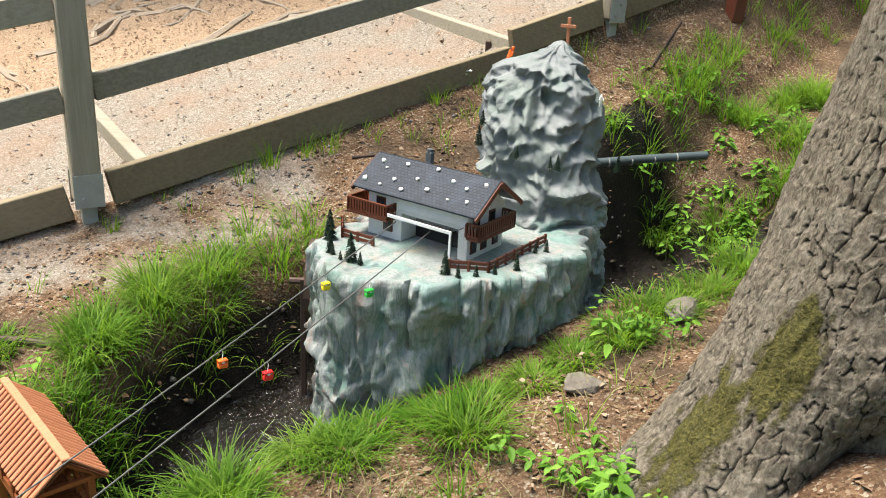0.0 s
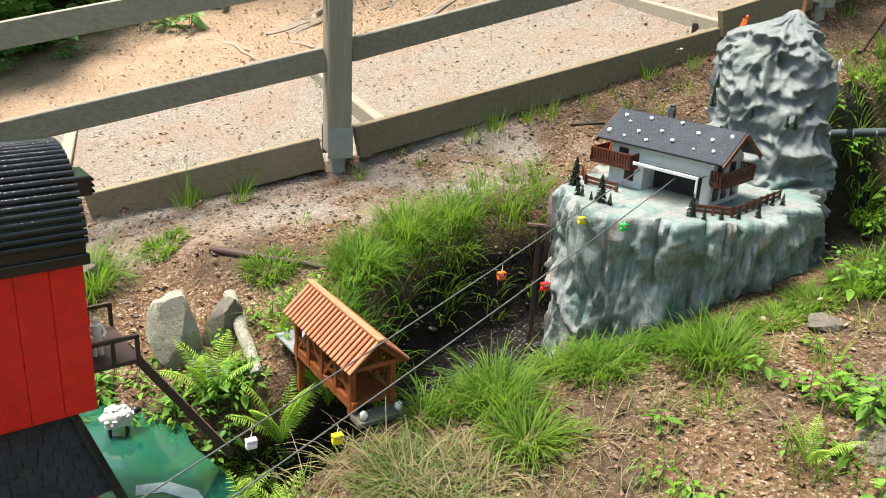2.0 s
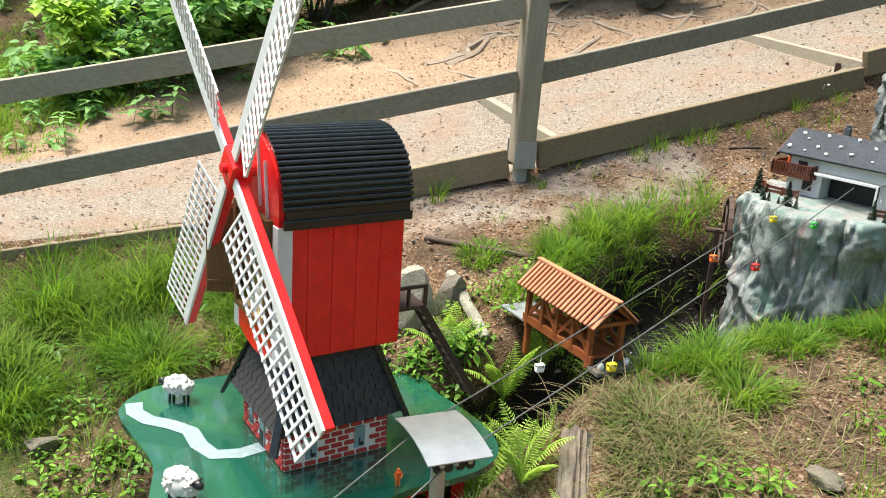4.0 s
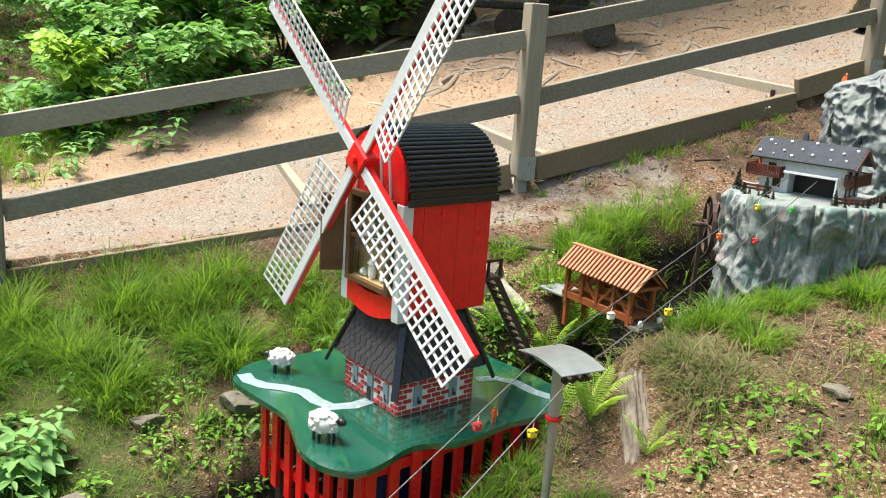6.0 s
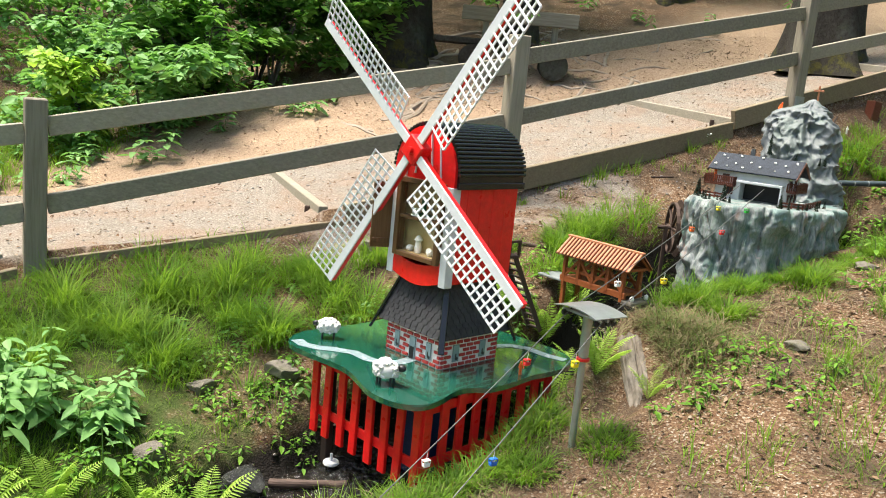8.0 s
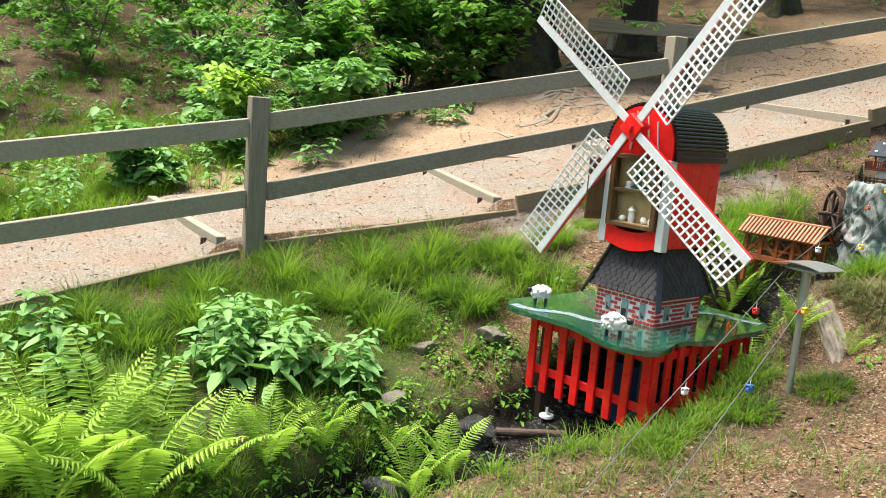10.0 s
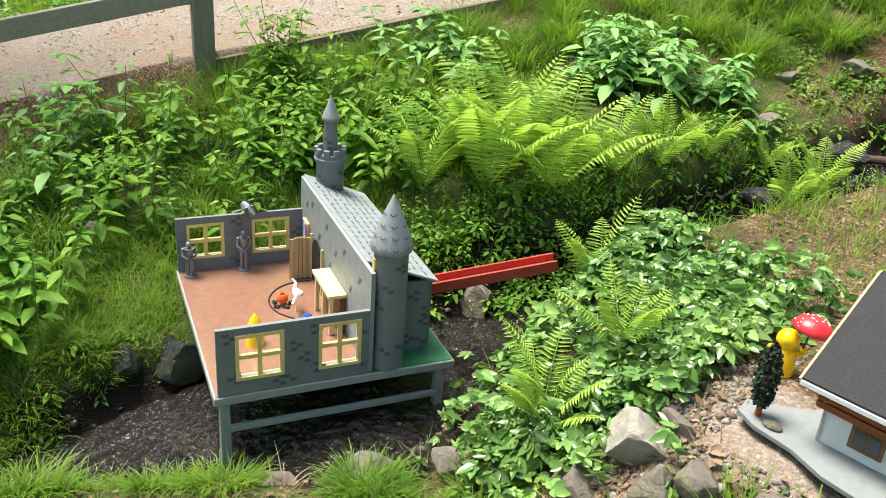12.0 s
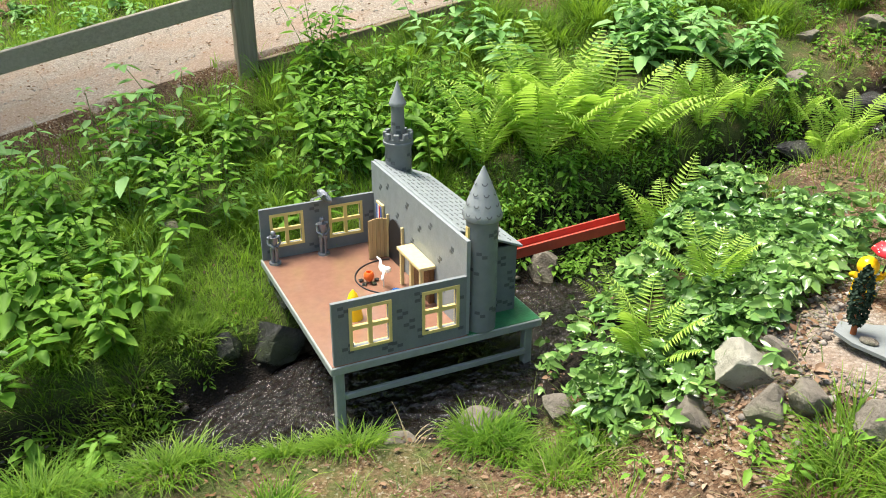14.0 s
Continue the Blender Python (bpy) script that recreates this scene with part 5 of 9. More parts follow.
def build_mill():
    t = thing("model_windmill", MILL, "red model windmill with white lattice sails and black roof", "model windmill")
    # walls of the base, bricks laid on them
    b, hb = 0.172, 0.14
    bm = B()
    box(bm, -b + 0.003, b - 0.003, -b + 0.003, b - 0.003, 0, hb)
    base = part("base_wall", bm, M["mortar"], t, "white mortar base wall")
    br = B()
    box(br, -0.0172, 0.0172, -0.004, 0.004, -0.0062, 0.0062, 0.0012)
    full = mesh_of("brick", br, M["brick"])
    br = B()
    box(br, -0.0078, 0.0078, -0.004, 0.004, -0.0062, 0.0062, 0.0012)
    half = mesh_of("brick", br, M["brick"])
    wins = {0: [(-0.085, 0.036), (0.075, 0.036)], 1: [(-0.1, 0.03), (0.0, 0.036), (0.1, 0.03)], 2: [], 3: []}
    rows, pitch = 7, 0.043
    # side 0: lamp side (-y), 1: front (-x), 2: far side (+y), 3: back (+x)
    for side, ang in ((0, 0), (1, -90), (2, 180), (3, 90)):
        rot = Matrix.Rotation(radians(ang), 4, "Z")
        for r in range(rows):
            z = 0.0105 + r * (hb - 0.003) / rows
            off = 0.0 if r % 2 else pitch / 2
            x = -b + 0.021 - off
            while x < b + 0.005:
                me, xx = full, x
                if x < -b + 0.018:
                    me, xx = half, x + 0.011
                elif x > b - 0.018:
                    me, xx = half, x - 0.011
                if abs(xx) < b - 0.004 and not any(abs(xx - wx) < ww / 2 + 0.014 and (0.02 < z < 0.102 or (side == 1 and wx == 0 and z < 0.102)) for wx, ww in wins[side]):
                    part("brick", me, None, base, m=rot @ Matrix.Translation((xx, -b + 0.001, z)))
                x += pitch
        for wx, ww in wins[side]:
            door = side == 1 and wx == 0
            w = B()
            z0 = 0.002 if door else 0.026
            box(w, wx - ww / 2, wx + ww / 2, -b - 0.004, -b + 0.001, z0, 0.098, 0.001)
            win = part("base_window" if not door else "base_door", w, M["pale"], t, "pale painted window panel" if not door else "pale panel with dark door", m=rot)
            w = B()
            if door:
                box(w, wx - 0.013, wx + 0.013, -b - 0.006, -b - 0.0045, 0.002, 0.055)
            else:
                blob(w, (wx + 0.005, -b - 0.0045, 0.038), (0.009, 0.0015, 0.007), 2, 2, 0.2)
                box(w, wx - 0.003, wx + 0.001, -b - 0.006, -b - 0.004, 0.04, 0.06)
            part("dark_motif", w, M["soot"], win)
    # shingled skirt roof
    z0, z1, r0, r1 = hb - 0.004, 0.365, 0.203, 0.128
    bm = B()
    lo = [bm.verts.new((sx * r0, sy * r0, z0)) for sx, sy in ((-1, -1), (1, -1), (1, 1), (-1, 1))]
    hi = [bm.verts.new((sx * r1, sy * r1, z1)) for sx, sy in ((-1, -1), (1, -1), (1, 1), (-1, 1))]
    bm.faces.new(lo[::-1])
    bm.faces.new(hi)
    for i in range(4):
        bm.faces.new((lo[i], lo[(i + 1) % 4], hi[(i + 1) % 4], hi[i]))
    skirt = part("skirt_roof", bm, M["shingle"], t)
    random.seed(4)
    for side in range(4):
        rot = Matrix.Rotation(math.pi / 2 * side, 4, "Z")
        bm = B()
        n = 12
        tilt = math.atan2(r0 - r1, z1 - z0)
        for r in range(n):
            u = r / n
            half_w = r0 + (r1 - r0) * u - 0.012
            k = int(half_w * 2 / 0.034)
            for i in range(k):
                x = -half_w + (i + 0.5 + (0.25 if r % 2 else -0.25)) * half_w * 2 / k
                h = (z1 - z0) / n
                y, z = -(r0 + (r1 - r0) * u), z0 + (z1 - z0) * u
                mm = rot @ Matrix.Translation((x, y - 0.003, z)) @ Matrix.Rotation(-tilt - radians(5), 4, "X")
                w = half_w / k - 0.0012
                pts = [(-w, 0.006), (-w * 0.6, 0.0), (w * 0.6, 0.0), (w, 0.006), (w, h * 1.2), (-w, h * 1.2)]
                top = [bm.verts.new(mm @ Vector((px, -0.003, pz))) for px, pz in pts]
                bot = [bm.verts.new(mm @ Vector((px, 0.0, pz))) for px, pz in pts]
                bm.faces.new(top)
                for j in range(6):
                    bm.faces.new((top[j], bot[j], bot[(j + 1) % 6], top[(j + 1) % 6]))
        part("shingles", bm, M["shingle"], skirt, "rows of dark scalloped shingles")
        a = rot @ Vector((-r0 - 0.022, -r0 - 0.022, z0 - 0.045))
        c = rot @ Vector((-r1 - 0.004, -r1 - 0.004, z1))
        bm = B()
        beam(bm, a, c, 0.026, 0.012, 0.002, up=(a.x, a.y, 0.4))
        part("hip_strip", bm, M["black"], skirt)
    # body, set a little back on the skirt
    below = set(t.children)
    zb, ze, hw, hl = 0.36, 0.788, 0.172, 0.189
    zr = 0.81
    for nm, bb in (("side_wall", (-hl, hl, -hw, -hw + 0.012, zb, ze)), ("side_wall", (-hl, hl, hw - 0.012, hw, zb, ze)), ("back_wall", (hl - 0.012, hl, -hw + 0.012, hw - 0.012, zb, ze)), ("body_floor", (-hl, hl - 0.012, -hw + 0.012, hw - 0.012, zb, zb + 0.012))):
        bm = B()
        box(bm, *bb)
        part(nm, bm, M["red"], t)
    for s in (-1, 1):
        for x in (-0.15, -0.075, 0.0, 0.075, 0.15):
            bm = B()
            box(bm, x - 0.0371, x + 0.0371, s * hw, s * (hw + 0.004), zb + 0.004, ze, 0.0015)
            part("side_plank", bm, M["red"], t)
    # front: lower apron with a bowed edge, upper head board
    def front(poly, x0, x1, mat, name, label=""):
        bm = B()
        a = [bm.verts.new((x0, y, z)) for y, z in poly]
        c = [bm.verts.new((x1, y, z)) for y, z in poly]
        bm.faces.new(a)
        bm.faces.new(c[::-1])
        n = len(poly)
        for i in range(n):
            bm.faces.new((a[i], c[i], c[(i + 1) % n], a[(i + 1) % n]))
        bmesh.ops.recalc_face_normals(bm, faces=bm.faces)
        return part(name, bm, mat, t, label)

    bow = [(-hw + 0.03 + i * (2 * hw - 0.06) / 12, zb + 0.0 - 0.03 * math.sin(math.pi * i / 12)) for i in range(13)]
    top = [(y, z + 0.085) for y, z in bow[::-1]]
    front(bow + top, -hl - 0.012, -hl + 0.004, M["red"], "apron", "bowed red apron board")
    arch = [(-hw - 0.006, ze - 0.04)] + [(-(hw + 0.006) * math.cos(math.pi * i / 20), zr + (hw + 0.008) * math.sin(math.pi * i / 20) * 0.98) for i in range(21)] + [(hw + 0.006, ze - 0.04)]
    front(arch, -hl - 0.01, -hl + 0.004, M["red"], "head_board", "arched red head board")
    for s in (-1, 1):
        bm = B()
        beam(bm, (-hl - 0.014, s * 0.05, ze + 0.0), (-hl - 0.014, s * 0.03, zr + hw - 0.02), 0.004, 0.008, up=(1, 0, 0))
        beam(bm, (-hl - 0.014, s * 0.105, ze - 0.02), (-hl - 0.014, s * 0.085, zr + hw - 0.06), 0.004, 0.008, up=(1, 0, 0))
        part("white_batten", bm, M["white"], t)
        bm = B()
        y0, y1 = sorted((s * (hw - 0.03), s * (hw + 0.009)))
        box(bm, -hl - 0.014, -hl + 0.03, y0, y1, zb - 0.01, ze - 0.03, 0.002)
        part("corner_post", bm, M["white"], t, "white corner post")
    # glazed display case in front
    x0 = -hl - 0.03
    bm = B()
    box(bm, -hl + 0.034, -hl + 0.038, -hw + 0.03, hw - 0.03, zb + 0.09, ze - 0.03)
    box(bm, -hl - 0.012, -hl + 0.034, -hw + 0.03, hw - 0.03, zb + 0.24, zb + 0.248)
    box(bm, -hl - 0.012, -hl + 0.034, -hw + 0.03, hw - 0.03, zb + 0.09, zb + 0.096)
    case = part("case_interior", bm, M["pine"], t, "pale pine shelves of the display case")
    bm = B()
    for s in (-1, 1):
        box(bm, x0, -hl + 0.01, s * (hw - 0.048) - 0.013, s * (hw - 0.048) + 0.013, zb + 0.075, ze - 0.02, 0.002)
    box(bm, x0, -hl + 0.01, -hw + 0.061, hw - 0.061, zb + 0.075, zb + 0.095, 0.002)
    box(bm, x0, -hl + 0.01, -hw + 0.061, hw - 0.061, ze - 0.042, ze - 0.02, 0.002)
    box(bm, x0 + 0.004, -hl + 0.01, -hw + 0.061, hw - 0.061, zb + 0.236, zb + 0.25, 0.002)
    part("case_frame", bm, M["oak"], t, "brown wooden display case frame")
    bm = B()
    box(bm, x0 + 0.012, x0 + 0.014, -hw + 0.061, hw - 0.061, zb + 0.095, ze - 0.042)
    part("case_pane", bm, M["glass"], t, "clear pane").visible_shadow = False
    bm = B()
    lathe(bm, [(0.03, 0), (0.05, 0.006), (0.05, 0.014), (0.012, 0.02), (0.009, 0.05), (0.02, 0.06), (0.017, 0.078), (0.004, 0.084)], 16, (-hl + 0.01, 0.0, zb + 0.2485))
    for v in bm.verts:
        v.co.x = -hl + 0.01 + (v.co.x + hl - 0.01) * 0.42
    part("case_exhibit", bm, M["trim_green"], case, "small green machine on a round foot")
    bm = B()
    box(bm, -hl - 0.008, -hl + 0.03, -0.062, 0.062, zb + 0.2485, zb + 0.2575, 0.002)
    box(bm, -hl - 0.008, -hl + 0.02, 0.03, 0.056, zb + 0.258, zb + 0.282, 0.003)
    part("case_exhibit", bm, M["bone"], case, "white stand under the green machine")
    bm = B()
    lathe(bm, [(0.012, 0), (0.016, 0.02), (0.012, 0.05), (0.02, 0.055), (0.005, 0.075)], 12, (-hl + 0.012, 0.02, zb + 0.0965))
    blob(bm, (-hl + 0.012, -0.05, zb + 0.113), (0.015, 0.015, 0.018), 3)
    blob(bm, (-hl + 0.012, -0.085, zb + 0.11), (0.012, 0.012, 0.015), 5)
    blob(bm, (-hl + 0.012, 0.07, zb + 0.11), (0.018, 0.015, 0.015), 6)
    part("case_exhibit", bm, M["bone"], case, "small pale jars and sacks")
    bm = B()
    fold_out = Matrix.Translation((-hl - 0.012, hw + 0.006, 0)) @ Matrix.Rotation(radians(152), 4, "Z")
    box(bm, 0, 0.085, -0.005, 0.005, zb + 0.09, ze - 0.05, 0.002, fold_out)
    shutter = part("shutter", bm, M["oak"], t, "open brown wooden shutter")
    for z in (zb + 0.11, ze - 0.085):
        bm = B()
        box(bm, 0.004, 0.081, 0.0055, 0.01, z, z + 0.022, 0.001, fold_out)
        part("shutter_batten", bm, M["oak"], shutter)
    # barrel roof with battens
    R = hw + 0.02
    bm = B()
    n = 30
    ring = [(R * -math.cos(math.pi * i / n), zr - 0.006 + R * math.sin(math.pi * i / n)) for i in range(n + 1)]
    ring = [(-R, ze - 0.03)] + ring + [(R, ze - 0.03)]
    a = [bm.verts.new((-hl + 0.004, y, z)) for y, z in ring]
    c = [bm.verts.new((hl + 0.006, y, z)) for y, z in ring]
    bm.faces.new(a)
    bm.faces.new(c[::-1])
    for i in range(len(ring) - 1):
        bm.faces.new((a[i], c[i], c[i + 1], a[i + 1]))
    bmesh.ops.recalc_face_normals(bm, faces=bm.faces)
    roof = part("barrel_roof", bm, M["black"], t)
    bt = B()
    cyl(bt, (-hl - 0.004, 0, 0.001), (hl + 0.012, 0, 0.001), 0.0079, seg=10)
    smooth(bt)
    bt = mesh_of("roof_batten", bt, M["black"])
    nb = 34
    for i in range(nb):
        th = math.pi * (i + 0.5) / nb
        part("roof_batten", bt, None, roof, m=Matrix.Translation((0, -R * math.cos(th), zr - 0.006 + R * math.sin(th))) @ Matrix.Rotation(math.pi / 2 - th, 4, "X") @ Matrix.Rotation(math.pi, 4, "X") @ Matrix.Rotation(math.pi, 4, "X"))
    bm = B()
    for s in (-1, 1):
        box(bm, -hl - 0.004, hl + 0.012, s * R - 0.008, s * R + 0.004, ze - 0.034, ze - 0.008, 0.002)
    part("eave_board", bm, M["black"], roof)
    bm = B()
    box(bm, hl + 0.006, hl + 0.07, -0.05, 0.05, zr + 0.06, zr + 0.11, 0.003)
    for z in (0.07, 0.085, 0.1):
        box(bm, hl + 0.07, hl + 0.075, -0.052, 0.052, zr + z - 0.004, zr + z + 0.004, 0.002)
    part("roof_hatch", bm, M["black"], roof)
    # back platform and stair
    bm = B()
    box(bm, hl + 0.0, hl + 0.13, -0.12, 0.12, 0.43, 0.442, 0.002)
    part("platform", bm, M["iron"], t, "dark platform at the back")
    for y in (-0.115, 0.115):
        bm = B()
        beam(bm, (hl, y, 0.505), (hl + 0.13, y, 0.505), 0.01, 0.01)
        box(bm, hl + 0.12, hl + 0.13, y - 0.005, y + 0.005, 0.44, 0.505)
        box(bm, hl + 0.06, hl + 0.068, y - 0.005, y + 0.005, 0.44, 0.505)
        part("platform_rail", bm, M["iron"], t)
    bm = B()
    for y in (-0.085, -0.015):
        beam(bm, (hl + 0.12, y - 0.01, 0.44), (hl + 0.37, y - 0.01, 0.05), 0.008, 0.022)
    part("stair_string", bm, M["iron"], t)
    for i in range(12):
        u = (i + 0.5) / 12
        bm = B()
        box(bm, hl + 0.12 + 0.25 * u - 0.012, hl + 0.12 + 0.25 * u + 0.012, -0.09, -0.03, 0.44 - 0.39 * u - 0.003, 0.44 - 0.39 * u + 0.003)
        part("tread", bm, M["iron"], t)
    for ob in set(t.children) - below:
        ob.matrix_basis = Matrix.Translation((0.003, 0, 0)) @ ob.matrix_basis
    # sails
    hub = Vector((-0.25, 0.0, 0.888))
    bm = B()
    cyl(bm, (-hl + 0.02, 0, hub.z - 0.01), (hub.x + 0.02, 0, hub.z), 0.022, seg=14)
    part("shaft", bm, M["red"], t)
    bm = B()
    box(bm, hub.x - 0.03, hub.x + 0.03, -0.048, 0.048, hub.z - 0.048, hub.z + 0.048, 0.006, Matrix.Translation(hub) @ Matrix.Rotation(radians(SAIL_TURN), 4, "X") @ Matrix.Translation(-hub))
    cyl(bm, (hub.x - 0.045, 0, hub.z), (hub.x - 0.03, 0, hub.z), 0.014, seg=12)
    part("hub", bm, M["red"], t, "red hub block")
    for i in range(4):
        mm = Matrix.Translation(hub) @ Matrix.Rotation(radians(SAIL_TURN + 90 * i), 4, "X")
        # local: z outwards, lattice on one side of the stock
        bm = B()
        box(bm, -0.013, 0.013, -0.013, 0.011, 0.04, 0.805, 0.002)
        stock = part("sail_stock", bm, M["red"], t, "red sail stock", m=mm)
        s0, s1, w = 0.14, 0.805, 0.15
        tw = Matrix.Translation((-0.012, 0, 0)) @ Matrix.Rotation(radians(-12), 4, "Z")
        for j in range(5):
            y = -0.018 - j * (w - 0.018) / 4
            bm = B()
            box(bm, -0.003, 0.003, y - 0.0045, y + 0.0045, s0, s1, 0.001, tw)
            part("sail_lath", bm, M["white"], stock)
        k = 19
        for j in range(k + 1):
            z = s0 + (s1 - s0) * j / k
            bm = B()
            box(bm, -0.006, -0.002, -w - 0.003, -0.01, z - 0.0045, z + 0.0045, 0.001, tw)
            part("sail_bar", bm, M["white"], stock)
        bm = B()
        box(bm, -0.022, -0.0135, -0.024, 0.014, 0.05, 0.808, 0.0015)
        part("sail_edge", bm, M["white"], stock, "white painted leading board")


SAIL_TURN = 37.0
build_mill()


def sheep(m, n):
    t = thing("sheep_figure", m, "small white woolly sheep figure with black head on the green table", "sheep figure", "sheep figures")
    bm = B()
    random.seed(n)
    blob(bm, (0, 0, 0.055), (0.05, 0.034, 0.034), n, 3, 0.12, 3)
    for i in range(46):
        a, b = random.uniform(0, 6.28), random.uniform(-0.8, 1.5)
        blob(bm, (0.046 * math.cos(a) * math.cos(b), 0.031 * math.sin(a) * math.cos(b), 0.055 + 0.031 * math.sin(b)), (0.011,) * 3, i, 1, 0.3)
    part("fleece", smooth(bm), M["wool"], t)
    bm = B()
    blob(bm, (0.056, 0, 0.066), (0.017, 0.011, 0.013), 1, 2, 0.1)
    for s in (-1, 1):
        blob(bm, (0.05, s * 0.013, 0.074), (0.004, 0.009, 0.004), 2, 1, 0.1)
    part("head", smooth(bm), M["soot"], t)
    for sx in (-1, 1):
        for sy in (-1, 1):
            bm = B()
            cyl(bm, (sx * 0.026, sy * 0.016, 0), (sx * 0.024, sy * 0.014, 0.035), 0.005, 0.0045, 6)
            part("leg", bm, M["soot"], t)


sheep(Matrix.Translation((-2.19, 1.50, -0.545)) @ Matrix.Rotation(radians(190), 4, "Z"), 1)
sheep(Matrix.Translation((-1.85, 1.01, -0.545)) @ Matrix.Rotation(radians(-12), 4, "Z") @ Matrix.Scale(1.12, 4), 2)
sheep(Matrix.Translation((-1.66, 1.93, -0.545)) @ Matrix.Rotation(radians(40), 4, "Z"), 3)
figure("miller_figurine", MILL @ Matrix.Translation((0.235, -0.05, 0.442)), M["bone"], 0.11, "white and black miller figurine on the windmill's platform")
figure("gnome_figurine", Matrix.Translation((-1.33, 1.32, -0.545)) @ Matrix.Rotation(radians(30), 4, "Z"), M["orange"], 0.06, "tiny orange figurine with blue trousers on the table")


# ---- cable car ----
POLE = Vector((-1.115, 0.98, -0.19))


def build_pole():
    gz = ground_z(POLE.x, POLE.y)
    m = frame2((POLE.x, POLE.y, gz), (0.77, 0.64))
    h = POLE.z - gz
    t = thing("cable_pole", m, "galvanised steel cable car pole with curved sheet roof", "pole")
    bm = B()
    cyl(bm, (0, 0, -0.15), (0, 0, h - 0.1), 0.0135, seg=16)
    part("tube", smooth(bm), M["steel"], t)
    bm = B()
    cyl(bm, (0, 0, h - 0.14), (0, 0, h + 0.02), 0.0185, seg=16)
    part("sleeve", smooth(bm), M["steel"], t)
    bm = B()
    n = 10
    rows = []
    for i in range(n + 1):
        u = -0.112 + 0.224 * i / n
        z = h + 0.05 - u * u * 1.15
        rows.append([bm.verts.new((-0.075, u, z)), bm.verts.new((0.085, u, z)), bm.verts.new((0.085, u, z + 0.003)), bm.verts.new((-0.075, u, z + 0.003))])
    for a, b in zip(rows, rows[1:]):
        for k in range(4):
            bm.faces.new((a[k], a[(k + 1) % 4], b[(k + 1) % 4], b[k]))
    bm.faces.new(rows[0])
    bm.faces.new(rows[-1][::-1])
    bmesh.ops.recalc_face_normals(bm, faces=bm.faces)
    part("sheet_roof", bm, M["steel"], t, "curved metal sheet roof")
    for x in (-0.035, 0.0, 0.035):
        bm = B()
        cyl(bm, (x, -0.1, h + 0.024), (x, 0.1, h + 0.024), 0.006, seg=8)
        part("roller_bar", bm, M["steel"], t)
    for y in (-0.085, 0.085):
        bm = B()
        for x in (-0.04, -0.015, 0.015, 0.04):
            cyl(bm, (x, y - 0.006, h + 0.012), (x, y + 0.006, h + 0.012), 0.012, seg=12)
        part("pulley", bm, M["soot"], t)
    bm = B()
    cyl(bm, (0, 0, h - 0.155), (0, 0, h - 0.145), 0.026, seg=14)
    part("clamp", bm, M["toy_red"], t)
    return m, h


PM, PH = build_pole()
ropeA = [CH @ Vector((-0.05, -0.15, 0.085)), PM @ Vector((0, 0.085, PH + 0.03)), Vector((-2.28, -0.62, -1.02))]
ropeB = [CH @ Vector((0.09, -0.15, 0.085)), PM @ Vector((0, -0.085, PH + 0.03)), Vector((-2.08, -0.78, -1.02))]


def sag(p, q, u, s):
    return p.lerp(q, u) - Vector((0, 0, s * 4 * u * (1 - u)))


for rope in (ropeA, ropeB):
    bm = B()
    for p, q, s in ((rope[0], rope[1], 0.012), (rope[1], rope[2], 0.012)):
        tube(bm, [sag(p, q, i / 14, s) for i in range(15)], 0.002, 6)
    solid("cable", bm, M["rope"], Matrix.Identity(4), "thin grey cable of the model cable car", "cable", "cables")


def gondola(p, yaw, mat, label):
    t = thing("gondola", Matrix.Translation(p) @ Matrix.Rotation(yaw, 4, "Z") @ Matrix.Scale(0.62, 4), label, "gondola", "cable car gondolas")
    bm = B()
    tube(bm, [(0, 0, 0.002), (0.004, 0, -0.012), (0, 0, -0.03), (0, 0, -0.042)], 0.0018, 6)
    part("hanger", bm, M["bone"], t)
    bm = B()
    box(bm, -0.02, 0.02, -0.013, 0.013, -0.078, -0.058, 0.004)
    for sx in (-1, 1):
        for sy in (-1, 1):
            box(bm, sx * 0.018 - 0.002, sx * 0.018 + 0.002, sy * 0.011 - 0.002, sy * 0.011 + 0.002, -0.06, -0.044)
    box(bm, -0.021, 0.021, -0.014, 0.014, -0.045, -0.04, 0.002)
    part("cabin", bm, mat, t)
    bm = B()
    blob(bm, (0.004, 0, -0.054), (0.007, 0.007, 0.01), 2, 2, 0.2)
    part("seat", bm, M["bone"], t)


yaw = math.atan2(0.64, 0.77)
for rope, seg, u, s, mat, lab in [(ropeA, 0, 0.17, 0.012, "toy_yellow", "tiny yellow cable car gondola"), (ropeB, 0, 0.15, 0.012, "toy_green", "tiny green cable car gondola"), (ropeA, 0, 0.37, 0.012, "orange", "tiny orange cable car gondola"),
                                  (ropeB, 0, 0.35, 0.012, "toy_red", "tiny red and pale blue cable car gondola"), (ropeB, 0, 0.72, 0.012, "toy_yellow", "tiny yellow cable car gondola"), (ropeA, 0, 0.8, 0.012, "bone", "tiny white cable car gondola"),
                                  (ropeA, 1, 0.14, 0.012, "toy_red", "tiny red cable car gondola"), (ropeB, 1, 0.1, 0.012, "toy_yellow", "tiny yellow cable car gondola"), (ropeB, 1, 0.34, 0.012, "toy_blue", "tiny blue cable car gondola"), (ropeA, 1, 0.4, 0.012, "bone", "tiny white and yellow cable car gondola")]:
    gondola(sag(rope[seg], rope[seg + 1], u, s) - Vector((0, 0, 0.003)), yaw, M[mat], lab + " hanging from the cable")


# ---- castle ----
CAST = frame2((-4.127, -1.484, -1.48), (0.697, 0.717))    # local x: along the front, y: to the back


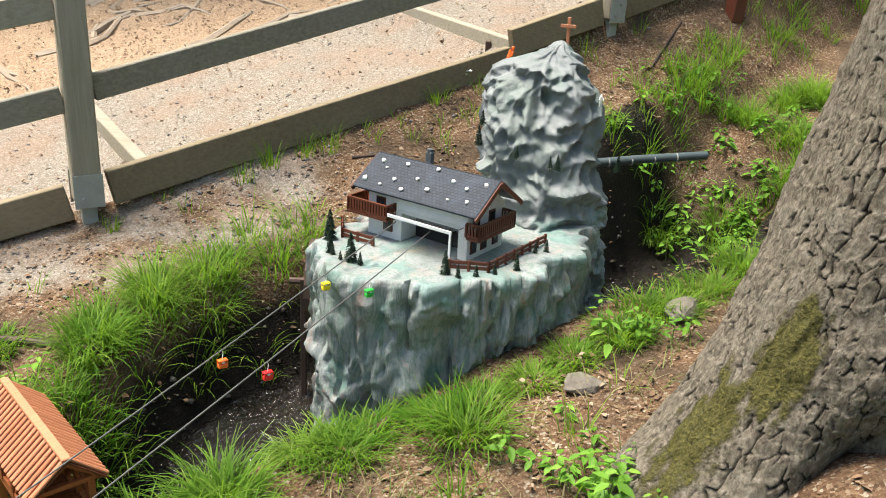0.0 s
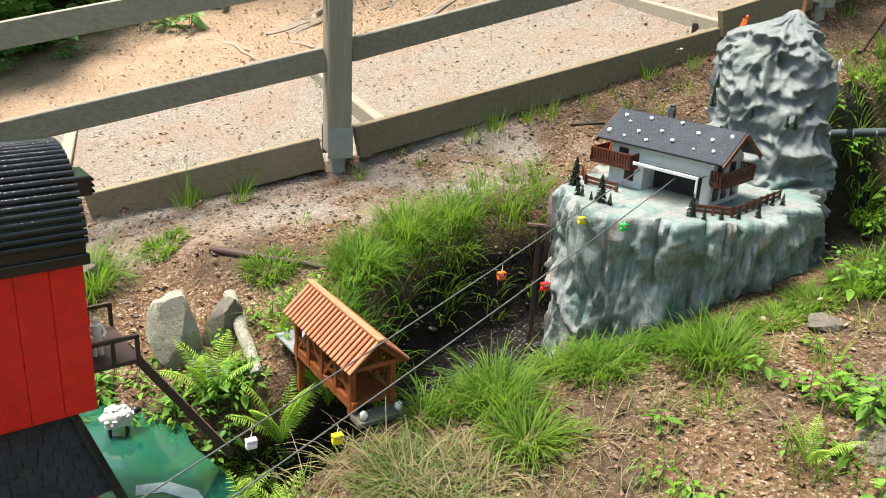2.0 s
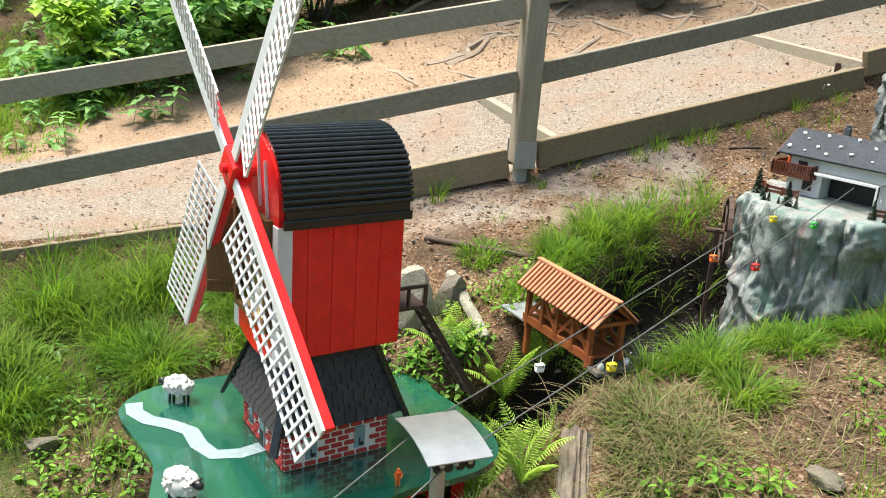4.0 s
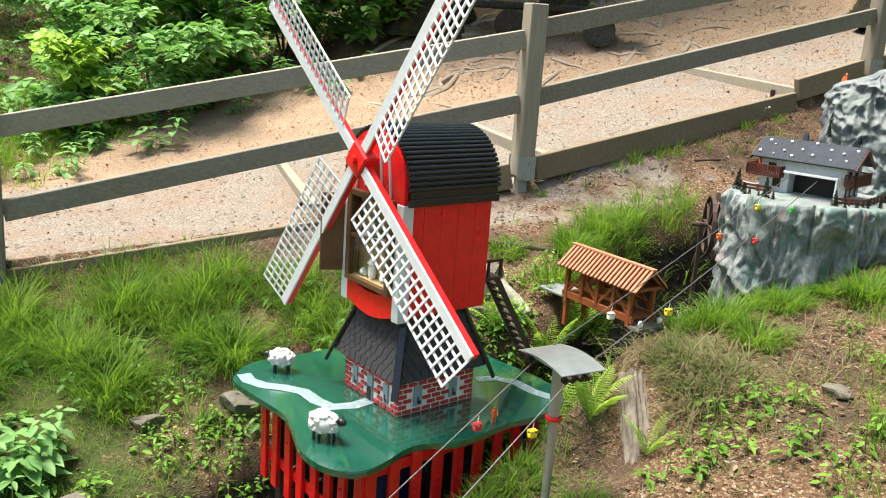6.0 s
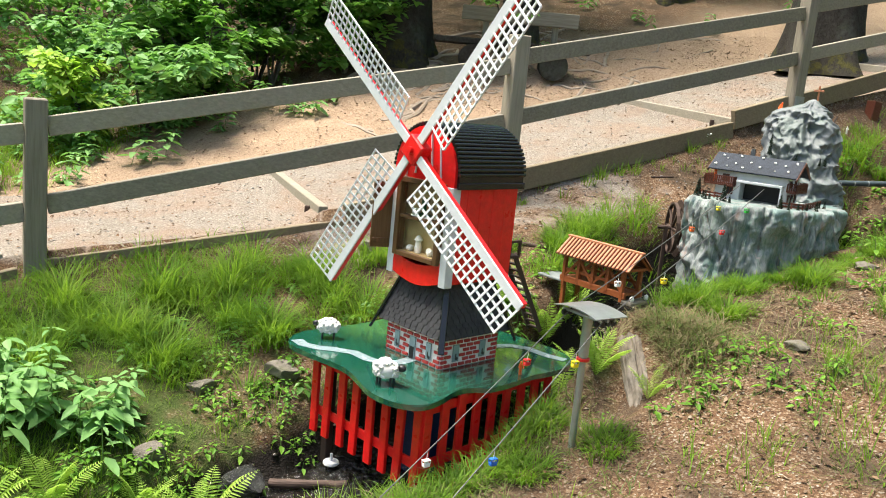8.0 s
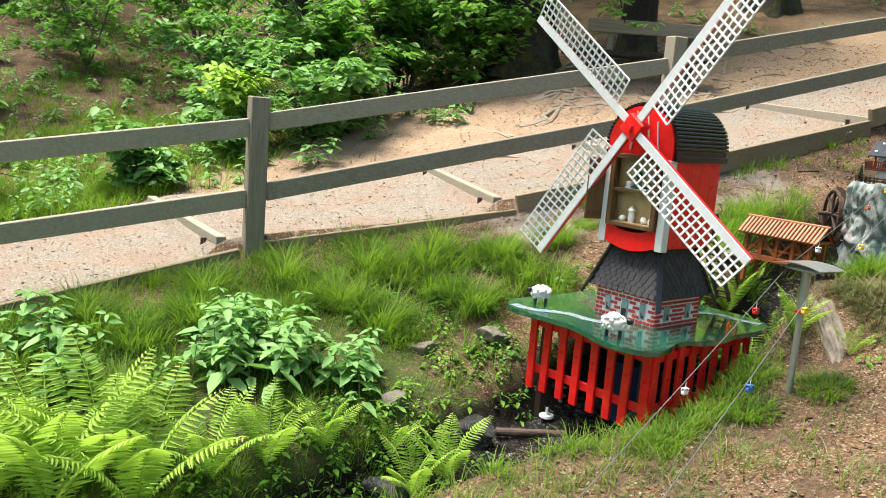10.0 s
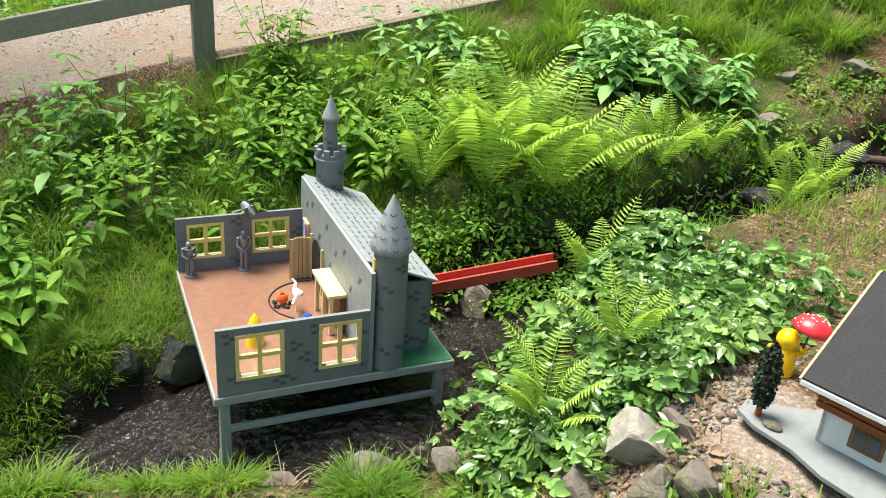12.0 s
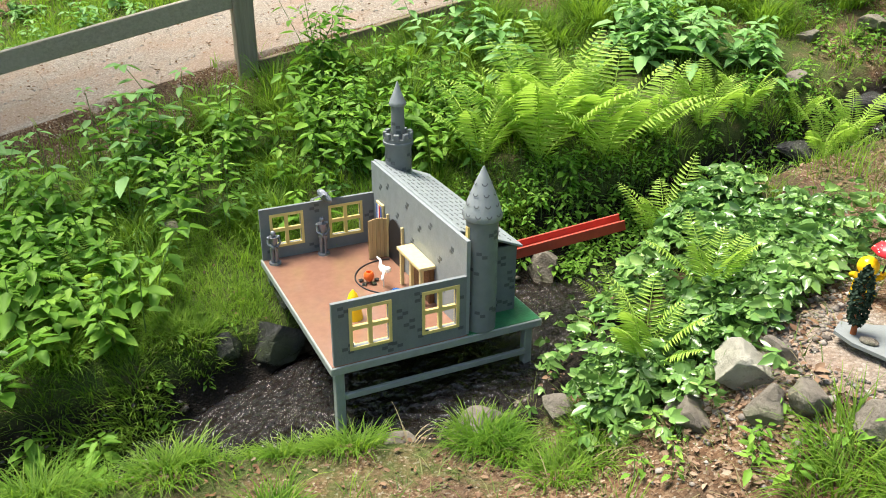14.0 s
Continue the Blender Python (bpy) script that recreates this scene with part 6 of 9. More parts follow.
def wall_panel(name, L, H, T, wins, mat, parent, m, marks, label=""):
    """A board wall with real openings; wins: (x0, x1, z0, z1)."""
    xs = sorted({0, L, *[v for w in wins for v in w[:2]]})
    bm = B()
    for a, b in zip(xs, xs[1:]):
        cuts = sorted([(w[2], w[3]) for w in wins if w[0] <= a + 1e-6 and w[1] >= b - 1e-6])
        z = 0
        for c0, c1 in cuts:
            box(bm, a, b, 0, T, z, c0)
            z = c1
        box(bm, a, b, 0, T, z, H)
    bmesh.ops.remove_doubles(bm, verts=bm.verts, dist=1e-5)
    wall = part(name, bm, mat, parent, label, m)
    for (x0, x1, z0, z1) in wins:
        bm = B()
        f = 0.011
        for s in (-0.004, T + 0.0):
            y0, y1 = (s, s + 0.004)
            box(bm, x0 - f, x0, y0, y1, z0 - f, z1 + f)
            box(bm, x1, x1 + f, y0, y1, z0 - f, z1 + f)
            box(bm, x0, x1, y0, y1, z0 - f, z0)
            box(bm, x0, x1, y0, y1, z1, z1 + f)
        xm, zm = (x0 + x1) / 2, (z0 + z1) / 2
        box(bm, xm - 0.007, xm + 0.007, 0.001, T - 0.001, z0, z1)
        box(bm, x0, xm - 0.007, 0.001, T - 0.001, zm - 0.007, zm + 0.007)
        box(bm, xm + 0.007, x1, 0.001, T - 0.001, zm - 0.007, zm + 0.007)
        part("window_frame", bm, M["yellow"], wall, "yellow window frame")
    if marks:
        mark = B()
        box(mark, 0, 0.02, -0.0012, 0.0, 0, 0.0125)
        mark = mesh_of("painted_stone", mark, M["castle_dark"])
        for (x, z) in marks:
            for (dx, dz) in ((0, 0), (0.021, -0.013), (0.002, -0.026) if (x * 100) % 2 < 1 else (0.021, 0.013)):
                if x + dx + 0.02 < L and z + dz > 0.004 and z + dz + 0.013 < H:
                    part("painted_stone", mark, None, wall, m=Matrix.Translation((x + dx, 0, z + dz)))
    return wall


def build_castle():
    t = thing("model_castle", CAST, "grey model castle with yellow windows, towers and brown courtyard", "model castle")
    T = 0.014
    # deck
    bm = B()
    box(bm, 0, 0.807, 0, 0.92, -0.03, 0.0, 0.003)
    part("deck_board", bm, M["edge"], t, "pale grey edged deck board")
    bm = B()
    box(bm, 0.006, 0.505, 0.006, 0.914, 0.0, 0.003)
    part("courtyard_floor", bm, M["deck"], t, "glossy brown courtyard floor")
    bm = B()
    box(bm, 0.5055, 0.801, 0.006, 0.914, 0.0, 0.0025)
    part("lawn_floor", bm, M["trim_green"], t, "green painted strip")
    random.seed(12)
    # front wall seen from outside, rear wall seen from inside
    wall_panel("front_wall", 0.485, 0.232, T, [(0.068, 0.196, 0.058, 0.196), (0.328, 0.446, 0.054, 0.196)], M["castle"], t, Matrix.Translation((0.014, 0.008, 0.003)),
               [(0.02, 0.205), (0.03, 0.05), (0.225, 0.15), (0.25, 0.09), (0.205, 0.03), (0.29, 0.2), (0.3, 0.06), (0.455, 0.03), (0.455, 0.15), (0.17, 0.02)])
    wall_panel("rear_wall", 0.494, 0.224, T, [(0.05, 0.17, 0.062, 0.186), (0.302, 0.43, 0.062, 0.186)], M["castle"], t, Matrix.Translation((0.006, 0.894, 0.003)),
               [(0.21, 0.19), (0.24, 0.05), (0.45, 0.12), (0.02, 0.03), (0.2, 0.03)])
    # hall wall towards the courtyard, uncut; its two openings are set on its face
    w = wall_panel("hall_wall", 0.896, 0.36, T, [], M["castle_light"], t, Matrix.Translation((0.5 + T, 0.012, 0.003)) @ Matrix.Rotation(radians(90), 4, "Z"),
                   [], "pale grey hall wall")
    mark = B()
    box(mark, 0, 0.02, T, T + 0.0012, 0, 0.0125)
    mark = mesh_of("painted_stone", mark, M["castle_dark"])
    for x, z in [(0.1, 0.28), (0.2, 0.2), (0.28, 0.3), (0.38, 0.25), (0.5, 0.3), (0.6, 0.22), (0.7, 0.31), (0.16, 0.1), (0.45, 0.17), (0.78, 0.28)]:
        part("painted_stone", mark, None, w, m=Matrix.Translation((x, 0, z)))
        part("painted_stone", mark, None, w, m=Matrix.Translation((x + 0.012, 0, z - 0.015)))
    # black panel on the wall paints the shade inside the gateway
    bm = B()
    box(bm, 0.4945, 0.4985, 0.575, 0.715, 0.003, 0.13)
    cyl(bm, (0.4945, 0.645, 0.125), (0.4985, 0.645, 0.125), 0.07, seg=28)
    part("doorway_shade", bm, M["dark"], t, "flat dark panel painting the shade inside the gateway")
    leaf = part("gate_leaf", box(B(), 0.408, 0.492, 0.7235, 0.7275, 0.004, 0.176, 0.001), M["oak"], t, "open brown wooden gate leaf")
    for i in range(5):
        bm = B()
        box(bm, 0.409 + i * 0.0166, 0.4245 + i * 0.0166, 0.7185, 0.723, 0.005, 0.178 + 0.006 * math.sin(i * 0.8), 0.001)
        part("gate_board", bm, M["pine"], leaf)
    for y in (0.568, 0.723):
        bm = B()
        box(bm, 0.488, 0.4985, y - 0.008, y, 0.003, 0.195, 0.001)
        part("gate_post", bm, M["cream"], t)
    for y in (0.275, 0.365, 0.46):
        bm = B()
        box(bm, 0.44, 0.454, y - 0.007, y + 0.007, 0.003, 0.15, 0.001)
        part("porch_post", bm, M["cream"], t, "cream wooden porch post")
    bm = B()
    box(bm, 0.432, 0.4985, 0.258, 0.477, 0.15, 0.164, 0.002)
    part("porch_roof", bm, M["cream"], t, "cream wooden porch board")
    bm = B()
    box(bm, 0.478, 0.4985, 0.27, 0.465, 0.003, 0.148)
    part("porch_back", bm, M["oak"], t)
    bm = B()
    box(bm, 0.488, 0.4985, 0.765, 0.835, 0.13, 0.215, 0.001)
    pic = part("wall_picture", bm, M["cream"], t, "framed colourful picture")
    for i, mat in enumerate(("toy_blue", "umbrella", "bone", "toy_blue")):
        bm = B()
        box(bm, 0.486, 0.4878, 0.772 + i * 0.0145, 0.784 + i * 0.0145, 0.14, 0.205)
        part("picture_stripe", bm, M[mat], pic)
    # hall behind
    wall_panel("hall_front", 0.235, 0.262, T, [], M["castle"], t, Matrix.Translation((0.5145, 0.106, 0.003)), [(0.15, 0.2), (0.19, 0.1), (0.14, 0.05), (0.185, 0.03), (0.2, 0.15)])
    wall_panel("hall_side", 0.79, 0.262, T, [], M["castle"], t, Matrix.Translation((0.7495, 0.106, 0.003)) @ Matrix.Rotation(radians(90), 4, "Z"), [])
    wall_panel("hall_rear", 0.235, 0.262, T, [], M["castle"], t, Matrix.Translation((0.5145, 0.896, 0.003)), [])
    bm = B()
    for x0, z0, x1, z1 in ((0.512, 0.366, 0.765, 0.262),):
        beam(bm, (x0, 0.5, z0), (x1, 0.5, z1), 0.82, 0.01, 0.002)
    roof = part("hall_roof", bm, M["castle_light"], t, "light grey sloping roof")
    bm = B()
    slope = math.atan2(0.262 - 0.366, 0.253)
    for i in range(7):
        for j in range(17):
            u = 0.028 + i * 0.034 + random.uniform(-.003, .003)
            v = 0.12 + (j + (0.5 if i % 2 else 0)) * 0.044
            if v > 0.89:
                continue
            x, z = 0.512 + u * math.cos(slope), 0.366 + u * math.sin(slope) + 0.0062
            mm = Matrix.Translation((x, v, z)) @ Matrix.Rotation(-slope, 4, "Y") @ Matrix.Rotation(random.uniform(-.25, .25), 4, "Z")
            pts = [(-0.004, -0.011), (0.003, -0.009), (0.007, 0), (0.003, 0.009), (-0.004, 0.011), (0.0, 0.004), (0.001, 0), (0.0, -0.004)]
            lo = [bm.verts.new(mm @ Vector((px, py, -0.001))) for px, py in pts]
            hi = [bm.verts.new(mm @ Vector((px, py, 0.0008))) for px, py in pts]
            bm.faces.new(hi)
            for q in range(8):
                bm.faces.new((lo[q], lo[(q + 1) % 8], hi[(q + 1) % 8], hi[q]))
    part("painted_shingles", bm, M["castle_dark"], roof, "dark grey painted shingle marks")

    def marks_on_tower(parent, cx, cy, r, z0, z1, n, seed):
        random.seed(seed)
        for _ in range(n):
            a, z = random.uniform(0, 6.28), random.uniform(z0, z1)
            for da, dz in ((0, 0), (0.02 / r, -0.013)):
                vs = []
                bm = B()
                for aa, zz in ((a + da, z + dz), (a + da + 0.018 / r, z + dz), (a + da + 0.018 / r, z + dz + 0.0125), (a + da, z + dz + 0.0125)):
                    vs.append(bm.verts.new((cx + (r + 0.001) * math.cos(aa), cy + (r + 0.001) * math.sin(aa), zz)))
                bm.faces.new(vs)
                part("painted_stone", bm, M["castle_dark"], parent)

    # round tower at the front
    cx, cy = 0.576, 0.05
    bm = lathe(B(), [(0.056, 0.003), (0.056, 0.435)], 32, (cx, cy, 0))
    tw = part("round_tower", smooth(bm), M["castle"], t)
    marks_on_tower(tw, cx, cy, 0.056, 0.03, 0.4, 14, 5)
    bm = lathe(B(), [(0.066, 0.425), (0.069, 0.435), (0.066, 0.446), (0.052, 0.49), (0.026, 0.555), (0.003, 0.607)], 32, (cx, cy, 0))
    cone = part("tower_cone", smooth(bm), M["castle_light"], t)
    bm = B()
    for j, (z, r, n) in enumerate(((0.452, 0.0655, 11), (0.485, 0.0545, 9), (0.52, 0.0415, 7), (0.555, 0.027, 5))):
        for i in range(n):
            a = 6.283 * (i + 0.5 * (j % 2)) / n
            mm = Matrix.Translation((cx + r * math.cos(a), cy + r * math.sin(a), z)) @ Matrix.Rotation(a, 4, "Z") @ Matrix.Rotation(radians(-20), 4, "Y")
            for s in range(6):
                b0, b1 = math.pi * s / 6, math.pi * (s + 1) / 6
                ro, ri = 0.0105, 0.0065
                vs = [mm @ Vector((0.0015, rr * math.cos(bb), -rr * math.sin(bb))) for rr, bb in ((ro, b0), (ro, b1), (ri, b1), (ri, b0))]
                bm.faces.new([bm.verts.new(v) for v in vs])
    part("painted_shingles", bm, M["castle_dark"], cone)
    bm = B()
    box(bm, cx - 0.061, cx - 0.05, cy - 0.014, cy + 0.006, 0.36, 0.4, 0.001)
    part("tower_window", bm, M["yellow"], tw)
    # tall tower at the back
    cx, cy = 0.606, 0.865
    bm = lathe(B(), [(0.055, 0.003), (0.055, 0.43), (0.064, 0.44), (0.064, 0.452), (0.06, 0.455), (0.06, 0.47), (0.048, 0.47), (0.048, 0.455), (0.03, 0.455), (0.026, 0.61)], 32, (cx, cy, 0))
    tw = part("slender_tower", smooth(bm), M["castle"], t)
    marks_on_tower(tw, cx, cy, 0.0565, 0.28, 0.42, 9, 6)
    marks_on_tower(tw, cx, cy, 0.0295, 0.48, 0.6, 6, 7)
    for i in range(9):
        a = 6.283 * i / 9
        bm = B()
        box(bm, 0.047, 0.063, -0.011, 0.011, 0.468, 0.492, 0.001, Matrix.Translation((cx, cy, 0)) @ Matrix.Rotation(a, 4, "Z"))
        part("merlon", bm, M["castle"], tw)
    bm = lathe(B(), [(0.033, 0.602), (0.036, 0.61), (0.033, 0.618), (0.016, 0.66), (0.002, 0.7)], 24, (cx, cy, 0))
    part("tower_cone", smooth(bm), M["castle_light"], t)
    # under-frame
    for x in (0.035, 0.765):
        for y in (0.035, 0.885):
            bm = B()
            box(bm, x - 0.016, x + 0.016, y - 0.016, y + 0.016, -0.42, -0.03, 0.002)
            part("leg", bm, M["edge"], t)
    bm = B()
    for y in (0.02, 0.9):
        box(bm, 0.05, 0.75, y - 0.008, y + 0.008, -0.142, -0.122, 0.001)
    part("stretcher", bm, M["edge"], t)
    bm = B()
    for y in (0.02, 0.9):
        box(bm, 0.05, 0.75, y + 0.002, y + 0.012, -0.04, -0.0305, 0.001)
    part("apron", bm, M["edge"], t)
    # courtyard ring
    bm = B()
    c = Vector((0.445, 0.54))
    tube(bm, [(c.x + 0.155 * math.cos(1.3 + 3.7 * i / 40), c.y + 0.155 * math.sin(1.3 + 3.7 * i / 40), 0.0045) for i in range(41)], 0.0032, 6)
    part("floor_rail", bm, M["dark"], t, "thin dark circular rail on the courtyard floor")


build_castle()


def knight(m, h, label):
    bm = B()
    cyl(bm, (0, 0, 0), (0, 0, 0.008), 0.026, 0.025, 16)
    for s in (-1, 1):
        cyl(bm, (s * 0.009, 0, 0.008), (s * 0.008, 0, h * 0.5), 0.0075, 0.009, 8)
    cyl(bm, (0, 0, h * 0.47), (0, 0, h * 0.62), 0.016, 0.015, 10)
    cyl(bm, (0, 0, h * 0.6), (0, 0, h * 0.83), 0.015, 0.021, 10)
    for s in (-1, 1):
        blob(bm, (s * 0.021, 0, h * 0.81), (0.009, 0.009, 0.008), 1, 1, 0.1)
        tube(bm, [(s * 0.022, 0, h * 0.8), (s * 0.026, -0.008, h * 0.65), (s * 0.006, -0.02, h * 0.55)], 0.0055, 6)
    blob(bm, (0, 0, h * 0.92), (0.011, 0.012, 0.014), 2, 2, 0.05)
    cyl(bm, (0, 0, h * 0.97), (0, 0, h * 1.02), 0.005, 0.001, 6)
    box(bm, -0.002, 0.002, -0.024, -0.02, 0.01, h * 0.58)
    return solid("knight_figurine", smooth(bm), M["pewter"], m, label, "figurine", "knight figurines")


knight(CAST @ Matrix.Translation((0.045, 0.85, 0.003)), 0.145, "dark grey knight statuette on the castle courtyard floor")
knight(CAST @ Matrix.Translation((0.255, 0.855, 0.003)), 0.17, "taller dark grey knight statuette with sword in the courtyard")


def build_small_castle_things():
    bm = B()
    blob(bm, (0, 0, 0.02), (0.012, 0.03, 0.014), 1, 2, 0.2)
    for s in (-1, 1):
        vs = [bm.verts.new(p) for p in ((0, 0, 0.03), (s * 0.03, -0.012, 0.045), (s * 0.06, 0.0, 0.024), (s * 0.03, 0.02, 0.005))]
        bm.faces.new(vs)
    solid("bat_ornament", bm, M["pewter"], CAST @ Matrix.Translation((0.275, 0.898, 0.222)) @ Matrix.Rotation(0.5, 4, "Z") @ Matrix.Rotation(0.5, 4, "X") @ Matrix.Scale(1.5, 4), "dark grey bat ornament on the castle's rear wall", "ornament")
    bm = B()
    blob(bm, (0, 0, 0.078), (0.015, 0.034, 0.013), 3, 2, 0.25)
    blob(bm, (0.004, -0.038, 0.092), (0.013, 0.012, 0.013), 4, 2, 0.1)
    tube(bm, [(0, -0.02, 0.08), (-0.02, -0.045, 0.075), (-0.03, -0.062, 0.066)], 0.005, 6)
    tube(bm, [(0, 0.03, 0.08), (0.01, 0.055, 0.09), (0.0, 0.07, 0.1)], 0.007, 6, 0.003)
    cyl(bm, (0, 0, 0.0), (0, 0, 0.07), 0.0025, seg=6)
    solid("ghost_figurine", smooth(bm), M["bone"], CAST @ Matrix.Translation((0.373, 0.47, 0.003)), "white flying ghost figurine on a thin stick", "figurine")
    t = thing("cooking_pot", CAST @ Matrix.Translation((0.335, 0.53, 0.003)), "tiny orange pot over dark hearth stones", "pot")
    bm = lathe(B(), [(0.012, 0.008), (0.021, 0.02), (0.021, 0.036), (0.014, 0.046), (0.011, 0.046), (0.01, 0.03)], 16)
    part("pot", smooth(bm), M["orange"], t)
    bm = B()
    for i in range(5):
        a = 1.26 * i
        blob(bm, (0.032 * math.cos(a), 0.03 * math.sin(a), 0.006), (0.012, 0.01, 0.008), i, 1, 0.4)
    part("hearth_stones", bm, M["stone_dark"], t)
    bm = lathe(B(), [(0.034, 0), (0.03, 0.03), (0.024, 0.07), (0.014, 0.1), (0.002, 0.115)], 16)
    solid("yellow_cone", smooth(bm), M["sun_yellow"], CAST @ Matrix.Translation((0.185, 0.29, 0.003)), "yellow plastic hooded figure behind the front wall", "figurine")
    bm = B()
    blob(bm, (0, 0, 0.012), (0.018, 0.01, 0.012), 3)
    solid("blue_toy", bm, M["toy_blue"], CAST @ Matrix.Translation((0.395, 0.40, 0.003)), "small blue toy beside the porch", "toy")


build_small_castle_things()


def build_chute():
    t = thing("water_chute", Matrix.Identity(4), "red wooden water chute sloping to the castle", "chute")
    a, b = Vector((-3.38, -0.40, -1.28)), Vector((-3.93, -0.71, -1.42))
    bm = B()
    beam(bm, a, b, 0.06, 0.008)
    part("chute_floor", bm, M["chute"], t)
    d = (b - a).normalized()
    n = Vector((-d.y, d.x, 0)).normalized()
    for s in (-1, 1):
        bm = B()
        beam(bm, a + n * s * 0.0335 + Vector((0, 0, 0.012)), b + n * s * 0.0335 + Vector((0, 0, 0.012)), 0.008, 0.042, 0.001)
        part("chute_side", bm, M["chute"], t)


build_chute()


# ---- valley station house ----
def build_valley_house():
    m = frame2((-2.517, -1.366, -1.11), (0.905, -0.425)) @ Matrix.Scale(0.88, 4)
    t = thing("valley_station", m, "white model station house with dark tiled roof on grey board", "model house")
    # local x along the eave, y to the back; the wall corner at (0.035, 0.03)
    bm = B()
    poly = [(-0.17, -0.02), (-0.1, -0.055), (0.02, -0.07), (0.12, -0.11), (0.3, -0.13), (0.9, -0.14), (0.9, 0.75), (0.1, 0.75), (0.02, 0.3), (-0.03, 0.16), (-0.1, 0.1), (-0.18, 0.05)]
    prism(bm, poly, -0.012, 0.0)
    part("base_board", bm, M["board"], t, "grey base board")
    bm = B()
    box(bm, 0.04, 0.85, 0.03, 0.60, 0.0, 0.19)
    part("wall", bm, M["render"], t)
    bm = B()
    box(bm, 0.036, 0.043, 0.026, 0.033, 0.0, 0.19)
    part("downpipe", bm, M["steel"], t)
    RZ, EZ, yc = 0.40, 0.185, 0.315
    for s in (-1, 1):
        bm = B()
        y1 = yc + s * (yc + 0.03)
        beam(bm, (0.43, yc, RZ), (0.43, y1, EZ), 0.9, 0.014, 0.002)
        part("roof_slope", bm, M["tar"], t)
    bm = B()
    beam(bm, (-0.023, yc, RZ - 0.004), (-0.023, -0.032, EZ - 0.004), 0.006, 0.02)
    beam(bm, (-0.023, yc, RZ - 0.004), (-0.023, 2 * yc + 0.032, EZ - 0.004), 0.006, 0.02)
    part("verge_board", bm, M["pine"], t)
    bm = B()
    beam(bm, (-0.02, -0.034, EZ - 0.006), (0.88, -0.034, EZ - 0.006), 0.008, 0.012)
    part("gutter", bm, M["white"], t)
    bm = B()
    for x in (0.04, 0.85):
        a = [bm.verts.new((x, y, z)) for y, z in ((0.03, 0.19), (0.6, 0.19), (yc, RZ - 0.02))]
        bm.faces.new(a)
    part("gable", bm, M["render"], t)
    for z in (0.125, 0.143, 0.161):
        bm = B()
        box(bm, 0.02, 0.86, 0.0, 0.008, z - 0.0065, z + 0.0065, 0.001)
        box(bm, 0.02, 0.028, 0.008, 0.2, z - 0.0065, z + 0.0065, 0.001)
        part("balcony_board", bm, M["bridge"], t)
    bm = B()
    box(bm, 0.02, 0.86, 0.008, 0.03, 0.108, 0.116)
    part("balcony_floor", bm, M["bridge"], t)
    for x, z in ((0.16, 0.03), (0.34, 0.03), (0.26, 0.128), (0.52, 0.03), (0.6, 0.128)):
        bm = B()
        box(bm, x - 0.045, x + 0.045, 0.024, 0.031, z, z + 0.07, 0.001)
        w = part("window", bm, M["oak"], t)
        bm = B()
        box(bm, x - 0.034, x - 0.003, 0.0215, 0.0235, z + 0.01, z + 0.06)
        box(bm, x + 0.003, x + 0.034, 0.0215, 0.0235, z + 0.01, z + 0.06)
        part("pane", bm, M["pane"], w)
    return m


VM = build_valley_house()


def build_slim_tree():
    t = thing("model_cypress", VM @ Matrix.Translation((-0.12, 0.0, 0)) @ Matrix.Scale(1.2, 4), "slim dark green model tree standing on the grey board", "model tree")
    bm = B()
    cyl(bm, (0, 0, 0), (0, 0, 0.16), 0.008, 0.004, 8)
    part("trunk", bm, M["bridge"], t)
    bm = B()
    random.seed(31)
    for k in range(900):
        u = random.random()
        z = 0.03 + 0.165 * u
        r = 0.028 * (math.sin(math.pi * min(1, u * 0.9 + 0.12)) ** 0.5) * random.uniform(0.5, 1.05)
        a = random.uniform(0, 6.28)
        c = Vector((r * math.cos(a), r * math.sin(a), z))
        d = Vector((random.gauss(0, 1), random.gauss(0, 1), random.gauss(0, 1))).normalized() * 0.0055
        e = d.orthogonal().normalized() * 0.0045
        bm.faces.new([bm.verts.new(c + v) for v in (d, e, -d, -e)])
    part("crown", bm, M["fir"], t)
    bm = B()
    blob(bm, (0, 0, 0.006), (0.03, 0.02, 0.012), 4, 2, 0.2)
    solid("small_stone", bm, M["stone_mid"], VM @ Matrix.Translation((-0.065, -0.02, 0)), "flat grey stone on the model house's board", "stone")


build_slim_tree()


